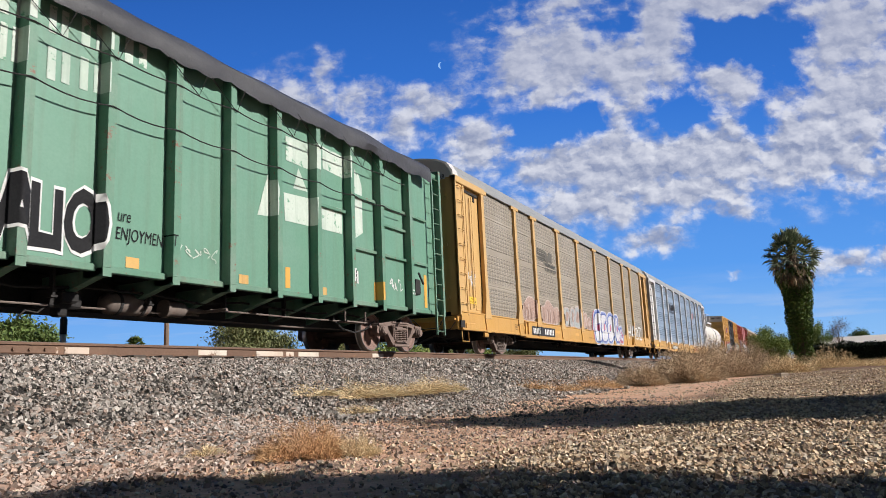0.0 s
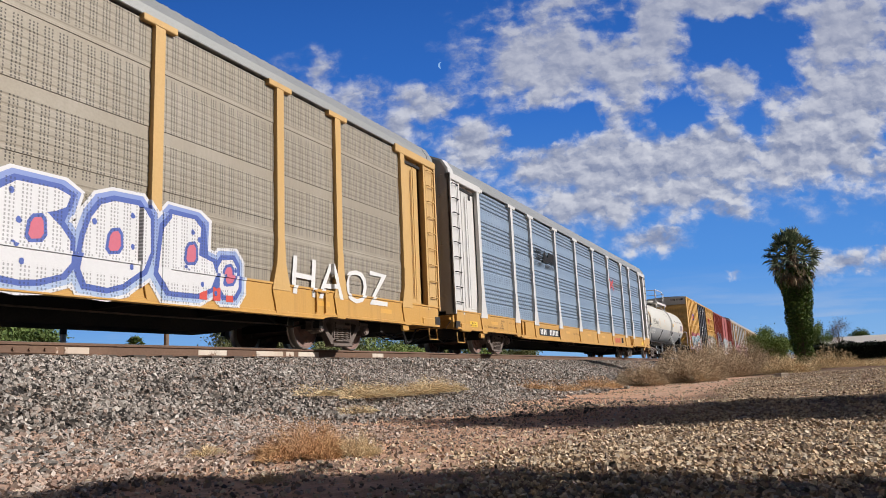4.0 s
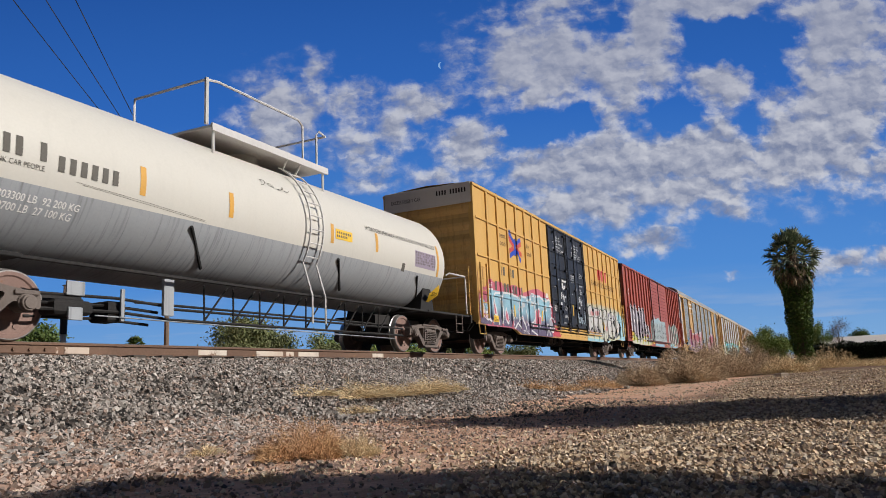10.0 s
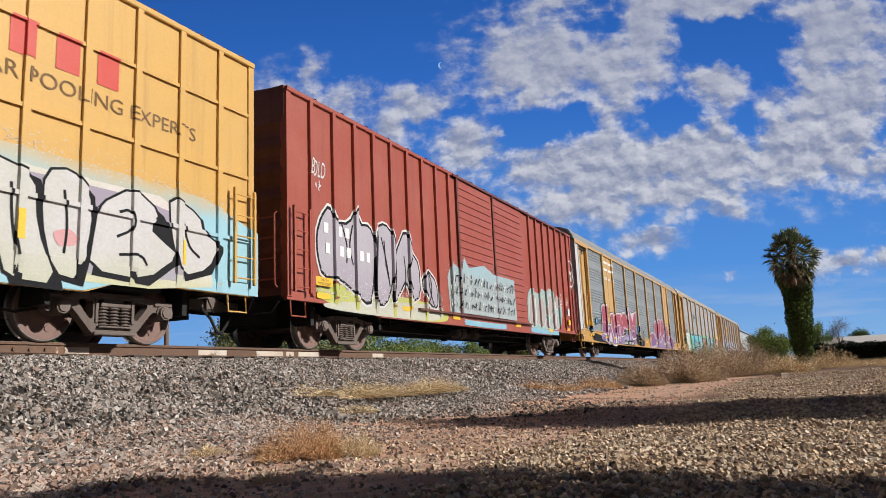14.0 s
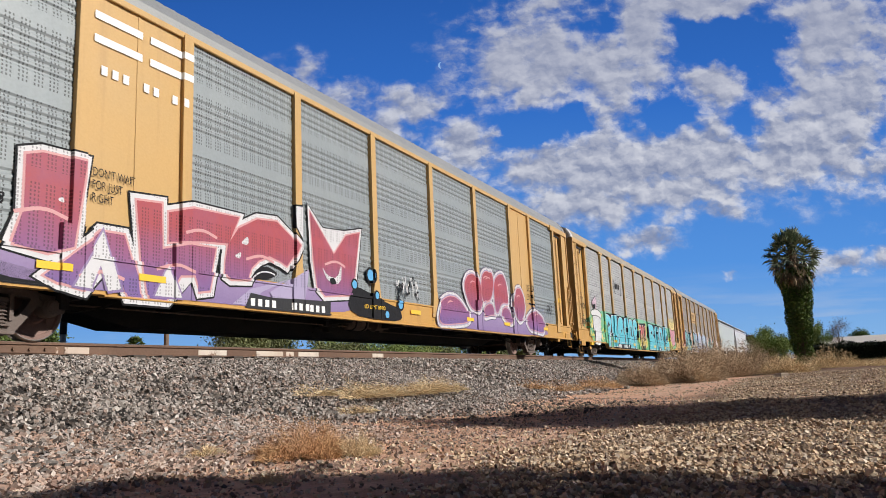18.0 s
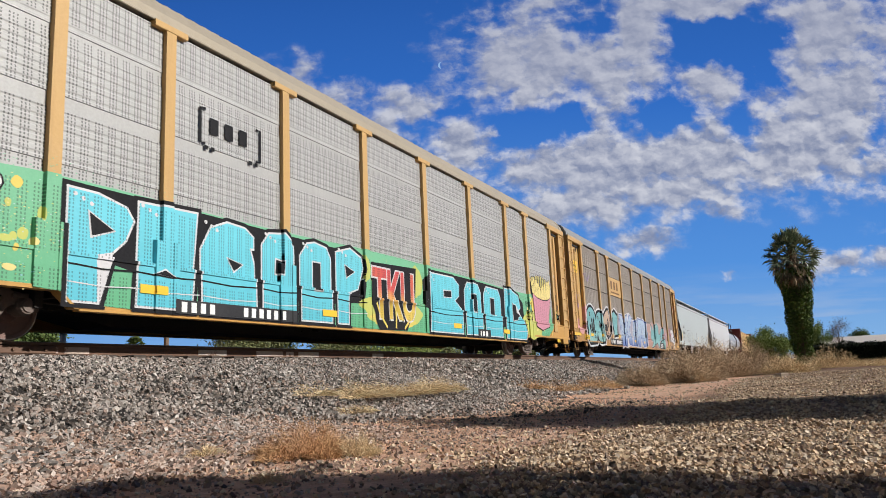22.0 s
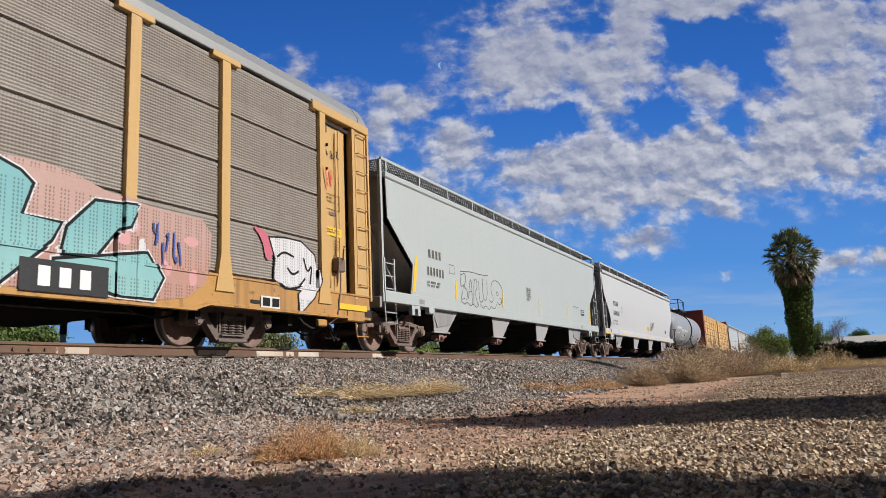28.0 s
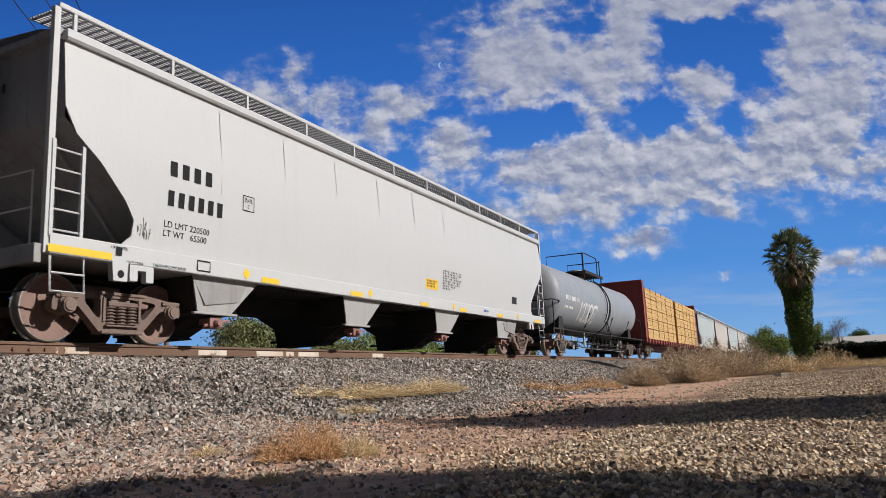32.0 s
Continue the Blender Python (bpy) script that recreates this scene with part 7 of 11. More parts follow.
# ---- green gondola with a black tarpaulin ----
GREEN = paint("faded_green_paint", (0.12, 0.255, 0.182), (0.18, 0.295, 0.23), (0.17, 0.10, 0.06), amount=0.45, streak=0.25, rust_at=0.71)
GREEN_POST = paint("chipped_green_post", (0.10, 0.22, 0.15), (0.26, 0.30, 0.25), (0.20, 0.10, 0.07), amount=0.6, streak=0.4, rust_at=0.60)
TARP = paint("black_tarpaulin", (0.035, 0.035, 0.04), (0.08, 0.08, 0.085), rough=0.55, amount=0.5, streak=0, bump=0.06)
G0, GL = -1.0, 18.75
gon = new_car("gondola_car", "green ribbed high-side gondola under a black tarpaulin", "railcar", G0)
part("underframe", Solid().box(0.2, GL - 0.2, -0.35, 0.35, 0.5, 1.0).box(0.1, GL - 0.1, -1.3, 1.3, 1.05, 1.15), UNDER_BLACK, gon)
g_posts = [0.5 + 1.255 * k for k in range(13)] + [16.97 - 0.0]
for g in (-1, 1):
    edges = [0.0] + g_posts + [GL]
    for a, b in zip(edges, edges[1:]):
        part("side_sheet", Solid().box(a, b, g * 1.36, g * 1.40, 1.0, 4.75), GREEN, gon)
    for i, x in enumerate(g_posts):
        p = part("post", Solid().box(x - 0.07, x + 0.07, g * 1.40, g * 1.60, 0.98, 4.7, 0.008), GREEN_POST, gon, "chipped green side post")
        part("outrigger", Solid().prism([(x - 0.07, 0.98), (x + 0.07, 0.98), (x + 0.07, 0.86), (x - 0.07, 0.86)], g * 1.2, g * 1.6).add([(x - 0.07, g * 1.58, 0.9), (x + 0.07, g * 1.58, 0.9), (x + 0.07, g * 0.3, 0.55), (x - 0.07, g * 0.3, 0.55), (x - 0.07, g * 1.58, 0.98), (x + 0.07, g * 1.58, 0.98), (x + 0.07, g * 0.3, 0.95), (x - 0.07, g * 0.3, 0.95)], [(0, 1, 2, 3), (4, 7, 6, 5), (0, 3, 7, 4), (1, 5, 6, 2), (0, 4, 5, 1), (3, 2, 6, 7)]), GREEN_POST, p)
    part("bottom_rail", Solid().box(0, GL, g * 1.34, g * 1.46, 0.94, 1.04, 0.01), GREEN_POST, gon)
    part("top_rail", Solid().box(0, GL, g * 1.33, g * 1.5, 4.68, 4.8, 0.01), GREEN_POST, gon)
    for a, b in zip(g_posts[11:] + [GL - 0.6], g_posts[12:] + [GL - 0.6, GL - 0.6]):
        if b - a > 0.3:
            for z in (2.2, 3.4):
                part("stiffener", Solid().box(a + 0.08, b - 0.08, g * 1.40, g * 1.47, z - 0.035, z + 0.035, 0.006), GREEN_POST, gon)
    for a, b in ((g_posts[10], g_posts[11]), (g_posts[12], g_posts[13])):
        part("stiffener", Solid().box(a + 0.08, b - 0.08, g * 1.40, g * 1.47, 2.9, 2.97, 0.006), GREEN_POST, gon)
for e in (0, 1):
    fx = (lambda q: q) if e == 0 else (lambda q: GL - q)
    part("end_wall", Solid().box(fx(0.0), fx(0.06), -1.4, 1.4, 1.0, 4.8).box(fx(-0.06), fx(0.02), -1.45, 1.45, 2.0, 2.12).box(fx(-0.06), fx(0.02), -1.45, 1.45, 3.2, 3.32), GREEN, gon)
    part("corner_post", Solid().box(fx(-0.02), fx(0.1), -1.58, -1.38, 0.9, 4.9, 0.01).box(fx(-0.02), fx(0.1), 1.38, 1.58, 0.9, 4.9, 0.01), GREEN_POST, gon)
    x0 = fx(0.12) if e == 0 else fx(0.55)
    ladder(gon, x0, x0 + 0.42, 0.5, 4.6, -1.48, 11, GREEN_POST, 0.1, rails=True)
    coupler(gon, fx(-0.05), -1 if e == 0 else 1)
    truck(gon, fx(1.72), 1.78, 0.46, RUST_STEEL)
SURF[gon] = (lambda x, z: 1.602 if any(abs(x - q) < 0.072 for q in g_posts) else 1.402, [q + e for q in g_posts for e in (-0.076, -0.07, 0.07, 0.076)], ())
hb = part("hand_brake", Solid().box(17.05, 17.3, -1.62, -1.42, 1.35, 1.75, 0.03).tube([(17.18, -1.64, 1.9), (17.45, -1.62, 1.65)], 0.03, 6), UNDER_BLACK, gon)
brake_gear(gon, 3.5, GL - 3.5, 0.6)
part("brake_step", Solid().box(14.2, 15.0, -1.45, -1.2, 0.55, 0.58).tube([(14.2, -1.4, 0.56), (14.2, -1.4, 0.8)], 0.02, 5).tube([(15.0, -1.4, 0.56), (15.0, -1.4, 0.8)], 0.02, 5), TRUCK_STEEL, gon)
# tarpaulin draped over the load, its hem uneven
rng = np.random.default_rng(3)
tarp_rows, k = [], 0
hem = 0.0
for x in np.arange(-0.15, GL - 0.55, 0.16):
    hem = 0.1 * noise.noise((x * 1.1, 0, 0)) + 0.08 * noise.noise((x * 3.7, 4, 0))
    bulge = 0.07 * noise.noise((x * 0.7, 9, 1))
    tarp_rows.append([(x, sy * yy, zz) for sy, yy, zz in ((-1, 1.64, 4.46 + hem), (-1, 1.66 + bulge, 4.62 + hem * 0.4), (-1, 1.63, 4.8), (-1, 1.5, 4.93 + bulge), (-1, 0.9, 5.02 + bulge), (1, 0.0, 5.06 + bulge), (1, 0.9, 5.02), (1, 1.5, 4.92), (1, 1.63, 4.8), (1, 1.65, 4.5 + hem))])
s = Solid()
s.ring_loft(tarp_rows, caps=False, closed=False)
part("tarpaulin", s, TARP, gon, "black tarpaulin with a ragged hem", smooth=True)
for z, sag in ((4.08, 0.06), (3.32, 0.1)):
    pts = []
    for a, b in zip(g_posts, g_posts[1:]):
        pts += [(a + (b - a) * j / 5, -1.615 + 0.03 * (1 - abs(j / 2.5 - 1)), z - sag * (1 - (j / 2.5 - 1) ** 2) * (0.4 + 0.6 * abs(noise.noise((a, z, 1))))) for j in range(5)]
    part("tie_cord", Solid().tube(pts, 0.011, 5), UNDER_BLACK, gon, "thin black cord strung along the side")
for i in range(0, 13, 1):
    x = g_posts[i]
    q = 0.35 if i % 2 else 0.0
    part("tie_cord", Solid().tube([(x - 0.75 + q, -1.64, 4.55), (x + 0.05 + q, -1.62, 4.04), (x + 0.25 + q, -1.64, 4.5)], 0.009, 4), UNDER_BLACK, gon)

# ---- lumber flat car ----
LUMBER = stone("fresh_sawn_lumber", ((0.50, 0.31, 0.12), (0.62, 0.42, 0.19), (0.56, 0.36, 0.15), (0.68, 0.48, 0.24)), rough=0.8, scale=30)
lum = new_car("lumber_flat_car", "red centre-beam flat car stacked with lumber bundles", "railcar", 279.6)
LL = 23.6
FLAT_RED = paint("weathered_maroon_paint", (0.26, 0.045, 0.035), (0.3, 0.1, 0.08), (0.15, 0.07, 0.04), amount=0.5, streak=0.4)
part("deck", Solid().box(0, LL, -1.5, 1.5, 0.95, 1.12, 0.02).box(0.5, LL - 0.5, -0.35, 0.35, 0.55, 0.95), FLAT_RED, lum)
for k in range(24):
    part("stake_pocket", Solid().box(0.5 + k * 0.98, 0.72 + k * 0.98, -1.58, -1.5, 0.85, 1.15, 0.01), FLAT_RED, lum)
for x in (0.0, LL - 0.5):
    part("bulkhead", Solid().box(x, x + 0.5, -1.5, 1.5, 1.12, 4.75, 0.03), FLAT_RED, lum)
part("center_beam", Solid().box(0.5, LL - 0.5, -0.06, 0.06, 1.12, 4.5).box(0.2, LL - 0.2, -0.5, 0.5, 4.5, 4.65, 0.02), FLAT_RED, lum)
for a, b in ((0.6, 11.4), (12.2, 23.0)):
    for g in (-1, 1):
        for k in range(5):
            for j in range(3):
                w = (b - a) / 3
                s, z0 = Solid(), 1.16 + k * 0.64
                ya, yb, prof = g * 0.2, g * (1.53 if g < 0 else 1.08), []
                for r in range(6):
                    inset = yb - g * 0.012 * ((r + j + k) % 3)
                    prof += [(inset, z0 + r * 0.1), (inset, z0 + r * 0.1 + 0.09), (inset - g * 0.025, z0 + r * 0.1 + 0.092), (inset - g * 0.025, z0 + r * 0.1 + 0.099)]
                prof += [(ya, z0 + 0.6), (ya, z0)]
                s.ring_loft([[(x, q, zz) for q, zz in prof] for x in (a + j * w + 0.05 + random.uniform(0, 0.03), a + (j + 1) * w - 0.05)])
                part("lumber_pack", s, LUMBER, lum, "banded bundle of sawn boards")
    for q in (a + 1.5, a + 3.6, a + 5.4, a + 7.2, a + 9.2):
        part("strap", Solid().box(q, q + 0.05, -1.565, -1.555, 1.12, 4.4), UNDER_BLACK, lum)
for e in (0, 1):
    fx = (lambda q: q) if e == 0 else (lambda q: LL - q)
    coupler(lum, fx(0.0), -1 if e == 0 else 1)
    truck(lum, fx(2.2), 1.78, 0.46)

# ---- the five autoracks ----
TAUPE = paint("taupe_perforated_sheet", (0.30, 0.26, 0.205), (0.38, 0.345, 0.295), amount=0.6, streak=0.25, perf=(0.055, 0.05, 4.0, 0.85), metal=0.15, rough=0.6, jitter=0.12)
BLUE_SHEET = paint("bluish_galvanised_sheet", (0.25, 0.32, 0.41), (0.33, 0.39, 0.46), amount=0.5, streak=0.15, perf=(0.07, 0.075, 3.0, 0.6), metal=0.25, rough=0.45, jitter=0.06)
GREY_SHEET = paint("grey_perforated_sheet", (0.27, 0.30, 0.31), (0.34, 0.36, 0.36), amount=0.5, streak=0.2, perf=(0.055, 0.055, 4.0, 0.75), metal=0.15, rough=0.55, jitter=0.08)
PALE_SHEET = paint("pale_grey_perforated_sheet", (0.40, 0.40, 0.39), (0.48, 0.48, 0.47), amount=0.7, streak=0.25, perf=(0.055, 0.05, 4.0, 0.75), metal=0.15, rough=0.55, jitter=0.08)
BROWN_SHEET = paint("brown_grey_ribbed_sheet", (0.285, 0.25, 0.215), (0.37, 0.345, 0.315), (0.26, 0.16, 0.10), amount=0.7, streak=0.25, metal=0.1, rough=0.65, rust_at=0.72, perf=(0.05, 0.05, 1.0, 0.35), jitter=0.1)
GREY_ROOF = paint("galvanised_rack_roof", (0.29, 0.295, 0.285), (0.36, 0.35, 0.33), metal=0.35, rough=0.5, amount=0.5, streak=0.25)
TAN_ROOF = paint("tan_rack_roof", (0.36, 0.31, 0.23), (0.30, 0.27, 0.215), metal=0.15, rough=0.55, amount=0.5, streak=0.25)
STAINED_YELLOW = paint("rust_stained_yellow_paint", (0.47, 0.255, 0.075), (0.34, 0.19, 0.09), (0.17, 0.075, 0.04), amount=0.7, streak=0.7, rust_at=0.6)
rack_a = autorack("yellow autorack with taupe perforated side sheets", 18.7, RACK_YELLOW, TAUPE, TTX_YELLOW, "plain", 0.56, GREY_ROOF)
rack_b = autorack("white autorack with bluish ribbed side sheets", 47.6, RACK_WHITE, BLUE_SHEET, TTX_YELLOW, "ribbed", 0.52, GREY_ROOF)
rack_c = autorack("yellow autorack with grey sheets and red graffiti", 133.2, RACK_YELLOW, GREY_SHEET, TTX_YELLOW, "fine", 0.6, GREY_ROOF, flare=False, solid_bays=(1, 7), top_tee=False, corner_mat=RACK_WHITE, end_band=(False, False), short_ladder=True)
rack_d = autorack("yellow autorack with pale grey sheets and turquoise graffiti", 162.05, RACK_YELLOW, PALE_SHEET, TTX_YELLOW, "plain", 0.38, TAN_ROOF, flare=False)
rack_e = autorack("yellow autorack with brown-grey ribbed sheets and blue graffiti", 190.65, RACK_YELLOW, BROWN_SHEET, STAINED_YELLOW, "sheets", 0.52, GREY_ROOF, flare=False, end_band=(False, False))

# ---- spray paints ----
HOLES = (0.055, 0.052, 4.0, 0.55)


def spray(name, col, grade=None, holes=False, amount=0.3):
    return paint(name, col, tuple(min(1, c * 0.8 + 0.06) for c in col), rough=0.55, amount=amount, streak=0.08, grade=grade, perf=HOLES if holes else None)


SP_BLACK = paint("black_spray", (0.012, 0.012, 0.014), (0.028, 0.028, 0.03), rough=0.75, amount=0.4, streak=0, spec=0.2)
SP_WHITE = spray("white_spray", (0.64, 0.63, 0.62))
SP_WHITE_P = spray("white_spray_on_holes", (0.60, 0.59, 0.60), holes=True)
SP_SILVER = spray("silver_spray", (0.36, 0.35, 0.38), ((0.30, 0.24, 0.32), 0.9, 2.6))
SP_TURQ = spray("turquoise_spray", (0.09, 0.46, 0.56), ((0.14, 0.56, 0.66), 0.7, 1.9), True)
SP_GREEN = spray("green_spray", (0.10, 0.37, 0.19), ((0.17, 0.46, 0.27), 0.6, 2.0), True)
SP_LIME = spray("lime_spray", (0.48, 0.50, 0.12))
SP_RED = spray("red_fade_spray", (0.17, 0.10, 0.28), ((0.37, 0.065, 0.07), 0.95, 1.95), True)
SP_PURPLE = spray("purple_spray", (0.17, 0.11, 0.26), ((0.30, 0.22, 0.38), 0.6, 1.2))
SP_VIOLET = spray("dark_violet_spray", (0.085, 0.065, 0.13))
SP_LAVENDER = spray("lavender_rim_spray", (0.36, 0.31, 0.46), holes=True)
SP_PINK = spray("pink_spray", (0.50, 0.12, 0.17))
SP_PALE_PINK = spray("pale_pink_spray", (0.58, 0.30, 0.30))
SP_ICE = spray("ice_blue_spray", (0.13, 0.20, 0.42), ((0.40, 0.50, 0.60), 0.9, 1.5), True)
SP_SKY = spray("sky_blue_spray", (0.22, 0.44, 0.56), ((0.50, 0.56, 0.60), 1.0, 1.7))
SP_BLUE = spray("blue_spray", (0.06, 0.10, 0.34), holes=True)
SP_PALE_BLUE = spray("pale_blue_spray", (0.34, 0.42, 0.58), ((0.18, 0.24, 0.50), 1.2, 2.0), True)
SP_TAUPE_PINK = spray("faded_pink_ghost_spray", (0.40, 0.27, 0.22), holes=True)
SP_BROWN = spray("faded_brown_ghost_spray", (0.25, 0.15, 0.11), holes=True)
SP_TEAL = spray("pale_teal_spray", (0.26, 0.48, 0.47), ((0.16, 0.38, 0.40), 0.8, 1.8), True)
SP_TAN = spray("tan_spray", (0.42, 0.27, 0.17), ((0.50, 0.36, 0.26), 1.0, 2.0), True)
SP_TKU = spray("red_to_yellow_spray", (0.66, 0.48, 0.08), ((0.55, 0.06, 0.07), 1.15, 1.55), True)
SP_STRAW = spray("pale_violet_pink_spray", (0.58, 0.42, 0.48), holes=True)
SP_FRY = spray("pale_yellow_spray", (0.70, 0.58, 0.22))
SP_YELLOW = spray("yellow_spray", (0.68, 0.52, 0.10))
GHOST_WHITE = paint("flaking_white_lettering", (0.50, 0.56, 0.50), (0.2, 0.33, 0.25), (0.12, 0.28, 0.18), rough=0.8, amount=0.6, rust_at=0.58)
CHALK = spray("chalky_pale_spray", (0.52, 0.50, 0.50), amount=0.8)

def grown(pts, d):
    """The outline pushed outwards by d along its normals."""
    p = [np.array(q, float) for q in pts]
    area = sum(a[0] * b[1] - b[0] * a[1] for a, b in zip(p, p[1:] + p[:1]))
    out = []
    for a, b, c in zip(p[-1:] + p[:-1], p, p[1:] + p[:1]):
        n1, n2 = np.array((b[1] - a[1], a[0] - b[0])), np.array((c[1] - b[1], b[0] - c[0]))
        n = n1 / (np.linalg.norm(n1) + 1e-9) + n2 / (np.linalg.norm(n2) + 1e-9)
        k = max(0.55, np.linalg.norm(n))
        out.append(tuple(b + n / k * d * min(1.5, 2.0 / k) * (1 if area > 0 else -1)))
    return out


def mist(car, path, spread, material, n, seed, lift, size=0.011):
    """Overspray: many small flecks that thin out on both sides of a line."""
    r = random.Random(seed)
    quads = []
    leg = [math.hypot(b[0] - a[0], b[1] - a[1]) for a, b in zip(path, path[1:])]
    for _ in range(n):
        i = r.choices(range(len(leg)), leg)[0]
        u, (ax, az), (bx, bz) = r.random(), path[i], path[i + 1]
        x, z, q = ax + (bx - ax) * u + r.gauss(0, spread), az + (bz - az) * u + r.gauss(0, spread), size * r.uniform(0.3, 1.0)
        quads.append((x - q * r.uniform(0.5, 1.3), x + q, z - q * 0.6, z + q * r.uniform(0.4, 0.9)))
    ob = mark(car, flat("overspray", quads), material, lift, "overspray", "thin flecks of overspray")
    ob["kind"] = "stuff"
    return ob


def throw(car, pts, fill, lift=0.012, rims=((SP_BLACK, 0.14), (SP_WHITE_P, 0.08)), smooth=2, label="sprayed letter shape"):
    """One fat sprayed letter: its rims, widest first, then the fill."""
    for k, (m, d) in enumerate(rims):
        blob(car, grown(pts, d), m, lift + 0.0035 * k, smooth=smooth, label="sprayed outline")
    blob(car, pts, fill, lift + 0.0035 * len(rims), smooth=smooth, label=label)


# ---- gondola ----
for x, z, w, h in ((6.46, 3.5, 0.26, 0.5), (7.12, 3.47, 0.35, 0.46), (7.62, 3.5, 0.37, 0.48), (6.4, 4.12, 0.42, 0.42), (7.12, 4.14, 0.3, 0.4), (7.62, 4.16, 0.4, 0.42), (8.37, 4.2, 0.42, 0.38)):
    for k in (0.0, 0.62):
        plate_mark(gon, "lettering", x + k * w, x + k * w + w * 0.36, z + 0.03 * k, z + h, GHOST_WHITE, 0.006, "flaking white bar")
for pts in ([(11.38, 2.37), (11.68, 3.22), (11.78, 2.9), (11.75, 2.4)], [(12.18, 2.4), (12.15, 2.95), (13.02, 3.0), (12.98, 2.42)], [(12.45, 3.1), (12.62, 3.55), (12.92, 3.12)], [(12.22, 3.62), (12.22, 4.12), (13.16, 4.14), (13.14, 3.6)],
            [(13.31, 2.43), (13.31, 2.98), (14.14, 3.0), (14.14, 2.44)], [(13.46, 3.75), (13.46, 4.23), (14.3, 4.2), (14.28, 3.7)], [(14.5, 3.1), (14.55, 4.1), (14.85, 3.95), (14.98, 3.7), (14.9, 3.4), (14.68, 3.3), (14.95, 3.0), (14.98, 2.6), (14.6, 2.4), (14.5, 2.5)]):
    blob(gon, pts, GHOST_WHITE, 0.005, "logo", "flaking white emblem", 0)
lettering(gon, "ALIO", 6.42, 1.1, 1.66, 0.98, SP_WHITE, 0.008, bold=0.075, name="graffiti", wave=0.05, label="white sprayed outline letters")
lettering(gon, "ALIO", 6.47, 1.15, 1.56, 0.88, SP_BLACK, 0.012, bold=0.045, name="graffiti", wave=0.05, label="black sprayed letters")
lettering(gon, "ure\nENJOYMENT", 8.3, 1.39, 0.98, 0.46, SP_BLACK, 0.008, name="tag", slant=0.1)
scribble(gon, 16.1, 16.75, 1.38, 1.7, SP_WHITE, 5, 0.012)
scribble(gon, 9.4, 10.4, 1.3, 1.6, GHOST_WHITE, 6, 0.01)
for x, z0, z1 in ((12.18, 1.1, 1.5), (15.42, 1.1, 1.52), (17.9, 1.1, 1.95)):
    plate_mark(gon, "reflector", x, x + 0.15, z0, z1, REFLECT_ORANGE, 0.006, "amber reflective strip")
for x in (8.5, 10.9, 13.3):
    plate_mark(gon, "patch", x, x + 0.24, 1.06, 1.22, YELLOW_END, 0.006)
plate_mark(gon, "label", 14.3, 14.75, 1.42, 1.7, SP_WHITE, 0.006)
bars(gon, "xx x|x xx|xxxx", 14.34, 1.6, 0.06, SP_BLACK, 0.009, 0.1)
bars(gon, "xxxx|xxxxxx", 16.9, 1.42, 0.05, WHITE_PAINT, 0.006)

# ---- rack a ----
for k in range(6):
    blob(rack_a, [(7.08 + k * 0.03, 3.92 - k * 0.075), (8.1, 3.92 - k * 0.075), (8.1, 3.885 - k * 0.075), (7.2 + k * 0.03, 3.885 - k * 0.075)], FADED_BLACK, 0.006, "logo", "dark stripe of a faded emblem", 0)
blob(rack_a, [(8.05, 3.55), (8.12, 3.95), (8.45, 3.7), (8.55, 3.92), (8.95, 3.9), (8.9, 3.5), (8.6, 3.6), (8.4, 3.5)], FADED_BLACK, 0.006, "logo", "dark block of a faded emblem", 0)
bars(rack_a, "xxxxxxx|xxxxxxxx", 8.05, 3.34, 0.13, FADED_BLACK, w=0.178)
plate_mark(rack_a, "number_board", 5.95, 8.6, 0.64, 0.96, BLACK_PAINT)
bars(rack_a, "xxxx   xxxxxx", 6.1, 0.7, 0.2, WHITE_PAINT, 0.009, w=0.185)
# faded ghosts of older pieces, then a white piece rimmed in violet
GHOST_RIM = spray("pale_ghost_rim_spray", (0.50, 0.40, 0.35), holes=True)
GHOST_BLUE = spray("faded_blue_ghost_spray", (0.36, 0.38, 0.38), holes=True)
for pts in ([(5.03, 1.16), (5.02, 1.54), (5.49, 1.72), (5.85, 1.98), (6.38, 1.96), (6.6, 1.82), (6.55, 1.16)], [(7.0, 1.16), (7.04, 1.8), (7.57, 1.7), (7.95, 2.02), (8.35, 1.96), (8.54, 1.73), (9.4, 1.82), (9.4, 1.16)]):
    throw(rack_a, pts, SP_TAUPE_PINK, 0.006, ((GHOST_RIM, 0.04),), 1, "faded pink sprayed ghost")
    x0, x1 = pts[0][0], pts[-1][0]
    for k in range(11):
        r = random.Random(int(x0 * 7) + k)
        x = x0 + 0.1 + (x1 - x0 - 0.3) * k / 10
        line_mark(rack_a, [(x, 1.2), (x + r.uniform(-0.05, 0.15), r.uniform(1.35, 1.5)), (x + r.uniform(-0.1, 0.2), r.uniform(1.5, 1.75))], r.uniform(0.025, 0.05), SP_BROWN if k % 3 else GHOST_RIM, 0.016, label="faded sprayed stroke", curve=0)
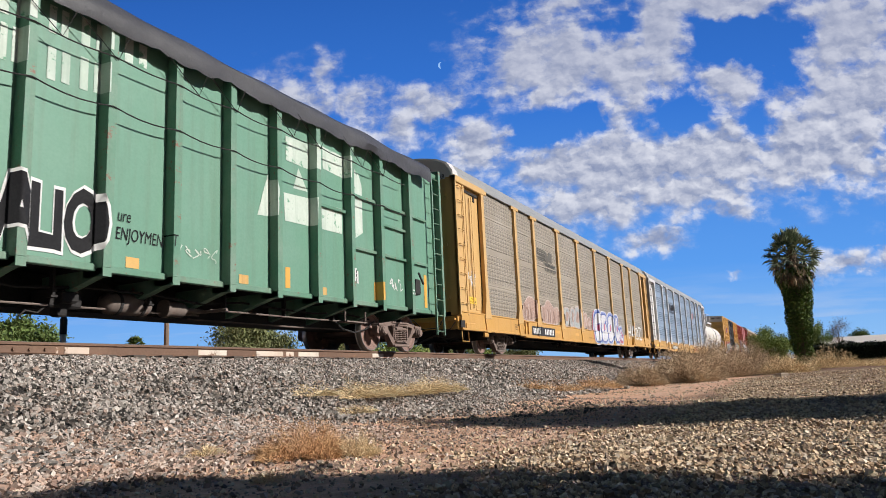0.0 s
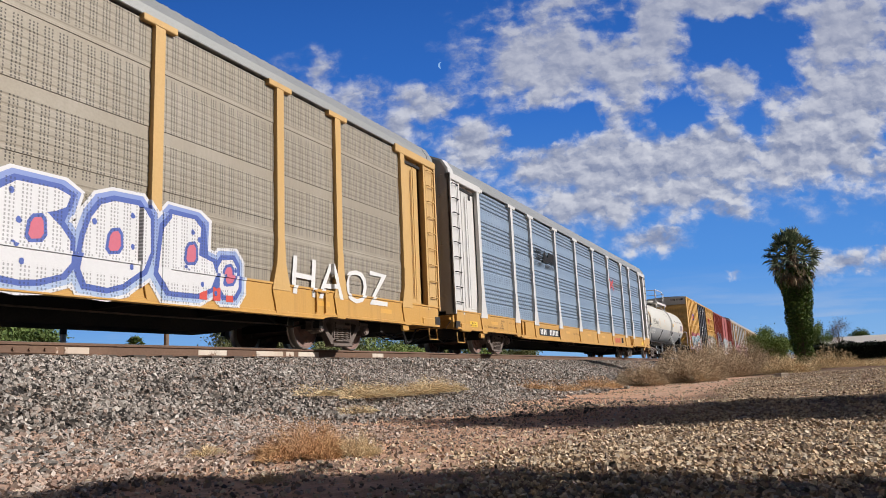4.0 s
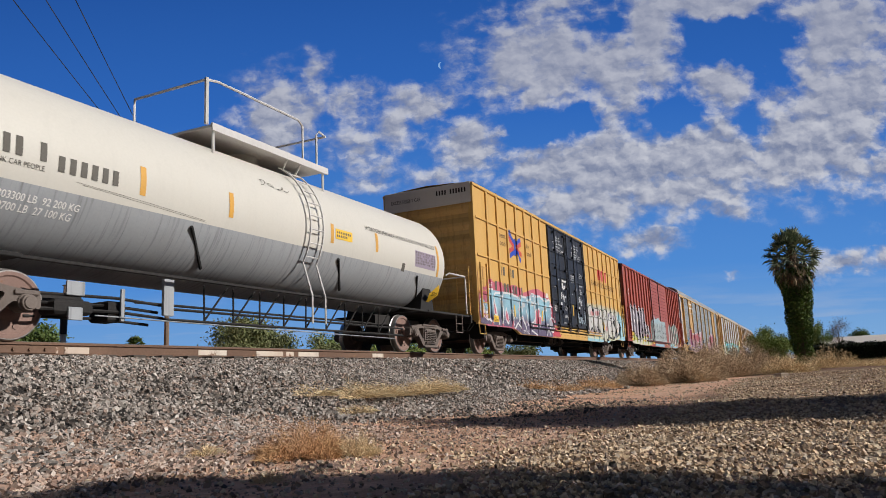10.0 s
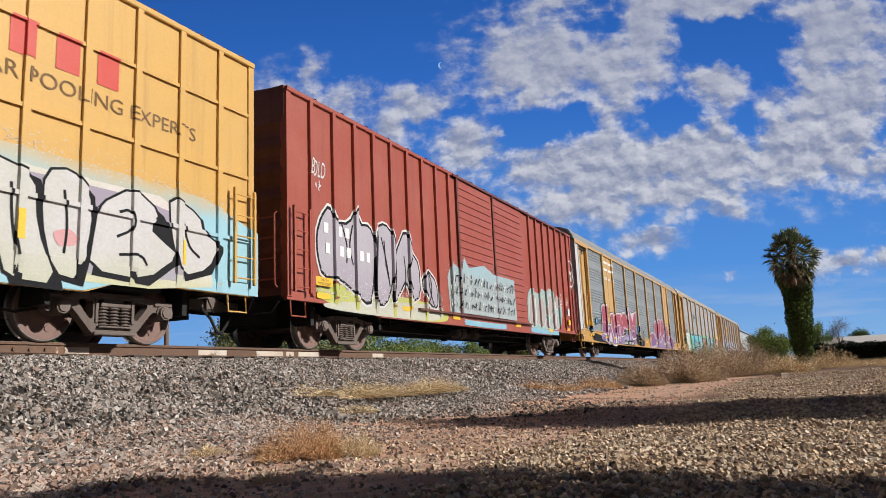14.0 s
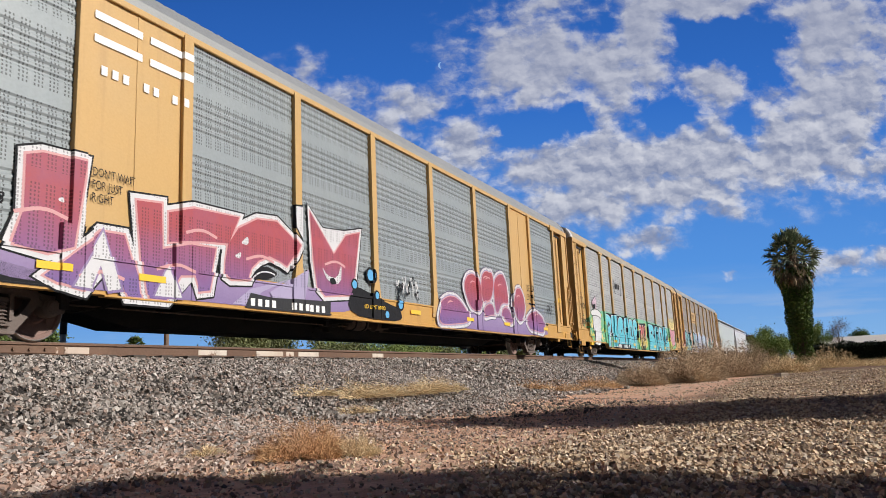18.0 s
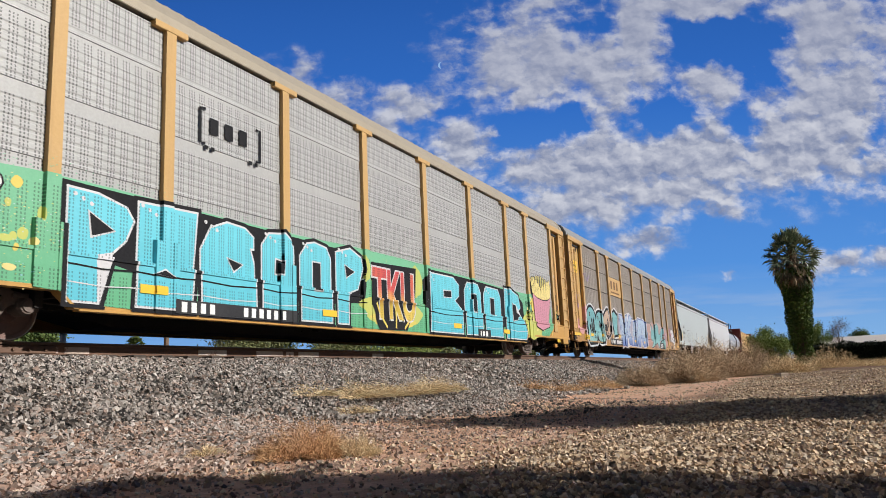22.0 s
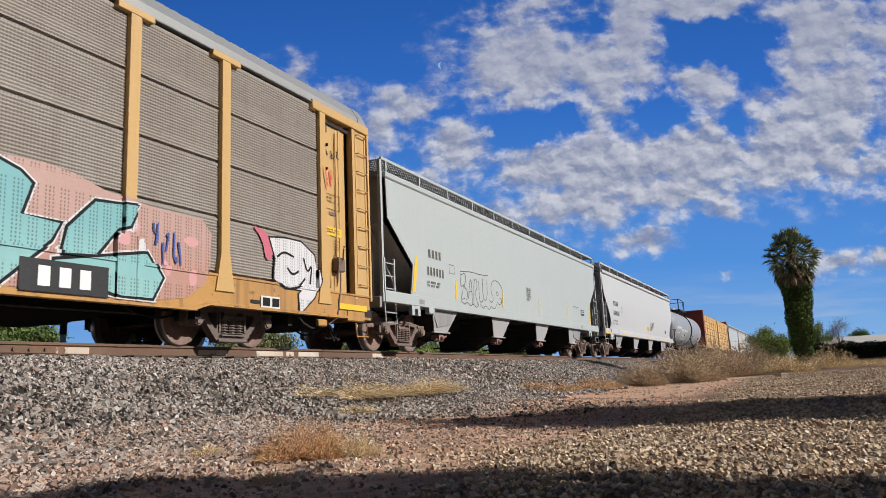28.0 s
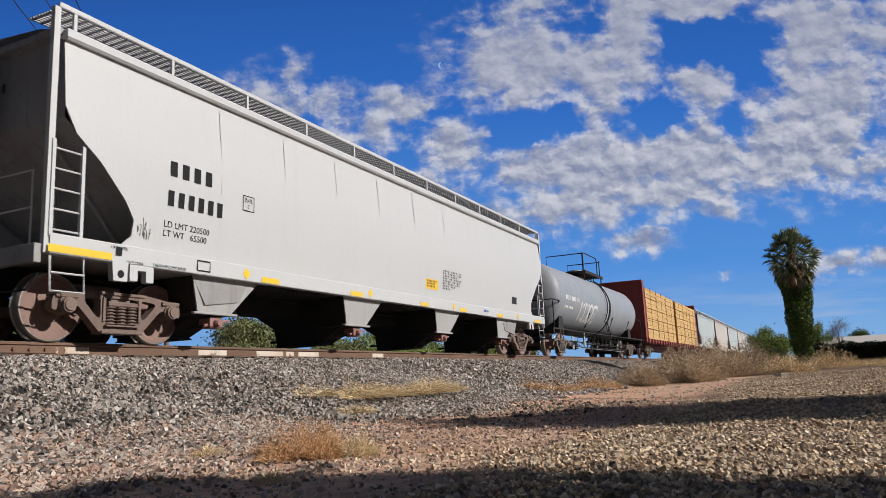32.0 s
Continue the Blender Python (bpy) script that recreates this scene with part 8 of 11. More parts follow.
for k, pts in enumerate(([(10.05, 1.8), (10.34, 1.88), (10.7, 1.88), (10.85, 1.73), (10.64, 1.34), (10.43, 1.18), (10.0, 1.16)], [(10.95, 1.66), (11.11, 1.9), (11.45, 1.92), (11.56, 1.78), (11.26, 1.4), (11.33, 1.18), (10.85, 1.2)], [(11.62, 1.79), (11.83, 2.02), (12.24, 2.01), (12.34, 1.77), (12.44, 1.69), (12.33, 1.16), (11.5, 1.16), (11.32, 1.27)], [(12.68, 1.8), (12.82, 1.9), (12.96, 1.72), (13.38, 1.84), (13.6, 1.72), (13.18, 1.2), (12.7, 1.16)], [(13.46, 1.53), (13.99, 1.72), (14.16, 1.16), (13.39, 1.16)])):
    throw(rack_a, pts, SP_TAUPE_PINK if k > 2 else GHOST_BLUE, 0.006, ((GHOST_RIM, 0.06),), 1, "faded sprayed ghost letter")
    c = np.mean(np.array(pts), 0)
    blob(rack_a, [(c[0] + (q[0] - c[0]) * 0.5 + 0.06, c[1] + (q[1] - c[1]) * 0.55) for q in pts], SP_TAUPE_PINK if k < 3 else GHOST_RIM, 0.016, smooth=1)
    line_mark(rack_a, [(c[0] - 0.15, c[1] - 0.2), (c[0] + 0.05, c[1]), (c[0], c[1] + 0.25)], 0.03, SP_BROWN, 0.018)
VIOLET_RIM = ((SP_WHITE_P, 0.2), (SP_PALE_BLUE, 0.15), (SP_BLUE, 0.08))
blob(rack_a, [(14.4, 0.66), (14.3, 1.2), (14.6, 2.05), (15.2, 2.05), (14.9, 0.64)], SP_PINK, 0.007, label="pink sprayed shade")
for pts in ([(14.75, 0.68), (14.6, 1.2), (14.85, 1.9), (15.6, 2.0), (15.8, 1.68), (15.45, 1.19), (15.7, 0.74), (15.1, 0.66)], [(16.0, 1.93), (17.0, 1.95), (16.9, 1.66), (16.36, 1.6), (17.0, 1.4), (17.0, 0.86), (16.4, 0.67), (15.86, 0.74), (15.95, 1.2)], [(17.25, 1.58), (17.52, 1.95), (18.25, 1.98), (18.28, 1.1), (17.7, 0.69), (17.1, 0.74)], [(18.55, 1.96), (19.4, 1.96), (19.2, 1.42), (19.75, 1.28), (19.5, 0.76), (18.4, 0.75)], [(19.75, 1.37), (20.2, 1.42), (20.2, 0.8), (19.75, 0.78)]):
    throw(rack_a, pts, SP_WHITE_P, 0.010, VIOLET_RIM, 1, "white sprayed letter")
    c = np.mean(np.array(pts), 0)
    throw(rack_a, [(c[0] - 0.1, c[1] - 0.12), (c[0] + 0.12, c[1] - 0.08), (c[0] + 0.1, c[1] + 0.2), (c[0] - 0.06, c[1] + 0.16)], SP_PINK, 0.024, ((SP_BLUE, 0.05),), 1, "pink sprayed opening")
    for k in range(4):
        r = random.Random(int(c[0] * 10) + k)
        blob(rack_a, splat(c[0] + r.uniform(-0.35, 0.35), c[1] + r.uniform(-0.5, 0.5), 0.04, 0.05, 7, k), SP_BLUE, 0.026, smooth=1, label="violet sprayed spot")
lettering(rack_a, "HAOZ", 21.7, 0.95, 3.5, 0.75, SP_WHITE, 0.012, bold=0.0, name="tag", wave=0.05, slant=0.1)
bars(rack_a, "xxx", 19.3, 0.68, 0.22, RED_PAINT, 0.02, 0.3, "logo")
lettering(rack_a, "FOR RESTRICTED LOADING ONLY", 13.5, 0.74, 0.95, 0.06, BROWN_PAINT)
bars(rack_a, "xxxxxxxxxxx|xxxxxxx|xxxxxxxxx", 4.3, 0.9, 0.05, BROWN_PAINT)
scribble(rack_a, 0.78, 1.42, 1.8, 2.4, SP_WHITE, 12, 0.014, lift=0.05)
for x in (5.0, 8.75, 11.4, 22.4, 24.9):
    plate_mark(rack_a, "reflector", x, x + 0.5, 0.8, 0.9, REFLECT_ORANGE)
plate_mark(rack_a, "warning_sign", 0.9, 1.4, 1.4, 1.6, REFLECT_YELLOW, 0.05, "yellow warning sign")
lettering(rack_a, "THIS CAR\nEXCESS HEIGHT", 0.95, 1.43, 0.4, 0.13, SP_BLACK, 0.055, align="CENTER")
lettering(rack_a, "EXCESS\nHEIGHT CAR", -0.35, 4.98, 0.95, 0.32, BLACK_PAINT, end=-0.02)
bars(rack_a, "xxxx|xxxxxx", 0.65, 4.6, 0.16, BLACK_PAINT, end=0.05, w=0.11)

# ---- rack b ----
for k in range(6):
    blob(rack_b, [(7.2 + k * 0.05, 3.9 - k * 0.08), (8.0, 3.9 - k * 0.08), (7.9, 3.85 - k * 0.08), (7.3 + k * 0.05, 3.85 - k * 0.08)], SP_BLACK, 0.006, "logo", "black stripe of an emblem", 0)
blob(rack_b, [(8.1, 3.45), (8.3, 3.95), (8.7, 3.65), (8.8, 3.9), (9.5, 3.9), (9.45, 3.45), (9.0, 3.55), (8.7, 3.45)], SP_BLACK, 0.006, "logo", "black block of an emblem", 0)
bars(rack_b, "xxxxxxx xxxxxxxx", 7.2, 3.24, 0.15, SP_BLACK, w=0.137)
plate_mark(rack_b, "number_board", 7.05, 9.45, 0.66, 0.92, BLACK_PAINT)
bars(rack_b, "xxxx  xxxxxx", 7.2, 0.7, 0.19, WHITE_PAINT, 0.009, w=0.18)
line_mark(rack_b, [(18.58, 3.93), (19.0, 3.66), (19.42, 3.38)], 0.075, RED_PAINT, 0.006, "logo", "red strokes of an emblem", 0)
line_mark(rack_b, [(19.5, 3.88), (19.0, 3.64), (18.58, 3.38)], 0.075, RED_PAINT, 0.008, "logo", "red strokes of an emblem", 0)
bars(rack_b, "xxxxxxxxx", 19.5, 3.6, 0.18, FADED_BLACK, w=0.2)
bars(rack_b, "xxx", 18.8, 0.68, 0.24, RED_PAINT, 0.01, 0.42, "logo")
plate_mark(rack_b, "label", 20.2, 20.62, 0.7, 0.95, SP_BLACK)
lettering(rack_b, '9-14" INTERMEDIATE TRAINLINE HOSE', 1.95, 0.72, 1.4, 0.06, BROWN_PAINT)
lettering(rack_b, "2 INCH HP COMP SHOES", 4.05, 0.92, 0.75, 0.05, BROWN_PAINT)
bars(rack_b, "xxxxxxxxx|xxx|xxxxx|xxxxxx", 3.4, 0.95, 0.05, BROWN_PAINT)
lettering(rack_b, "LD LMT 80000", 11.4, 0.82, 0.95, 0.07, BROWN_PAINT)
for x in (2.55, 10.4, 13.6, 16.2, 25.6):
    plate_mark(rack_b, "reflector", x, x + 0.55, 0.84, 0.93, REFLECT_ORANGE)
plate_mark(rack_b, "warning_sign", 0.95, 1.5, 0.7, 0.86, REFLECT_YELLOW, 0.006, "yellow warning sign")
plate_mark(rack_b, "warning_sign", 25.3, 25.85, 0.7, 0.86, REFLECT_YELLOW, 0.006, "yellow warning sign")
lettering(rack_b, "THIS CAR\nEXCESS HEIGHT", 1.0, 0.72, 0.44, 0.11, SP_BLACK, 0.01, align="CENTER")
bars(rack_b, "xxxxxxxx|xxxxxx|xxxxxxx||xxx x|xx xx||xxxxxx|xxxx", 26.7, 4.3, 0.05, FADED_BLACK, 0.05)
bars(rack_b, "xxxx|xxxxxx", 0.65, 4.6, 0.16, BLACK_PAINT, end=0.05, w=0.11)

# ---- cream tank ----
bars(tank, "x xx x", 1.98, 2.32, 0.26, FADED_BLACK, w=0.17)
bars(tank, "xxxxxx", 3.1, 2.24, 0.22, FADED_BLACK, w=0.175)
lettering(tank, "THE TANK CAR PEOPLE", 1.96, 2.19, 0.95, 0.07, FADED_BLACK)
lettering(tank, "LD LMT 203300 LB  92 200 KG\nLT WT  59700 LB  27 100 KG", 1.9, 1.64, 1.65, 0.23, WHITE_PAINT, bold=0.01)
for x, z0, z1 in ((1.28, 1.98, 2.95), (4.47, 2.2, 2.65), (6.4, 2.2, 2.65), (9.48, 2.2, 2.62), (11.3, 2.25, 2.7), (14.5, 2.0, 2.85)):
    plate_mark(tank, "reflector", x, x + 0.11, z0, z1, REFLECT_ORANGE, 0.006, "amber reflective strip")
plate_mark(tank, "warning_sign", 9.65, 10.3, 2.32, 2.54, REFLECT_YELLOW, 0.006, "yellow warning label")
bars(tank, "xxxxxxxx|xxxxxx", 9.7, 2.44, 0.05, FADED_BLACK, 0.009, 0.07)
plate_mark(tank, "data_panel", 13.25, 14.4, 2.14, 2.56, SP_SILVER, 0.006)
bars(tank, "xxxxx xxx xx|xxx xxxx xxx|xxxx xx xxxx|xx xxxxx xxx|xxxxxx xx xx", 13.3, 2.49, 0.045, FADED_BLACK, 0.009, 0.09)
lettering(tank, "HYDROGEN PEROXIDE AQUEOUS SOLUTIONS STABILIZED", 10.9, 2.7, 3.5, 0.12, FADED_BLACK)
blob(tank, [(14.0, 1.5), (14.25, 1.75), (14.5, 1.5), (14.25, 1.25)], REFLECT_YELLOW, 0.34, "placard", "yellow diamond placard", 0)
lettering(tank, "2015", 14.1, 1.46, 0.3, 0.09, SP_BLACK, 0.35)
plate_mark(tank, "label", 12.6, 12.75, 1.95, 2.15, FADED_BLACK)
scribble(tank, 7.4, 8.3, 3.0, 3.15, FADED_BLACK, 71, 0.006, 4)
for k in range(2):
    line_mark(tank, [(3.4 + 0.1 * k, 2.16 - 0.02 * k), (4.6, 2.12 - 0.03 * k), (5.9, 2.05 - 0.02 * k)], 0.002, FADED_BLACK, 0.005, "scuff")

# ---- yellow boxcar ----
lettering(tbox, "next\nload", 2.06, 3.5, 0.6, 0.4, BROWN_PAINT)
lettering(tbox, "any\nroad", 4.56, 3.46, 0.56, 0.4, BROWN_PAINT)
for a, b, m in (((2.9, 4.1), (3.5, 3.72), BLUE_PAINT), ((2.85, 3.9), (3.4, 3.62), RED_PAINT), ((2.85, 3.38), (3.4, 3.55), RED_PAINT), ((2.95, 3.22), (3.5, 3.45), BLUE_PAINT), ((4.1, 3.95), (3.6, 3.75), BLUE_PAINT), ((4.15, 3.8), (3.62, 3.62), RED_PAINT), ((4.15, 3.4), (3.62, 3.58), RED_PAINT), ((4.05, 3.18), (3.55, 3.5), BLUE_PAINT)):
    line_mark(tbox, [a, b], 0.075, m, 0.006, "logo", "red and blue arrow stroke", 0)
line_mark(tbox, [(3.5, 3.9), (3.52, 3.3)], 0.06, BLUE_PAINT, 0.008, "logo", "red and blue arrow stroke", 0)
bars(tbox, "xx xx", 1.98, 2.5, 0.28, FADED_BLACK, w=0.28)
bars(tbox, "x  xx xx x", 1.45, 1.96, 0.28, FADED_BLACK, w=0.26, lift=0.03)
lettering(tbox, "RAILCAR POOLING EXPERTS", 13.5, 3.26, 4.4, 0.22, BROWN_PAINT)
bars(tbox, "xxx", 14.7, 3.6, 0.5, RED_PAINT, 0.006, 0.65, "logo")
lettering(tbox, "IMPORTANT\nCLOSE THIS DOOR\nBEFORE CLOSING MAIN DOOR\nIMPORTANTE\nCIERRE ESTA PUERTA ANTES DE\nCERRAR LA PUERTA PRINCIPAL", 7.75, 4.0, 1.35, 0.72, WHITE_PAINT, 0.004, align="CENTER")
lettering(tbox, "CLOSE AND LOCK\nBOTH DOORS BEFORE\nMOVING CAR\nCIERRE Y PONGA EL SEGURO\nEN AMBAS PUERTAS ANTES\nDE MOVER EL CARRO", 10.3, 4.02, 1.35, 0.7, WHITE_PAINT, 0.004, align="CENTER")
for pts in ([(8.6, 2.95), (8.7, 3.02), (9.0, 2.97), (9.28, 3.02), (9.2, 2.92), (8.9, 2.9)], [(8.6, 2.86), (8.75, 2.88), (8.82, 2.7), (8.9, 2.58), (8.78, 2.6), (8.64, 2.68)], [(8.92, 2.78), (9.05, 2.8), (9.08, 2.66), (8.94, 2.62)]):
    blob(tbox, pts, SP_WHITE, 0.012, "label", "worn white sticker", 1)
for x, z, w, h in ((9.1, 2.66, 0.1, 0.2), (9.24, 2.66, 0.07, 0.2), (8.22, 1.86, 0.2, 0.2), (10.5, 2.66, 0.11, 0.14), (10.82, 1.84, 0.16, 0.2), (8.05, 2.92, 0.16, 0.04)):
    plate_mark(tbox, "label", x, x + w, z, z + h, SP_WHITE, 0.045, "worn white sticker")
for x, z in ((8.3, 2.2), (8.56, 2.24), (10.84, 2.2), (11.1, 2.22)):
    for k in range(3):
        g = 1 if x in (8.3, 10.84) else -1
        line_mark(tbox, [(x, z + 0.08 * k), (x + 0.09, z + g * 0.07 + 0.08 * k), (x + 0.17, z + g * 0.12 + 0.08 * k)], 0.022, WHITE_PAINT, 0.045, "label", "white chevron stripe", 0)
for pat, x, z, h in (("xxxxxxx xx|xxxx xxxxx|xxx xxxx", 7.46, 1.84, 0.055), ("xxxx xx|xxx xxx|xxxxx|xx", 7.98, 1.8, 0.05), ("xxxxxxx xxxxxxx|xxxxx xx xxxx|xxxx  xxxxxx|xxx  xxxx", 9.96, 3.27, 0.055), ("xxxxxxxx|xxxxxx xxxxxxx|xxxxxx xx xx xx", 11.32, 3.46, 0.05),
                     ("xxxxxxxxxxxxxx||xxxxxx|xxxx xxxxx|xxxxxxxx", 11.23, 2.94, 0.055), ("xxxxxxx xxxxxx|xxxx   xxxx", 8.62, 2.72, 0.05), ("xxxx|xxxx x|xx xx|xx", 9.2, 1.5, 0.04), ("xxxxxx xxxx", 8.56, 1.24, 0.045), ("xxx|xx", 7.7, 2.62, 0.05), ("xxxx|xxx", 10.0, 2.55, 0.04)):
    bars(tbox, pat, x, z, h, WHITE_PAINT, 0.012)
lettering(tbox, "ASD", 8.76, 2.27, 0.21, 0.085, WHITE_PAINT, 0.045, bold=0.02)
lettering(tbox, "ASD", 11.28, 2.27, 0.24, 0.085, WHITE_PAINT, 0.045, bold=0.02)
scribble(tbox, 8.7, 9.06, 1.72, 2.0, SP_WHITE, 21, 0.006, 6, 0.045)
scribble(tbox, 8.67, 9.0, 1.42, 1.6, SP_WHITE, 22, 0.009, 6, 0.045)
plate_mark(tbox, "reflector", 9.85, 9.97, 1.6, 2.05, REFLECT_YELLOW, 0.045)
for x in (3.03, 5.9, 14.9, 17.6):
    plate_mark(tbox, "reflector", x, x + 0.1, 1.2, 1.58, REFLECT_YELLOW, 0.03)
plate_mark(tbox, "warning_sign", 1.08, 1.58, 0.94, 1.14, REFLECT_YELLOW, 0.03, "yellow warning sign")
lettering(tbox, "THIS CAR\nEXCESS HEIGHT", 1.13, 0.97, 0.4, 0.13, SP_BLACK, 0.035, align="CENTER")
blob(tbox, [(0.06, 0.78), (0.06, 1.72), (0.45, 1.98), (0.7, 1.96), (0.84, 2.19), (1.11, 2.28), (1.4, 2.15), (1.8, 2.27), (2.0, 2.2), (2.5, 2.07), (2.75, 2.23), (3.5, 2.29), (3.8, 2.02), (5.0, 2.28), (5.7, 2.37), (6.15, 2.23), (7.0, 2.18), (7.35, 1.4), (7.6, 1.0), (7.8, 0.64), (3.7, 0.64), (2.9, 0.82)], SP_PINK, 0.008, label="sprayed pink background haze", smooth=1)
BOX_FILL = spray("sky_blue_to_violet_spray", (0.11, 0.085, 0.15), ((0.27, 0.50, 0.60), 1.30, 1.62, 0.5), amount=0.6)
blob(tbox, [(0.1, 1.5), (0.32, 1.64), (0.72, 1.47), (0.76, 1.9), (1.21, 1.93), (1.82, 1.88), (2.6, 1.94), (3.43, 1.88), (4.28, 1.95), (5.13, 2.13), (5.76, 2.09), (6.94, 2.03), (7.04, 0.645), (3.7, 0.645), (2.9, 0.84), (0.13, 0.84)], BOX_FILL, 0.011, label="sky blue to violet sprayed lettering", smooth=0)
for pts in ([(0.12, 1.21), (0.12, 1.5), (0.3, 1.62), (0.47, 1.36), (0.67, 1.02), (1.18, 0.91)], [(0.78, 1.45), (0.76, 1.89), (0.91, 1.95), (1.21, 1.93), (1.24, 1.78)],
            [(1.26, 1.79), (1.33, 1.62), (1.52, 1.16), (1.64, 0.87)], [(1.38, 1.78), (1.4, 1.85), (1.82, 1.88), (1.84, 1.67)], [(1.15, 1.37), (1.31, 1.61), (1.46, 1.38), (1.52, 1.16)],
            [(1.87, 1.64), (1.93, 1.37), (1.9, 0.89)], [(1.83, 1.67), (2.05, 1.92), (2.6, 1.94), (3.43, 1.88), (3.45, 1.64)], [(2.72, 1.41), (2.86, 1.14), (2.95, 0.9)]):
    line_mark(tbox, pts, 0.032, SP_WHITE, 0.020, label="white sprayed letter outline", curve=0)
for pts in ([(3.5, 1.04), (3.61, 1.93), (4.28, 1.93), (4.35, 1.73)], [(3.62, 1.58), (3.93, 1.13), (4.12, 0.82)], [(4.38, 1.83), (4.76, 1.91), (4.84, 2.12), (5.13, 2.12), (5.16, 1.07), (4.66, 1.09)],
            [(5.28, 2.04), (5.76, 2.09), (6.48, 1.88), (6.57, 2.0), (6.98, 2.03), (7.02, 1.52)], [(0.4, 1.2), (0.75, 1.22), (0.95, 0.95)], [(3.0, 0.8), (3.3, 1.0), (3.7, 0.8)]):
    line_mark(tbox, pts, 0.036, SP_WHITE, 0.020, label="white sprayed letter outline", curve=0)
throw(tbox, [(2.31, 1.42), (2.49, 1.13), (2.42, 0.96), (2.25, 1.08)], SP_PINK, 0.015, ((SP_WHITE, 0.07),))
for pts in ([(1.31, 1.58), (1.49, 1.18), (1.3, 1.2)], [(0.36, 1.2), (0.57, 1.26), (0.78, 0.99), (0.6, 1.0)], [(4.79, 1.01), (5.14, 1.19), (5.21, 1.41), (5.28, 1.54), (5.65, 1.63), (5.69, 1.48), (5.45, 1.4), (5.39, 1.25), (5.76, 1.36), (5.83, 1.28), (5.67, 1.01), (5.46, 1.12), (5.28, 0.96), (5.03, 0.91)], [(3.6, 1.18), (3.8, 1.27), (3.95, 1.06)]):
    throw(tbox, pts, SP_PINK, 0.015, ((SP_WHITE, 0.05),), 1)
for k in range(30):
    r = random.Random(40 + k)
    blob(tbox, splat(r.uniform(0.3, 6.9), r.uniform(0.9, 1.8), r.uniform(0.015, 0.05), r.uniform(0.015, 0.05), 7, k), SP_WHITE if k % 3 else SP_PALE_PINK, 0.022, label="pale sprayed dot", smooth=0)
for k in range(9):
    line_mark(tbox, [(0.9 + (k % 3) * 0.05 + (k // 3) * 2.0, 2.02 + 0.05 * (k % 3)), (1.1 + (k // 3) * 2.0, 2.04 + 0.05 * (k % 3))], 0.012, SP_WHITE, 0.020)
for pts in ([(6.6, 1.98), (6.93, 2.1), (6.97, 1.82), (6.69, 1.77)], [(6.24, 0.87), (6.46, 1.16), (6.87, 0.93)], [(3.77, 1.24), (3.95, 1.02), (4.11, 0.88)], [(6.33, 0.66), (6.55, 0.95), (6.79, 0.66)], [(4.63, 0.80), (4.86, 0.75), (5.23, 0.66)],
            [(7.03 + 0.26 * math.cos(k * 0.5), 1.1 + 0.28 * math.sin(k * 0.5)) for k in range(13)], [(5.9, 1.25), (6.02, 1.5), (6.2, 1.62), (6.5, 1.58)], [(4.2, 1.5), (4.34, 1.25), (4.3, 0.95)]):
    line_mark(tbox, pts, 0.03, SP_WHITE, 0.022, label="white sprayed stroke", curve=1)
blob(tbox, [(6.49, 2.08), (6.55, 2.25), (6.71, 2.31), (6.88, 2.12)], SP_WHITE, 0.018, label="white sprayed cap", smooth=1)
blob(tbox, splat(7.0, 1.12, 0.2, 0.2, 9, 4), SP_SILVER, 0.018, label="grey sprayed ball")
for x, z, w in ((4.85, 1.75, 0.2), (5.5, 1.85, 0.16), (6.3, 1.7, 0.15), (3.95, 1.65, 0.18)):
    blob(tbox, splat(x, z, w, 0.1, 9, int(x * 9)), CHALK, 0.016, label="pale smudge in the letter")
lettering(tbox, "OS iNC.", 3.8, 0.67, 0.6, 0.12, SP_WHITE, 0.02, bold=0.02, name="tag")
blob(tbox, [(7.05, 0.68), (7.2, 1.02), (7.7, 0.99), (8.0, 0.80), (8.1, 0.66)], spray("bright_red_spray", (0.5, 0.05, 0.07), amount=0.5), 0.012)
mist(tbox, [(7.1, 1.9), (7.25, 1.5), (7.4, 1.2), (7.5, 1.05)], 0.13, SP_PINK, 240, 51, 0.010)
mist(tbox, [(0.2, 0.95), (3.0, 0.95), (6.9, 1.0)], 0.10, CHALK, 300, 53, 0.019)
blob(tbox, [(12.05, 2.3), (13.0, 2.37), (15.96, 2.41), (18.16, 2.36), (19.4, 1.96), (19.4, 0.83), (16.6, 0.83), (15.9, 0.64), (12.05, 0.64)], spray("pale_blue_haze_spray", (0.30, 0.52, 0.60), ((0.55, 0.36, 0.13), 2.2, 2.6, 0.4)), 0.008, label="sprayed pale blue haze", smooth=0)
blob(tbox, [(12.1, 2.14), (13.46, 2.11), (14.95, 2.17), (17.18, 2.2), (18.25, 1.74), (18.3, 0.9), (17.0, 0.76), (12.15, 0.76)], spray("white_to_lime_spray", (0.52, 0.53, 0.30), ((0.62, 0.57, 0.55), 0.9, 1.5, 0.5), amount=0.6), 0.011, label="pale sprayed lettering", smooth=0)
blob(tbox, splat(14.2, 1.75, 0.9, 0.3, 12, 5), SP_PALE_PINK, 0.013, label="pink sprayed tint")
blob(tbox, [(12.2, 1.0), (12.4, 1.95), (13.4, 2.0), (15, 2.1), (17.2, 2.1), (18.2, 1.6), (18.2, 0.95), (15, 0.85)], SP_SILVER, 0.014, label="grey sprayed letter shade", smooth=1)
BOX_GREY = spray("grey_to_lime_white_spray", (0.50, 0.50, 0.37), ((0.55, 0.53, 0.54), 0.9, 1.5, 0.5), amount=0.7)
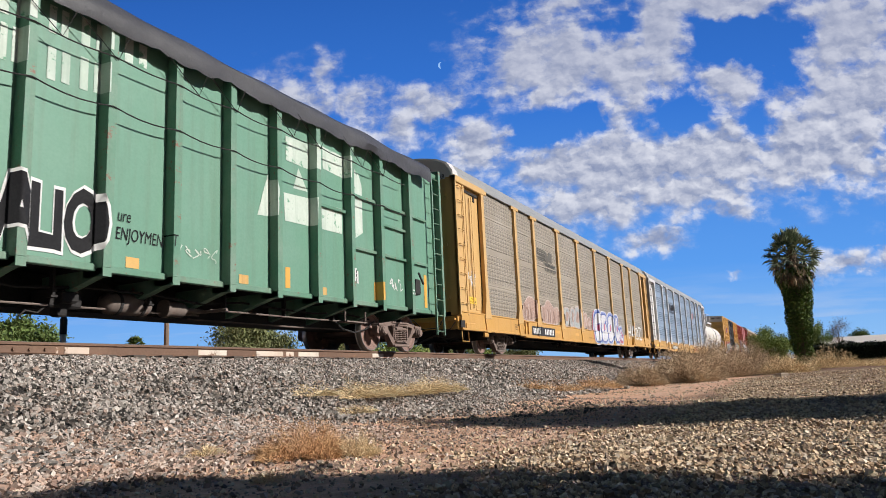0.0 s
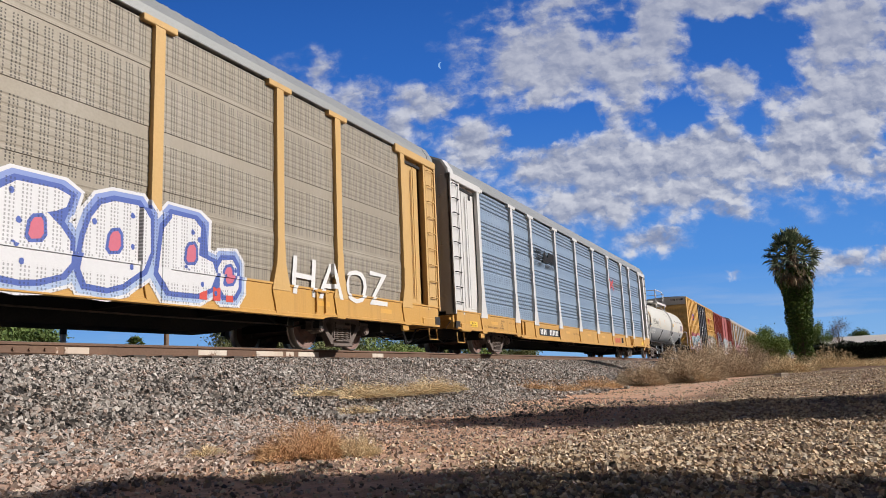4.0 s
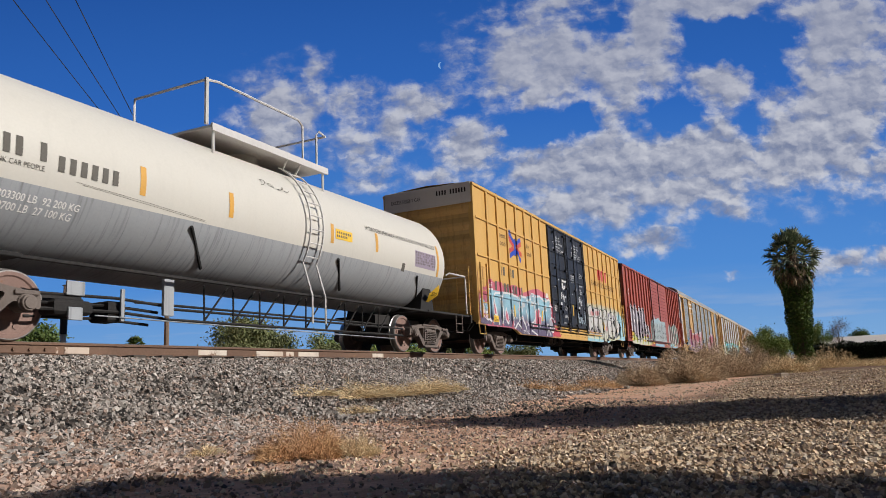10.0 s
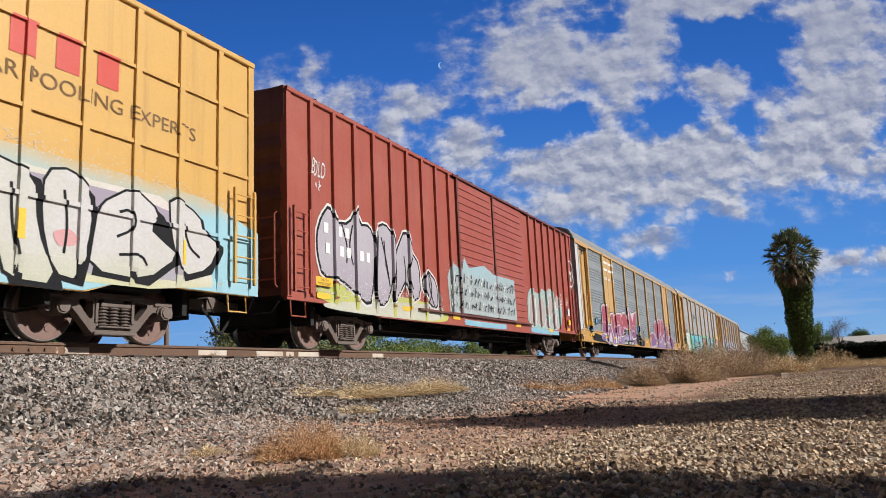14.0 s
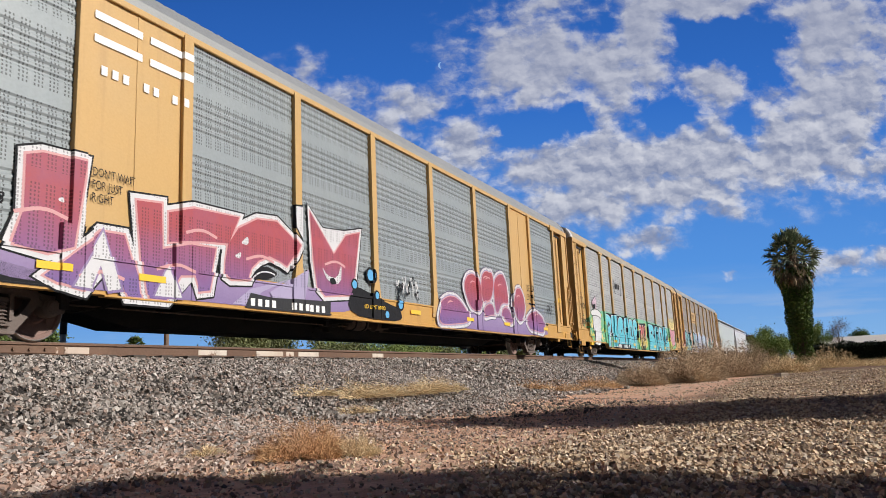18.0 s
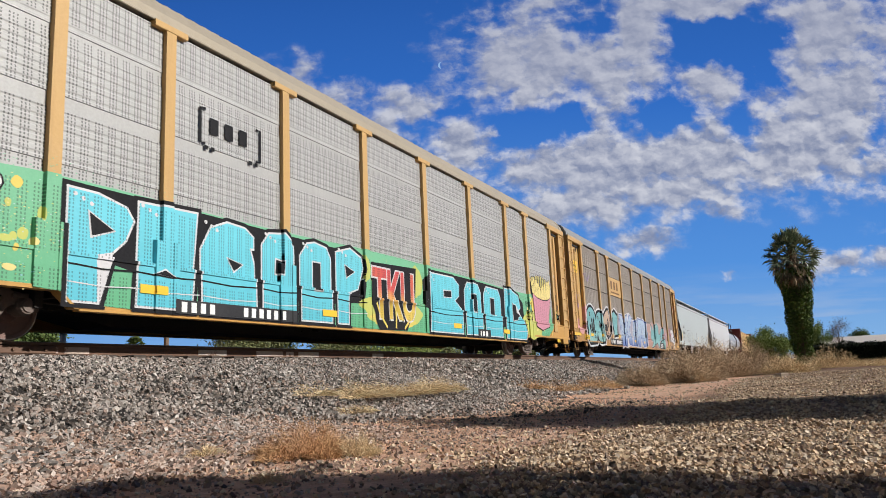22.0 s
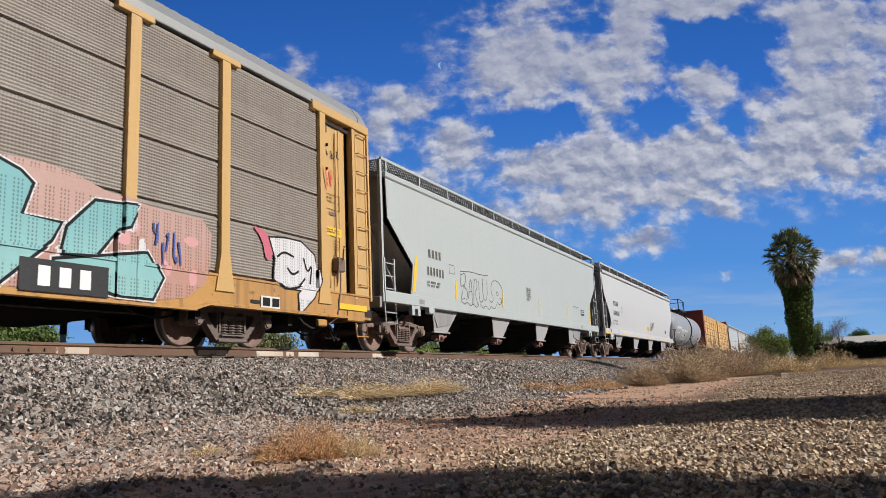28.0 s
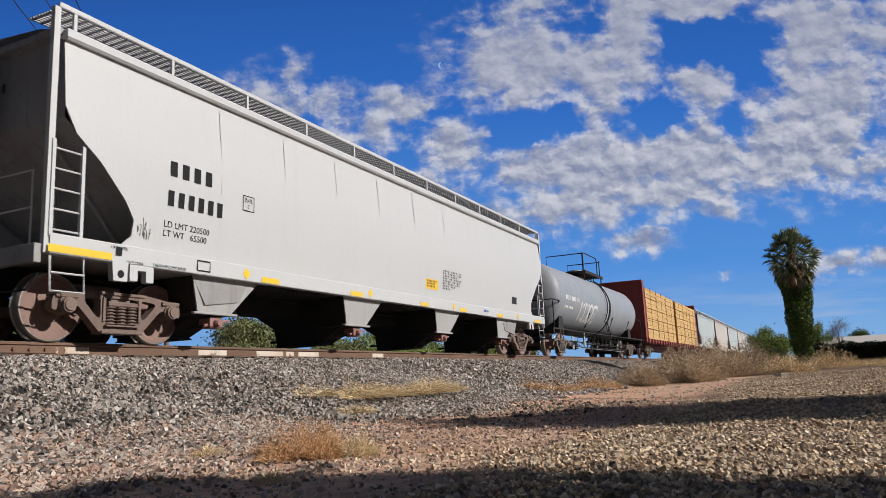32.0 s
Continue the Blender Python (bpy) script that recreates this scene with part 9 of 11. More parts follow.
for pts in ([(12.32, 2.04), (12.86, 2.26), (13.15, 2.14), (13.15, 1.79), (13.47, 1.76), (13.45, 1.16), (13.17, 1.06), (13.06, 1.29), (12.69, 1.22), (12.64, 1.05), (12.39, 1.29)],
            [(13.3, 2.16), (13.83, 2.16), (14.4, 2.22), (14.32, 1.79), (14.51, 1.63), (14.36, 1.17), (14.05, 1.16), (13.99, 1.39), (13.75, 1.36), (13.66, 1.1), (13.51, 1.27), (13.5, 1.76), (13.24, 1.87)],
            [(14.53, 2.2), (15.13, 2.06), (15.18, 1.39), (15.5, 0.68), (14.81, 0.71), (14.69, 1.08), (14.36, 1.09), (14.51, 1.67)],
            [(15.28, 2.16), (15.65, 2.25), (15.94, 2.0), (15.99, 1.51), (15.8, 0.77), (15.44, 0.83), (15.25, 1.52)],
            [(16.09, 1.85), (16.67, 2.22), (17.17, 1.94), (16.98, 1.66), (17.22, 1.51), (17.57, 1.32), (16.92, 0.88), (15.96, 0.94), (16.07, 1.52)],
            [(17.37, 2.27), (17.99, 2.03), (18.07, 1.77), (18.44, 1.62), (18.21, 1.19), (17.64, 1.02), (17.41, 1.66)]):
    blob(tbox, [(x + 0.07, z - 0.06) for x, z in grown(pts, 0.02)], SP_BLACK, 0.0185, label="black sprayed shadow", smooth=0)
    throw(tbox, pts, BOX_GREY, 0.020, ((SP_BLACK, 0.035),), 1, "pale sprayed letter")
for pts in ([(12.75, 1.95), (12.8, 1.55), (12.95, 1.4)], [(13.62, 2.0), (13.8, 1.72), (14.05, 1.75), (14.1, 2.0)], [(13.9, 1.75), (13.92, 1.4)], [(14.82, 1.9), (14.85, 1.4), (14.95, 1.0)], [(15.55, 1.95), (15.62, 1.5), (15.58, 1.1)], [(16.4, 1.8), (16.65, 1.9), (16.7, 1.6), (16.4, 1.45)], [(16.45, 1.2), (16.85, 1.25), (16.95, 1.1)], [(17.65, 1.9), (17.75, 1.5), (18.0, 1.35)]):
    line_mark(tbox, pts, 0.02, SP_BLACK, 0.029, label="black sprayed stroke")
for x, z, w in ((13.9, 1.95, 0.35), (13.0, 1.9, 0.2), (15.6, 1.3, 0.2)):
    blob(tbox, splat(x, z, w, 0.12, 10, int(x * 7)), SP_PALE_PINK, 0.0285, label="pink tint in the letter")
mist(tbox, [(12.1, 2.5), (13.28, 2.5), (14.45, 2.42), (16.6, 2.4), (18.3, 2.35), (19.1, 2.0)], 0.10, SP_SKY, 700, 54, 0.009)
mist(tbox, [(11.6, 2.2), (11.9, 1.6), (12.1, 1.1)], 0.16, SP_SKY, 380, 55, 0.012)
mist(tbox, [(12.3, 1.5), (12.5, 1.1), (13.2, 0.95)], 0.14, SP_PALE_PINK, 400, 56, 0.016, 0.016)
for pts in ([(10.52, 1.88), (10.6, 1.9), (10.66, 1.75), (10.56, 1.62), (10.8, 1.5)], [(10.7, 1.36), (10.78, 1.62), (10.95, 1.55), (10.9, 1.35), (10.72, 1.4)], [(11.05, 1.6), (11.0, 1.38), (11.18, 1.34), (11.22, 1.58)], [(11.35, 1.5), (11.4, 1.34), (11.6, 1.4), (11.75, 1.75), (11.6, 1.7), (11.7, 1.45)]):
    line_mark(tbox, pts, 0.02, SP_SKY, 0.045, label="pale blue sprayed stroke")
lettering(tbox, "EXCESS HEIGHT CAR", 1.25, 4.78, 1.05, 0.12, BLACK_PAINT, end=-0.03)
bars(tbox, "xxxx xxxxxx", -0.35, 4.86, 0.15, BLACK_PAINT, end=-0.03, w=0.095)

# ---- red boxcar ----
blob(redbox, [(0.9, 0.9), (0.95, 1.3), (3.0, 1.3), (6.0, 1.2), (7.0, 1.0), (6.8, 0.72), (3.5, 0.72)], SP_LIME, 0.006, label="pale lime sprayed haze")
LAV = spray("lavender_spray", (0.36, 0.31, 0.37), ((0.42, 0.40, 0.44), 1.2, 2.2, 0.6), amount=0.6)
blob(redbox, [(1.1, 0.9), (6.56, 1.25), (6.67, 0.74), (3.41, 0.72), (1.2, 0.76)], spray("chalky_white_spray", (0.52, 0.52, 0.42), amount=0.7), 0.008, label="chalky white sprayed haze")
for pts in ([(0.98, 2.25), (1.14, 2.62), (1.41, 2.90), (1.59, 2.57), (2.17, 2.63), (2.48, 3.09), (2.53, 2.68), (2.98, 2.73), (3.19, 2.41), (3.08, 1.40), (2.89, 0.93), (2.15, 1.30), (1.74, 1.45), (1.16, 1.44), (1.00, 1.83)],
            [(3.28, 2.75), (3.67, 2.90), (4.01, 2.71), (4.09, 2.05), (3.79, 1.19), (3.43, 0.98), (3.14, 1.13), (3.24, 2.14)],
            [(4.15, 2.25), (4.67, 2.95), (4.93, 2.40), (5.31, 2.14), (5.34, 1.36), (4.92, 1.19), (4.64, 1.73), (4.25, 1.31), (3.91, 1.09), (4.26, 1.91)],
            [(5.46, 1.67), (5.77, 2.04), (6.28, 1.76), (6.31, 1.12), (5.88, 1.17)]):
    throw(redbox, pts, LAV, 0.011, ((SP_WHITE, 0.1), (SP_BLACK, 0.055)), 1, "lavender sprayed letter")
    c = np.mean(np.array(pts), 0)
    for k in range(2):
        r = random.Random(int(c[0] * 10) + k)
        line_mark(redbox, [(c[0] + r.uniform(-0.3, 0.3), c[1] + r.uniform(0.3, 0.6)), (c[0] + r.uniform(-0.15, 0.15), c[1]), (c[0] + r.uniform(-0.3, 0.3), c[1] - r.uniform(0.3, 0.6))], 0.022, SP_BLACK, 0.024, label="black sprayed letter stroke")
blob(redbox, [(7.0, 2.03), (7.33, 2.48), (7.9, 2.3), (8.03, 2.7), (8.35, 2.4), (9.49, 2.6), (10.26, 2.4), (12.03, 2.4), (12.13, 1.06), (7.1, 1.06)], spray("grey_teal_spray", (0.36, 0.42, 0.42), ((0.30, 0.46, 0.52), 2.2, 2.6, 0.4), amount=0.7), 0.010, label="grey and pale blue sprayed haze", smooth=0)
for k in range(60):
    r = random.Random(640 + k)
    x, z = 7.2 + (k % 20) * 0.24, 1.2 + (k // 20) * 0.36
    line_mark(redbox, [(x, z), (x + r.uniform(-0.05, 0.2), z + r.uniform(0.1, 0.3)), (x + r.uniform(0.0, 0.3), z + r.uniform(0.0, 0.25))], 0.02, SP_BLACK if k % 4 else SP_WHITE, 0.040, label="black sprayed stroke", curve=0)
mist(redbox, [(7.0, 2.3), (8.2, 2.5), (10.2, 2.5), (12.1, 2.35)], 0.1, CHALK, 400, 65, 0.012)
mist(redbox, [(7.2, 1.2), (12.0, 1.25)], 0.25, SP_WHITE, 500, 66, 0.013, 0.018)
mist(redbox, [(7.2, 1.7), (12.0, 1.8)], 0.25, SP_VIOLET, 500, 67, 0.014, 0.018)
mist(redbox, [(1.0, 1.2), (6.5, 1.2)], 0.16, CHALK, 500, 68, 0.023, 0.026)
mist(redbox, [(13.4, 2.2), (16.4, 2.4), (17.4, 1.8)], 0.1, CHALK, 300, 69, 0.012)
CHALK_PINK = spray("chalky_pink_spray", (0.44, 0.36, 0.34), amount=0.8)
blob(redbox, [(13.4, 0.9), (13.4, 2.0), (13.9, 2.4), (14.5, 2.1), (15.0, 2.45), (15.6, 2.3), (16.1, 2.55), (16.45, 2.2), (16.6, 1.75), (17.05, 1.95), (17.45, 1.85), (17.52, 1.5), (17.2, 1.35), (16.9, 0.95), (15.0, 0.88)], spray("chalky_teal_spray", (0.27, 0.47, 0.44), ((0.36, 0.44, 0.42), 1.0, 2.0, 0.4), amount=0.7), 0.010, label="pale teal sprayed backing", smooth=1)
for pts in ([(13.55, 0.95), (13.6, 1.9), (14.0, 2.15), (14.35, 1.8), (14.3, 1.0)], [(14.4, 1.0), (14.5, 1.8), (14.9, 2.2), (15.3, 1.9), (15.25, 1.0)], [(15.35, 1.5), (15.6, 2.05), (16.05, 2.3), (16.25, 1.9), (16.1, 1.5), (15.7, 1.3)],
            [(16.68, 1.75), (16.68, 2.15), (16.9, 2.3), (17.08, 2.1), (16.95, 1.75)], [(16.05, 0.98), (16.15, 1.5), (16.5, 1.72), (16.85, 1.5), (16.92, 0.98)], [(15.2, 0.95), (15.35, 1.3), (15.7, 1.25), (15.95, 0.95)]):
    throw(redbox, pts, CHALK_PINK, 0.014, ((SP_WHITE, 0.03),), 2, "chalky pink sprayed bubble letter")
for x in (14.2, 15.5, 16.58):
    line_mark(redbox, [(x, 1.0), (x + 0.05, 1.5), (x + 0.02, 2.0)], 0.045, SP_WHITE, 0.024, label="white sprayed highlight")
for x in (8.0, 13.6):
    line_mark(redbox, [(x, 0.82), (x + 1.6, 0.8), (x + 3.2, 0.82)], 0.08, SP_SKY, 0.012)
lettering(redbox, "BOLD", 0.72, 3.45, 0.55, 0.35, SP_WHITE, 0.012, name="tag", slant=0.15)
scribble(redbox, 0.85, 1.15, 3.15, 3.4, SP_WHITE, 33, 0.014, 2)
bars(redbox, "x xx", 1.2, 2.32, 0.22, WHITE_PAINT, 0.03, 0.26)
bars(redbox, "x xx xx", 1.25, 1.9, 0.22, WHITE_PAINT, 0.03, 0.26)
plate_mark(redbox, "warning_sign", 0.84, 1.42, 1.2, 1.38, REFLECT_YELLOW, 0.07, "yellow warning sign")
lettering(redbox, "THIS CAR\nEXCESS HEIGHT", 0.9, 1.22, 0.46, 0.13, BROWN_PAINT, 0.075, align="CENTER")
for x, z in ((0.92, 0.95), (4.4, 0.92), (7.2, 0.86), (12.1, 0.86), (15.6, 0.82), (17.85, 0.95)):
    plate_mark(redbox, "reflector", x, x + 0.45, z, z + 0.12, REFLECT_YELLOW, 0.02)
plate_mark(redbox, "reflector", 17.86, 18.38, 1.18, 1.4, REFLECT_YELLOW, 0.07)
plate_mark(redbox, "label", 17.88, 18.37, 1.57, 1.86, SP_WHITE, 0.06)
bars(redbox, "xx  xxx|xx x  x|xx xxxx|x  xxxx|xx  xxx", 17.15, 2.3, 0.08, WHITE_PAINT, 0.02)
bars(redbox, "xxx x xx|xx xx  x|xxxxxx xx|xxxxxx xx", 18.0, 2.25, 0.06, WHITE_PAINT, 0.02)
for cz, rr in ((3.65, 0.26), (3.15, 0.3)):
    line_mark(redbox, [(18.98 + rr * math.cos(k * 0.52), cz + rr * 1.1 * math.sin(k * 0.52)) for k in range(13)], 0.03, SP_WHITE, 0.02, "tag")
scribble(redbox, 18.7, 19.25, 3.0, 3.9, SP_WHITE, 35, 0.016, 4, 0.02)

# ---- rack c ----
for x in (5.05, 6.05):
    plate_mark(rack_c, "logo", x, x + 0.85, 4.22, 4.34, WHITE_PAINT, 0.006, "white emblem bar")
    plate_mark(rack_c, "logo", x, x + 0.85, 4.58, 4.7, WHITE_PAINT, 0.006, "white emblem bar")
bars(rack_c, "xxx xx xx", 5.18, 3.76, 0.14, WHITE_PAINT, w=0.19)
lettering(rack_c, "DON'T WAIT\nFOR JUST\nR GHT", 5.1, 1.88, 0.72, 0.5, SP_BLACK, 0.02, name="tag")
for pts in ([(4.09, 2.32), (4.35, 2.41), (5.00, 2.43), (4.84, 1.17), (4.46, 1.04), (3.95, 1.10), (4.10, 1.32)],
            [(4.37, 0.77), (5.11, 1.38), (5.24, 1.51), (5.68, 1.52), (5.92, 0.93), (5.97, 0.58), (5.68, 0.58), (5.42, 1.08), (4.99, 0.61), (4.60, 0.68)],
            [(5.82, 2.07), (6.36, 2.12), (6.34, 1.41), (6.94, 1.57), (7.53, 1.58), (7.35, 0.81), (7.06, 0.76), (6.95, 1.01), (6.68, 0.98), (6.42, 0.58), (6.06, 0.58), (5.95, 1.05)],
            [(6.44, 2.00), (7.00, 2.17), (8.09, 2.20), (7.82, 1.65), (7.20, 1.60), (6.45, 1.48)],
            [(7.69, 1.37), (7.75, 1.68), (8.02, 2.01), (8.52, 2.26), (9.08, 2.31), (9.47, 2.11), (9.76, 1.93), (9.62, 1.7), (9.37, 1.44), (9.18, 1.51), (8.86, 1.57), (8.59, 1.46), (8.4, 1.31), (8.29, 1.08), (7.81, 1.04), (7.68, 1.1)],
            [(10.08, 2.71), (10.49, 2.35), (10.92, 1.95), (11.37, 2.4), (11.95, 2.55), (11.78, 1.79), (11.66, 1.26), (11.52, 1.08), (10.52, 0.98), (10.31, 1.11), (10.18, 1.67)]):
    throw(rack_c, grown(pts, -0.03), SP_RED, 0.009, ((SP_BLACK, 0.135), (SP_WHITE_P, 0.105), (SP_PALE_PINK, 0.035)), 0, "red to purple sprayed letter")
    c = np.mean(np.array(pts), 0)
    line_mark(rack_c, [(c[0] - 0.4, c[1] - 0.15), (c[0], c[1] - 0.02), (c[0] + 0.35, c[1] - 0.12)], 0.025, SP_PALE_PINK, 0.022, label="pale sprayed highlight")
throw(rack_c, [(9.59, 2.67), (9.85, 2.7), (9.87, 1.98), (9.6, 2.28)], SP_WHITE_P, 0.007, ((SP_BLACK, 0.035),), 0, "white sprayed block")
blob(rack_c, [(8.32, 1.11), (8.51, 1.34), (8.8, 1.41), (9.12, 1.3), (8.88, 1.19), (8.57, 1.15)], SP_BLACK, 0.026, label="black letter opening")
line_mark(rack_c, [(8.4, 1.16), (8.58, 1.28), (8.82, 1.31), (9.0, 1.27)], 0.014, SP_WHITE_P, 0.029, label="white sprayed stroke")
blob(rack_c, [(10.46, 1.62), (10.67, 1.43), (11.02, 1.41), (11.19, 1.76), (11.15, 1.3), (10.67, 1.31)], SP_WHITE_P, 0.026, label="white sprayed splash", smooth=1)
blob(rack_c, [(10.72, 1.38), (10.9, 1.42), (11.0, 1.3), (10.8, 1.27)], SP_BLACK, 0.029, label="black letter opening", smooth=1)
blob(rack_c, [(8.82, 0.94), (9.96, 1.48), (9.79, 0.79), (8.89, 0.84)], SP_LAVENDER, 0.024, label="pale lavender sprayed wedge", smooth=0)
blob(rack_c, [(7.85, 0.66), (8.3, 0.95), (9.4, 1.22), (8.6, 0.92), (8.25, 0.66)], SP_LAVENDER, 0.023, label="pale lavender sprayed wedge", smooth=0)
blob(rack_c, [(8.15, 0.61), (8.3, 0.88), (8.89, 0.84), (10.72, 0.91), (10.69, 0.62)], BLACK_PAINT, 0.0255, "number_board", "black board under the white marks", 0)
mist(rack_c, [(3.7, 1.2), (7.5, 1.15), (11.6, 1.2)], 0.10, SP_VIOLET, 500, 61, 0.0075)
mist(rack_c, [(15.3, 0.8), (16.5, 1.3), (19.0, 1.5), (22.0, 1.4), (24.7, 1.0)], 0.16, SP_LAVENDER, 900, 62, 0.0095, 0.014)
mist(rack_c, [(22.4, 1.7), (24.6, 1.5)], 0.12, SP_BLUE, 300, 63, 0.0095, 0.012)
for pts in ([(8.07, 1.72), (8.28, 1.90), (8.30, 1.72)], [(4.57, 1.80), (4.67, 1.86), (4.68, 1.76)], [(7.92, 1.49), (8.12, 1.59), (8.07, 1.44)]):
    blob(rack_c, pts, SP_WHITE_P, 0.024, label="white sprayed dot")
for pts in ([(4.84, 0.68), (5.3, 1.5), (5.6, 0.7), (5.38, 0.66), (5.25, 1.0), (5.1, 0.66)], [(6.2, 0.66), (6.45, 1.15), (6.7, 0.66)]):
    throw(rack_c, pts, SP_WHITE_P, 0.020, ((SP_PURPLE, 0.04),), 0, "white sprayed spike")
blob(rack_c, [(3.6, 0.64), (3.6, 1.05), (5, 1.2), (8, 1.1), (11.6, 1.15), (11.6, 0.64)], SP_PURPLE, 0.006, label="purple sprayed haze")
blob(rack_c, [(1.9, 0.66), (2.2, 1.05), (3.5, 0.95), (5.2, 0.7), (5.0, 0.62)], SP_BLACK, 0.006)
blob(rack_c, [(11.3, 0.66), (11.5, 1.35), (12.2, 1.25), (12.9, 1.05), (13.6, 0.95), (13.7, 0.62)], SP_BLACK, 0.018)
for x, z, rr in ((2.91, 1.6, 0.2), (1.69, 1.18, 0.17), (12.33, 1.62, 0.2), (11.67, 1.35, 0.14), (12.48, 1.17, 0.13), (13.6, 1.05, 0.17), (12.96, 0.77, 0.13)):
    blob(rack_c, splat(x, z, rr, rr * 0.95, 10, 3, 0.03), SP_BLACK, 0.026 if x > 2 else 0.05, label="black ring")
    blob(rack_c, splat(x, z, rr * 0.68, rr * 0.66, 10, 3, 0.03), spray("bright_blue_spray_%d" % int(x * 10), (0.10, 0.35, 0.62)), 0.03 if x > 2 else 0.054, label="blue dot")
bars(rack_c, "xxxx  xxxxxx", 8.3, 0.66, 0.13, WHITE_PAINT, 0.03, w=0.19)
lettering(rack_c, "LD LMT 80000", 12.0, 0.86, 0.88, 0.09, REFLECT_YELLOW, 0.026)
scribble(rack_c, 3.15, 3.95, 1.48, 1.75, SP_BLACK, 41, 0.014, 4, 0.02)
scribble(rack_c, 13.45, 14.7, 1.2, 1.85, SP_BLACK, 42, 0.022, 5, 0.02)
scribble(rack_c, 13.5, 14.6, 1.25, 1.8, SP_WHITE, 43, 0.012, 5, 0.024)
blob(rack_c, [(15.5, 0.62), (15.5, 1.0), (18.4, 1.2), (22.0, 1.2), (24.5, 0.95), (24.9, 0.62)], SP_PURPLE, 0.008, label="purple sprayed haze")
for pts in ([(15.59, 0.89), (15.83, 1.28), (16.38, 1.49), (16.96, 1.46), (17.58, 1.11), (17.62, 0.82), (16.11, 0.70), (15.64, 0.71)],
            [(17.39, 1.85), (17.67, 2.19), (18.15, 2.28), (18.46, 2.04), (18.57, 1.49), (18.32, 1.17), (17.76, 1.29)],
            [(18.82, 1.81), (19.07, 2.33), (19.56, 2.50), (19.67, 2.14), (19.40, 1.62), (18.93, 1.52)],
            [(18.65, 1.75), (18.73, 2.25), (18.97, 2.43), (19.27, 2.48), (19.46, 2.29), (19.55, 1.74), (19.02, 1.59), (18.78, 1.49)],
            [(19.66, 2.02), (19.82, 2.30), (20.19, 2.48), (20.52, 2.50), (20.79, 2.23), (20.87, 1.58), (20.43, 1.61), (20.12, 1.47), (19.93, 1.24), (19.73, 1.26)],
            [(21.21, 1.57), (21.36, 1.89), (21.72, 2.15), (22.07, 2.19), (22.36, 1.92), (22.43, 1.58), (22.27, 1.26), (21.83, 1.05), (21.43, 1.15)],
            [(22.47, 1.06), (22.69, 1.26), (23.22, 1.47), (23.79, 1.44), (24.34, 1.27), (24.37, 1.06), (24.20, 0.74), (23.21, 0.81), (22.74, 0.85)],
            [(18.74, 1.10), (18.87, 1.33), (19.20, 1.46), (19.47, 1.45), (19.60, 1.30), (19.55, 1.13), (19.22, 1.14), (18.80, 1.05)],
            [(20.22, 1.16), (20.34, 1.37), (20.59, 1.45), (20.94, 1.36), (21.08, 1.12), (21.03, 0.95), (20.49, 1.01)]):
    throw(rack_c, pts, SP_RED, 0.012, ((SP_VIOLET, 0.155), (SP_WHITE_P, 0.13), (SP_LAVENDER, 0.06), (SP_PALE_PINK, 0.025)), 2, "red to purple sprayed bubble")
    c = np.mean(np.array(pts), 0)
    line_mark(rack_c, [(c[0] - 0.2, c[1] + 0.22), (c[0] - 0.05, c[1] + 0.3), (c[0] + 0.12, c[1] + 0.28)], 0.02, SP_PALE_PINK, 0.028, label="pale sprayed highlight")
for k in range(5):
    line_mark(rack_c, [(22.9 + 0.25 * k, 1.75 - 0.15 * k), (23.6 + 0.3 * k, 1.7 - 0.16 * k)], 0.03, SP_BLUE if k % 2 else SP_BLACK, 0.010, label="dark blue sprayed streak")
lettering(rack_c, "DEE SZA\nDO CHOR", 22.75, 1.85, 0.75, 0.55, SP_BLACK, 0.012, name="tag", slant=0.1)
plate_mark(rack_c, "tag", 19.3, 20.3, 2.32, 2.42, SP_WHITE, 0.01)
for x in (1.5, 4.3, 5.9, 14.1, 17.4, 20.3, 24.2):
    plate_mark(rack_c, "reflector", x, x + 0.5, 0.86, 0.96, REFLECT_YELLOW, 0.03)
plate_mark(rack_c, "warning_sign", 1.42, 1.88, 1.38, 1.54, REFLECT_YELLOW, 0.055)
plate_mark(rack_c, "warning_sign", 26.55, 27.05, 2.06, 2.24, REFLECT_YELLOW, 0.04)
bars(rack_c, "xxx   xx|xxxx xxx|xxx  xxx|xx x xxx|xx   xxx|x    xxx", 26.6, 3.7, 0.06, BROWN_PAINT, 0.04)
lettering(rack_c, "AAR DECK CLEARANCE", 26.35, 2.86, 0.7, 0.06, BROWN_PAINT, 0.04)
scribble(rack_c, 24.95, 25.5, 1.4, 2.0, SP_BLACK, 45, 0.02, 4, 0.02)
plate_mark(rack_c, "reflector", 26.6, 27.15, 0.75, 0.9, REFLECT_ORANGE, 0.01)
lettering(rack_d, "EXCESS HEIGHT CAR", 0.45, 5.05, 1.5, 0.12, BLACK_PAINT, end=-0.02)

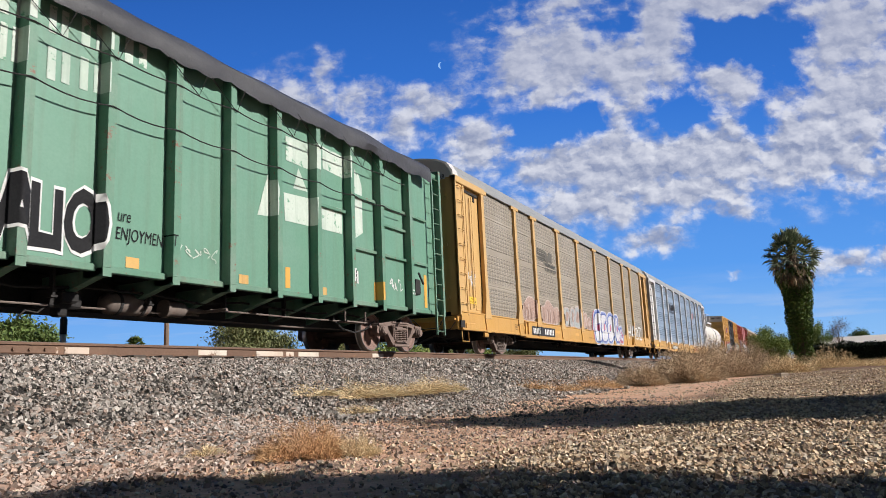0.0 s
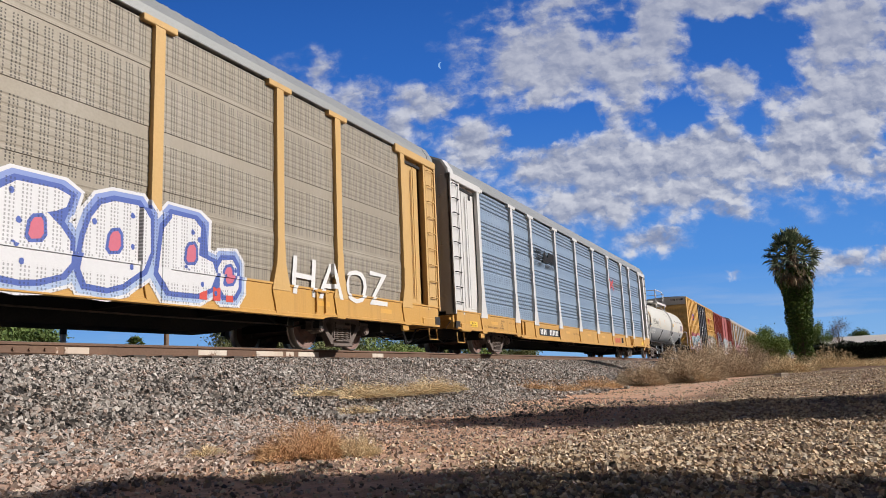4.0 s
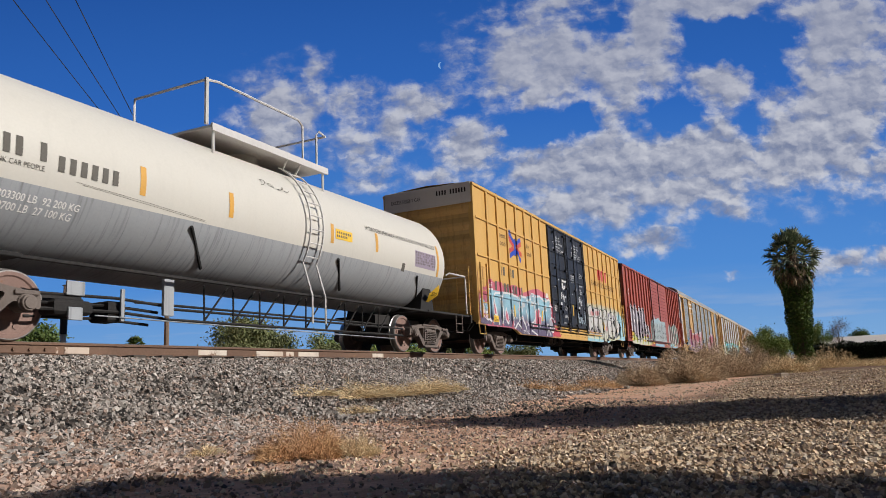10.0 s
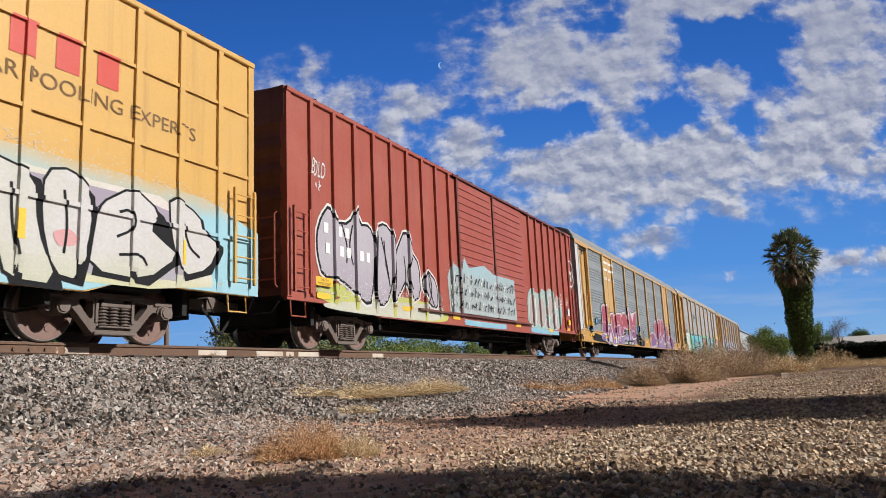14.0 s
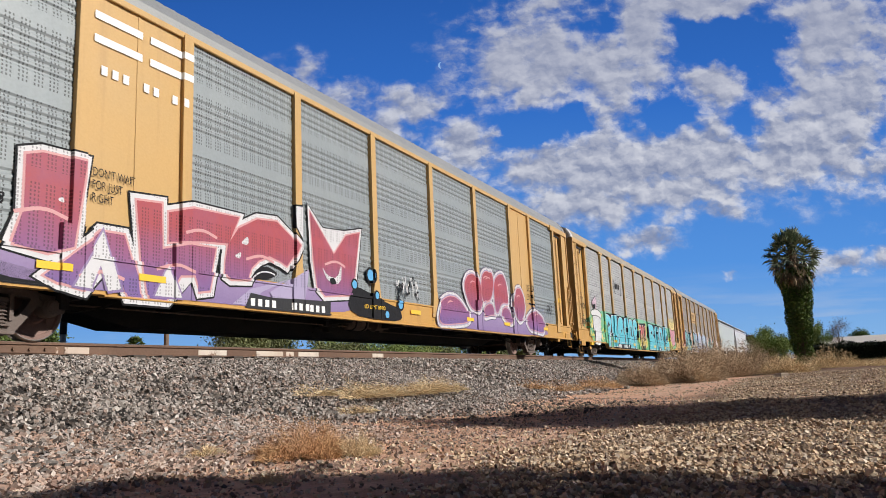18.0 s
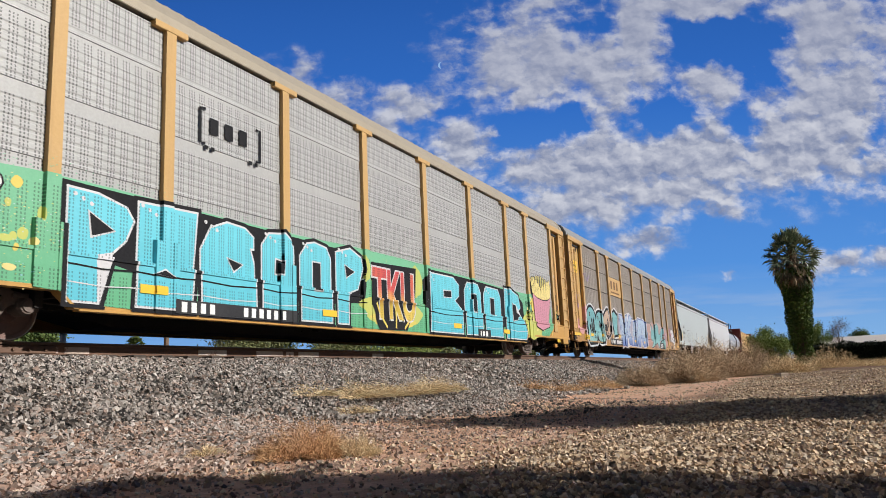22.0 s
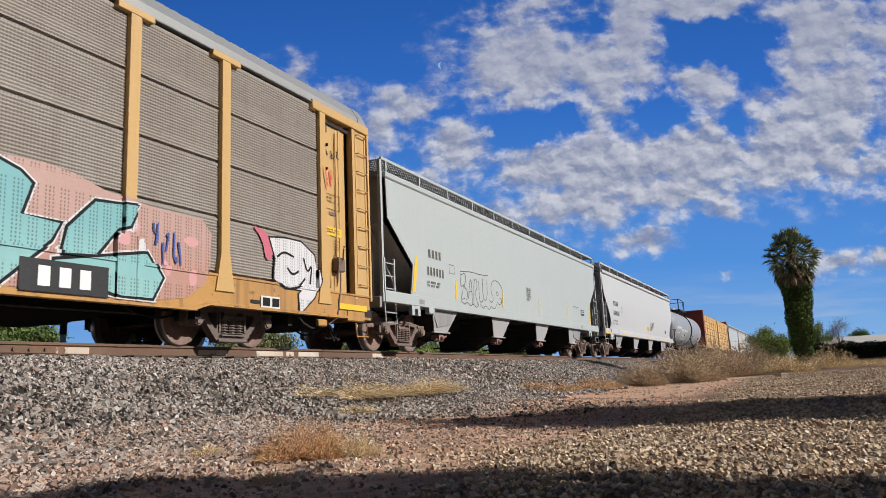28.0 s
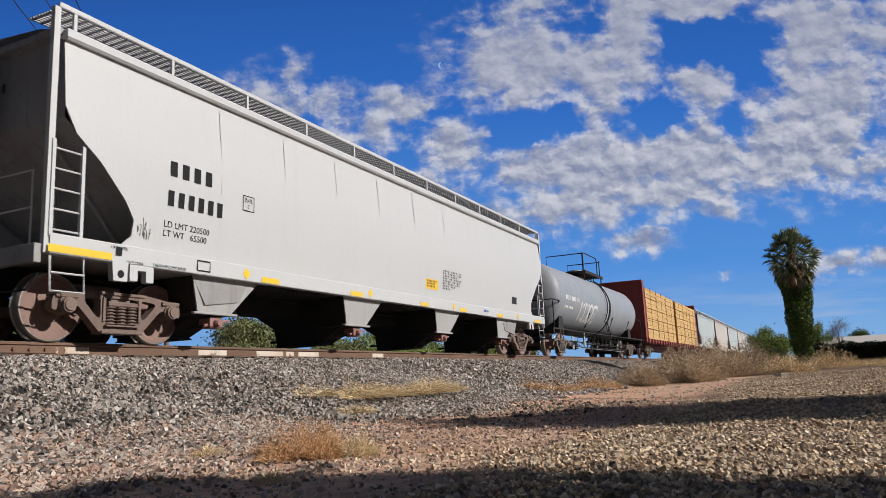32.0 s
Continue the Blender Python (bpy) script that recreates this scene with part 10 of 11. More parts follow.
# ---- rack d ----
for x in (7.5, 9.0):
    g = 1 if x < 8 else -1
    line_mark(rack_d, [(x + g * 0.12, 3.9), (x, 3.9), (x, 3.3), (x + g * 0.12, 3.3)], 0.028, SP_BLACK, 0.006, "logo", "black bracket of an emblem", 0)
bars(rack_d, "xxx", 7.72, 3.5, 0.28, SP_BLACK, w=0.36, name="logo")
for x in (7.6, 7.75, 8.7, 8.85):
    plate_mark(rack_d, "logo", x, x + 0.08, 3.2, 3.27, SP_BLACK, 0.006)
blob(rack_d, [(5.12, 0.9), (5.16, 2.1), (6, 2.1), (9, 2.08), (12.4, 2.04), (12.5, 1.6), (12.3, 0.8)], SP_BLACK, 0.0085, label="black sprayed shadow", smooth=1)
blob(rack_d, [(15.25, 0.8), (15.25, 2.04), (17, 2.1), (20, 2.06), (22.6, 1.98), (22.8, 0.8)], SP_BLACK, 0.0085, label="black sprayed shadow", smooth=1)
blob(rack_d, [(1.8, 0.64), (1.85, 1.9), (3.2, 2.05), (5.0, 2.15), (9, 2.1), (13, 2.2), (18, 2.15), (22, 2.05), (25.7, 2.1), (25.9, 0.64), (22.8, 0.64), (22.6, 0.42), (10, 0.42), (5.3, 0.42), (5.0, 0.64)], SP_GREEN, 0.006, label="green sprayed background", smooth=1)
mist(rack_d, [(1.9, 2.0), (5.0, 2.2), (9, 2.15), (13, 2.25), (18, 2.2), (22, 2.1), (25.7, 2.15)], 0.07, SP_GREEN, 900, 64, 0.007)
for m, q in ((SP_LIME, 71), (SP_FRY, 72), (SP_SKY, 73)):
    mist(rack_d, [(1.9, 1.2), (4.9, 1.3)], 0.32, m, 260, q, 0.0115)
    mist(rack_d, [(12.7, 1.3), (15.1, 1.3)], 0.32, m, 200, q + 5, 0.0115)
    mist(rack_d, [(23.0, 1.2), (25.6, 1.2)], 0.32, m, 200, q + 9, 0.0115)
for k in range(120):
    r = random.Random(700 + k)
    x = r.uniform(1.95, 4.75) if k < 70 else r.choice((r.uniform(12.6, 15.1), r.uniform(23.0, 25.7)))
    blob(rack_d, splat(x, r.uniform(0.72, 1.98), r.uniform(0.04, 0.12), r.uniform(0.04, 0.1), 7, k), (SP_YELLOW, SP_LIME, SP_FRY)[k % 3], 0.010, label="pale sprayed speckle", smooth=1)
for x, z, w, h, m in ((13.7, 0.88, 1.5, 0.36, SP_LIME), (13.7, 0.66, 1.1, 0.17, SP_YELLOW), (23.6, 1.0, 1.0, 0.5, SP_LIME), (23.9, 1.7, 0.6, 0.3, SP_YELLOW), (14.9, 1.7, 0.35, 0.4, SP_LIME), (12.45, 1.75, 0.2, 0.3, SP_LIME)):
    blob(rack_d, splat(x, z, w, h, 15, 9, 0.2), m, 0.0095, label="lime and yellow sprayed haze", smooth=1)
LETTERS = (
    ([(5.07, 0.44), (5.07, 2.06), (5.6, 2.05), (6.1, 1.93), (6.25, 1.72), (6.1, 1.38), (5.86, 1.16), (5.62, 1.1), (5.65, 0.44)], [(5.45, 1.72), (5.85, 1.52), (5.5, 1.4)]),
    ([(6.2, 0.44), (6.28, 1.0), (6.5, 1.2), (6.52, 1.74), (6.24, 1.78), (6.24, 2.07), (7.5, 2.11), (7.46, 1.76), (7.05, 1.72), (7.0, 1.15), (7.36, 0.95), (7.36, 0.44)], [(6.55, 0.98), (6.95, 0.96), (6.75, 1.05)]),
    ([(7.5, 0.44), (7.48, 1.5), (7.72, 1.92), (8.13, 2.08), (8.6, 2.05), (8.85, 1.9), (8.85, 1.62), (8.32, 1.62), (8.15, 1.32), (8.35, 1.2), (8.5, 1.42), (8.86, 1.45), (8.9, 0.44)], [(8.15, 1.42), (8.5, 1.35), (8.3, 1.22)]),
    ([(8.98, 0.44), (8.98, 1.8), (9.2, 2.06), (9.65, 2.12), (9.98, 1.9), (10.0, 1.66), (9.6, 1.62), (9.38, 1.66), (9.36, 1.22), (9.98, 1.22), (10.0, 0.44)], [(9.42, 1.56), (9.6, 1.54), (9.56, 1.3), (9.4, 1.3)]),
    ([(10.1, 0.44), (10.1, 1.75), (10.35, 2.04), (10.62, 2.1), (11.06, 2.04), (11.22, 1.8), (11.2, 0.44)], [(10.55, 1.1), (10.55, 1.65), (10.8, 1.65), (10.8, 1.1)]),
    ([(11.32, 0.44), (11.32, 2.0), (11.91, 2.16), (12.38, 2.0), (12.46, 1.73), (12.22, 1.22), (11.82, 1.1), (11.8, 0.44)], [(11.7, 1.72), (12.05, 1.62), (11.75, 1.48)]),
    ([(15.45, 0.44), (15.5, 0.9), (15.9, 1.05), (15.88, 1.66), (15.5, 1.72), (15.52, 2.05), (17.1, 2.06), (17.5, 1.85), (17.45, 1.5), (17.2, 1.38), (17.6, 1.2), (17.6, 0.44)], [(16.45, 1.6), (16.9, 1.62), (16.9, 1.46), (16.45, 1.44)]),
    ([(17.75, 0.44), (17.75, 1.75), (18.0, 2.02), (18.8, 2.02), (19.02, 1.75), (19.02, 0.44)], [(18.25, 1.15), (18.25, 1.65), (18.5, 1.65), (18.5, 1.15)]),
    ([(19.15, 0.44), (19.15, 1.75), (19.4, 2.02), (20.4, 2.0), (20.6, 1.75), (20.6, 0.44)], [(19.7, 1.15), (19.7, 1.65), (20.0, 1.65), (20.0, 1.15)]),
    ([(20.85, 0.42), (20.9, 2.12), (21.6, 2.1), (22.25, 1.95), (22.42, 1.5), (22.1, 1.36), (22.45, 1.25), (22.75, 0.98), (22.9, 0.72), (22.78, 0.42)], [(21.43, 1.62), (21.9, 1.58), (21.99, 1.34), (22.3, 1.26), (21.9, 1.1), (21.47, 1.05)]))
for shape, hole in LETTERS:
    throw(rack_d, grown(shape, -0.055), SP_TURQ, 0.012, ((SP_BLACK, 0.1), (SP_WHITE_P, 0.035)), 0, "turquoise sprayed block letter")
    throw(rack_d, hole, SP_BLACK, 0.023, ((SP_WHITE_P, 0.03),), 0, "dark letter opening")
    x0, x1 = min(q[0] for q in shape), max(q[0] for q in shape)
    for z, m, r in ((0.98, SP_BLACK, 0.012), (0.74, SP_WHITE_P, 0.008)):
        line_mark(rack_d, [(x0 + 0.03, z), ((x0 + x1) / 2, z - 0.03), (x1 - 0.03, z)], r, m, 0.024, label="sprayed fold line", curve=0)
    top = max(q[1] for q in shape)
    for k in range(3):
        blob(rack_d, splat(x0 + 0.15 + 0.13 * k, top - 0.12 - 0.05 * k, 0.035, 0.035, 7, k, 0.2), SP_WHITE_P, 0.026, label="white sprayed dot", smooth=1)
blob(rack_d, [(12.68, 1.93), (14.9, 2.02), (14.82, 1.25), (14.3, 0.44), (13.0, 0.42), (12.65, 0.96)], SP_BLACK, 0.016, label="black sprayed outline", smooth=0)
lettering(rack_d, "TKU", 12.75, 0.62, 2.02, 1.25, SP_WHITE_P, 0.020, bold=0.05, name="graffiti", label="white sprayed rim")
lettering(rack_d, "TKU", 12.8, 0.66, 1.92, 1.17, SP_TKU, 0.024, bold=0.025, name="graffiti", label="red to yellow sprayed letters")
lettering(rack_d, "EST.\nIHA\n574", 22.95, 1.12, 0.55, 0.66, SP_BLACK, 0.014, name="tag", wave=0.05)
for k in range(5):
    line_mark(rack_d, [(12.9 + k * 0.42, 1.02), (13.05 + k * 0.36, 0.75), (13.35 + k * 0.2, 0.48)], 0.03, SP_BLACK if k % 2 else SP_YELLOW, 0.02)
plate_mark(rack_d, "number_board", 6.95, 9.95, 0.42, 0.64, BLACK_PAINT, 0.026)
bars(rack_d, "xxxx   xxxxxx", 7.1, 0.45, 0.16, WHITE_PAINT, 0.03, w=0.2)
plate_mark(rack_d, "number_board", 18.5, 19.5, 0.42, 0.66, BLACK_PAINT, 0.026)
bars(rack_d, "xxx", 18.65, 0.46, 0.15, WHITE_PAINT, 0.03, w=0.24, name="logo")
# plain cup and carton shapes
throw(rack_d, [(2.67, 1.88), (4.17, 1.88), (3.91, 1.28), (3.82, 0.85), (3.49, 0.49), (2.68, 0.52), (2.79, 0.77), (2.81, 1.02), (2.68, 1.46)], SP_WHITE_P, 0.018, ((SP_BLACK, 0.03),), 0, "white sprayed cup")
throw(rack_d, [(2.40, 1.96), (2.58, 2.06), (3.37, 2.14), (4.06, 2.05), (4.22, 1.89), (4.15, 1.75), (3.38, 1.88), (2.44, 1.82)], SP_WHITE, 0.025, ((SP_BLACK, 0.03),), 1, "white lid of the sprayed cup")
throw(rack_d, [(3.23, 2.13), (3.32, 2.40), (2.83, 2.32), (2.74, 2.46), (3.32, 2.73), (3.51, 2.55), (3.42, 2.15)], SP_STRAW, 0.018, ((SP_BLACK, 0.025),), 0, "pink sprayed straw")
for k in range(17):
    r = random.Random(90 + k)
    x, tip = 23.84 + k * 0.112, 2.45 + 0.42 * abs(math.sin(k * 1.7 + 0.6))
    lean = (k - 8) * 0.022 + r.uniform(-0.04, 0.04)
    line_mark(rack_d, [(x, 1.95), (x + lean * 0.5, (1.95 + tip) / 2), (x + lean, tip)], 0.07, SP_BLACK, 0.016 + 0.0005 * (k % 3), curve=0)
    line_mark(rack_d, [(x, 1.95), (x + lean * 0.5, (1.95 + tip) / 2), (x + lean, tip - 0.02)], 0.053, SP_FRY, 0.020 + 0.0005 * (k % 3), label="yellow sprayed stick", curve=0)
throw(rack_d, [(23.73, 2.13), (24.2, 2.0), (24.75, 1.95), (25.3, 1.98), (25.72, 2.09), (25.29, 1.0), (24.5, 0.86), (23.9, 0.97)], spray("carton_pink_spray", (0.56, 0.25, 0.31), holes=True), 0.024, ((SP_BLACK, 0.035),), 0, "pink sprayed carton")
lettering(rack_d, "DANCIN\nIS\nFORBIDIN", 0.86, 1.36, 0.98, 0.95, SP_BLACK, 0.05, bold=0.02, name="tag", align="CENTER")
lettering(rack_d, "#1\nIN DA\nHOOD G", 26.2, 1.28, 0.9, 1.06, SP_BLACK, 0.05, bold=0.012, name="tag", align="CENTER")
for k in range(9):
    r = random.Random(50 + k)
    blob(rack_d, splat(r.uniform(0.9, 1.85), r.uniform(1.15, 1.85), 0.05, 0.05, 7, k), SP_GREEN, 0.046, label="green overspray", smooth=1)
    blob(rack_d, splat(r.uniform(26.2, 26.95), r.uniform(1.1, 1.7), 0.07, 0.06, 7, k), SP_GREEN if k % 2 else SP_LIME, 0.046, label="green overspray", smooth=1)
lettering(rack_d, "BOL", 1.12, 2.66, 0.3, 0.11, BROWN_PAINT, 0.05)
bars(rack_d, "xxxxxx", 1.02, 2.48, 0.1, BROWN_PAINT, 0.05, 0.085)
for x, z in ((1.72, 0.46), (26.02, 0.45), (6.3, 0.68), (10.8, 0.6), (16.9, 0.62), (20.6, 0.6)):
    plate_mark(rack_d, "reflector", x, x + 0.5, z, z + 0.13, REFLECT_YELLOW, 0.034)
lettering(rack_d, "SPECIAL NO. 3A\nBEAM REQUIRED", 24.82, 0.56, 0.68, 0.14, BROWN_PAINT, 0.02)
bars(rack_d, "xxxx|xxxxx|xxx|xx", 26.5, 3.9, 0.06, BROWN_PAINT, 0.05)
plate_mark(rack_d, "label", 26.5, 26.7, 3.0, 3.1, SP_WHITE, 0.05)
bars(rack_d, "xxx|xxxx|xxxxx", 26.5, 2.75, 0.05, BROWN_PAINT, 0.05)

# ---- rack e ----
plate_mark(rack_e, "logo_board", 6.9, 9.6, 3.08, 4.0, RACK_YELLOW, 0.006, "yellow board with a dark emblem")
bars(rack_e, "xxx", 7.35, 3.4, 0.42, BROWN_PAINT, 0.010, 0.62, "logo")
plate_mark(rack_e, "logo", 7.35, 9.2, 3.2, 3.28, BROWN_PAINT, 0.010)
EYE_RIM = ((SP_WHITE_P, 0.2), (SP_BLACK, 0.12))
blob(rack_e, [(1.75, 0.6), (1.8, 2.2), (2.4, 2.3), (2.3, 0.6)], SP_PALE_PINK, 0.006, label="pink overspray")
for pts in ([(2.23, 0.56), (2.11, 1.35), (2.26, 1.83), (2.66, 2.14), (3.15, 2.18), (3.60, 1.99), (3.78, 1.74), (3.86, 1.24), (3.73, 0.64), (3.00, 0.60)], [(3.77, 1.67), (4.11, 1.98), (4.64, 2.05), (4.98, 1.90), (5.18, 1.58), (5.26, 1.21), (5.35, 0.70), (3.91, 0.62)]):
    throw(rack_e, pts, SP_TEAL, 0.010, EYE_RIM, 2, "teal sprayed dome")
throw(rack_e, [(5.14, 1.79), (6.18, 2.31), (6.47, 1.94), (6.53, 1.27), (6.12, 0.97), (5.55, 0.99), (5.30, 1.35)], SP_TAN, 0.012, EYE_RIM, 1, "tan sprayed shape")
throw(rack_e, [(6.93, 2.06), (7.53, 2.24), (7.47, 1.49), (8.19, 2.04), (7.92, 1.11), (7.16, 1.04), (6.92, 1.39)], SP_TEAL, 0.010, EYE_RIM, 0, "teal sprayed letter")
for x, z, w, h in ((2.75, 1.12, 0.13, 0.36), (3.05, 1.35, 0.1, 0.4), (3.35, 1.35, 0.16, 0.42), (4.5, 1.45, 0.16, 0.2), (4.85, 1.2, 0.12, 0.4), (5.7, 1.35, 0.3, 0.2), (6.1, 1.6, 0.12, 0.25), (5.8, 0.9, 0.18, 0.12), (2.75, 1.85, 0.1, 0.12), (4.2, 1.75, 0.09, 0.1), (7.2, 1.3, 0.2, 0.06), (3.4, 0.85, 0.1, 0.09)):
    blob(rack_e, splat(x, z, w, h, 9, 3, 0.12), SP_BLACK, 0.023, label="black sprayed patch", smooth=1)
    line_mark(rack_e, [(x - w * 0.5, z + h * 0.4), (x - w * 0.3, z), (x - w * 0.4, z - h * 0.4)], 0.016, SP_WHITE_P, 0.027)
for k in range(10):
    r = random.Random(820 + k)
    x = 3.7 + 0.32 * k
    line_mark(rack_e, [(x, 0.62), (x + r.uniform(-0.1, 0.2), 0.85), (x + r.uniform(-0.1, 0.3), r.uniform(1.0, 1.3))], 0.018, SP_WHITE if k % 2 else SP_BLACK, 0.026)
lettering(rack_e, "SOSE\nNORE\nTRE", 1.62, 0.98, 0.42, 0.42, SP_BLACK, 0.03, name="tag", slant=0.1)
blob(rack_e, [(8.3, 0.6), (8.35, 2.05), (10.0, 2.0), (12.5, 2.1), (15.0, 1.95), (16.6, 1.6), (16.6, 0.6)], SP_SILVER, 0.006, label="grey sprayed haze", smooth=1)
for pts in ([(8.72, 2.14), (9.34, 2.13), (9.71, 1.43), (9.43, 0.68), (8.94, 0.55), (9.16, 1.20)],
            [(9.88, 2.08), (10.59, 2.24), (10.41, 1.68), (11.18, 2.27), (11.74, 2.11), (10.88, 1.54), (11.41, 0.64), (10.57, 0.70), (10.20, 1.28), (9.89, 0.57), (9.43, 0.61)],
            [(12.09, 1.92), (13.02, 2.07), (12.89, 1.62), (12.45, 1.48), (12.95, 1.30), (12.56, 0.65), (11.62, 0.65), (12.09, 1.14)],
            [(13.40, 2.17), (14.20, 2.15), (13.92, 1.49), (14.81, 2.15), (15.72, 1.98), (14.99, 1.34), (15.44, 0.72), (14.40, 0.62), (13.63, 1.25), (13.45, 0.63), (12.94, 0.66)]):
    throw(rack_e, pts, SP_ICE, 0.010, ((SP_WHITE_P, 0.14), (SP_BLUE, 0.07)), 0, "pale blue angular sprayed letter")
    c = np.mean(np.array(pts), 0)
    for k in range(4):
        r = random.Random(int(c[0] * 9) + k)
        line_mark(rack_e, [(c[0] + r.uniform(-0.5, 0.5), c[1] + r.uniform(0.1, 0.5)), (c[0] + r.uniform(-0.2, 0.2), c[1]), (c[0] + r.uniform(-0.5, 0.5), c[1] - r.uniform(0.1, 0.5))], 0.02, SP_BLUE if k % 2 else SP_WHITE_P, 0.022, label="sprayed letter stroke", curve=0)
blob(rack_e, [(15.84, 0.64), (15.76, 2.00), (16.53, 2.03), (17.18, 2.06), (17.63, 2.25), (18.20, 2.10), (19.07, 2.21), (20.27, 2.27), (21.13, 2.03), (21.96, 2.00), (23.05, 2.00), (22.99, 1.02), (22.30, 0.59), (20.18, 0.60), (17.49, 0.59)], spray("rose_haze_spray", (0.44, 0.24, 0.19), ((0.46, 0.30, 0.26), 1.3, 2.0, 0.5), holes=True, amount=0.6), 0.0065, label="rose sprayed haze", smooth=1)
for k in range(26):
    r = random.Random(860 + k)
    blob(rack_e, splat(r.uniform(15.6, 22.6), r.uniform(0.9, 1.9), r.uniform(0.05, 0.16), r.uniform(0.05, 0.14), 8, k), SP_WHITE_P if k % 2 else SP_PALE_PINK, 0.009, label="pale sprayed spot", smooth=1)
for pts in ([(17.21, 2.04), (17.44, 1.98), (18.00, 1.48), (18.05, 1.17), (17.54, 1.05), (16.99, 1.04), (17.12, 1.36), (17.59, 1.41)],
            [(18.11, 1.50), (18.31, 2.04), (18.45, 1.62), (18.83, 1.97), (19.16, 2.22), (19.68, 2.06), (19.84, 1.94), (19.72, 1.56), (19.30, 1.55), (19.38, 1.85), (19.01, 1.63), (19.13, 1.35), (19.43, 1.49), (20.26, 1.49), (20.14, 1.26), (19.44, 0.63), (18.85, 0.98), (18.38, 0.89), (17.31, 0.63), (17.01, 0.63), (17.48, 0.91), (18.07, 1.09)],
            [(20.38, 1.46), (20.79, 1.89), (21.49, 1.95), (21.33, 1.63), (20.92, 1.49), (20.81, 1.14), (20.30, 1.10)],
            [(20.18, 0.99), (21.70, 1.27), (21.96, 0.94), (21.78, 0.62), (21.20, 0.61), (21.46, 0.96), (20.18, 0.87)]):
    throw(rack_e, pts, SP_TEAL, 0.012, ((SP_WHITE_P, 0.07), (SP_BLACK, 0.045)), 0, "teal angular sprayed letter")
throw(rack_e, [(24.5, 1.95), (24.95, 2.0), (25.43, 2.0), (25.85, 1.8), (25.8, 1.4), (26.0, 1.28), (25.8, 0.95), (25.33, 0.6), (25.3, 0.97), (25.4, 1.05), (24.88, 1.07), (24.62, 1.2), (24.66, 1.6)], SP_WHITE_P, 0.012, ((SP_BLACK, 0.035),), 0, "white sprayed shape")
for pts in ([(25.0, 1.45), (25.15, 1.32), (25.35, 1.42)], [(25.5, 1.7), (25.62, 1.4), (25.78, 1.62), (25.7, 1.2)], [(24.7, 1.62), (24.9, 1.75), (25.2, 1.68)], [(25.05, 1.05), (25.35, 1.12), (25.55, 1.3)]):
    line_mark(rack_e, pts, 0.022, SP_BLACK, 0.020, label="black sprayed stroke")
blob(rack_e, [(24.0, 2.13), (24.5, 2.02), (24.62, 1.6), (24.4, 1.5), (24.3, 1.9)], SP_PINK, 0.008, label="pink overspray")
plate_mark(rack_e, "data_plate", 24.2, 24.72, 0.6, 0.86, SP_WHITE, 0.02, "black and white data plate")
for x in (24.24, 24.5):
    plate_mark(rack_e, "data_block", x, x + 0.2, 0.68, 0.83, SP_BLACK, 0.024)
plate_mark(rack_e, "number_board", 6.2, 8.8, 0.56, 0.86, BLACK_PAINT, 0.026)
bars(rack_e, "xxxx  xxxxxx", 6.35, 0.62, 0.18, WHITE_PAINT, 0.03, w=0.2)
plate_mark(rack_e, "number_board", 19.7, 21.0, 0.56, 0.98, BLACK_PAINT, 0.026)
bars(rack_e, "xxx", 19.95, 0.64, 0.26, WHITE_PAINT, 0.03, w=0.3, name="logo")
scribble(rack_e, 1.9, 3.2, 3.25, 3.75, SP_PURPLE, 51, 0.014, 7, 0.03)
scribble(rack_e, 0.75, 1.55, 1.9, 2.7, SP_PURPLE, 52, 0.014, 6, 0.05)
scribble(rack_e, 26.15, 26.9, 4.0, 4.25, SP_BLACK, 53, 0.012, 4, 0.05)
scribble(rack_e, 26.1, 26.65, 3.2, 3.75, RED_PAINT, 54, 0.014, 4, 0.05)
scribble(rack_e, 21.8, 22.4, 1.1, 1.8, SP_BLUE, 55, 0.014, 5, 0.03)
plate_mark(rack_e, "sign", 0.72, 1.55, 3.58, 4.1, REFLECT_YELLOW, 0.05, "yellow painted notice")
lettering(rack_e, "Quality\nAuto Rack", 0.8, 3.64, 0.68, 0.3, SP_BLACK, 0.055, align="CENTER")
plate_mark(rack_e, "warning_sign", 1.65, 2.25, 0.69, 0.9, REFLECT_YELLOW, 0.02)
lettering(rack_e, "THIS CAR\nEXCESS HEIGHT", 1.72, 0.73, 0.45, 0.12, SP_BLACK, 0.026, align="CENTER")
plate_mark(rack_e, "warning_sign", 26.34, 26.95, 2.32, 2.5, REFLECT_YELLOW, 0.05, "yellow warning sign")
bars(rack_e, "xxxxx xxxxx|xxxxxxx xxx", 26.42, 2.43, 0.035, BROWN_PAINT, 0.055, w=0.042)
for x0, x1, z0, z1 in ((26.35, 26.9, 2.88, 2.895), (26.35, 26.9, 3.2, 3.215), (26.35, 26.362, 2.88, 3.21), (26.89, 26.902, 2.88, 3.21), (26.36, 26.89, 3.04, 3.05)):
    plate_mark(rack_e, "record_panel_line", x0, x1, z0, z1, BROWN_PAINT, 0.05)
bars(rack_e, "xxx xxx|xx xxxx", 26.4, 3.1, 0.05, BROWN_PAINT, 0.05)
bars(rack_e, "xxxx xx|xxxxxxx|xxxxxxxx|xxx  xx", 26.67, 2.2, 0.04, BROWN_PAINT, 0.05)
plate_mark(rack_e, "label", 26.5, 26.74, 2.76, 2.83, RUST_STEEL, 0.05)
brake = part("hand_brake", Solid().box(26.62, 26.86, -1.62, -1.44, 1.55, 1.86, 0.03), RUST_STEEL, rack_e, "rusty hand brake gear box")
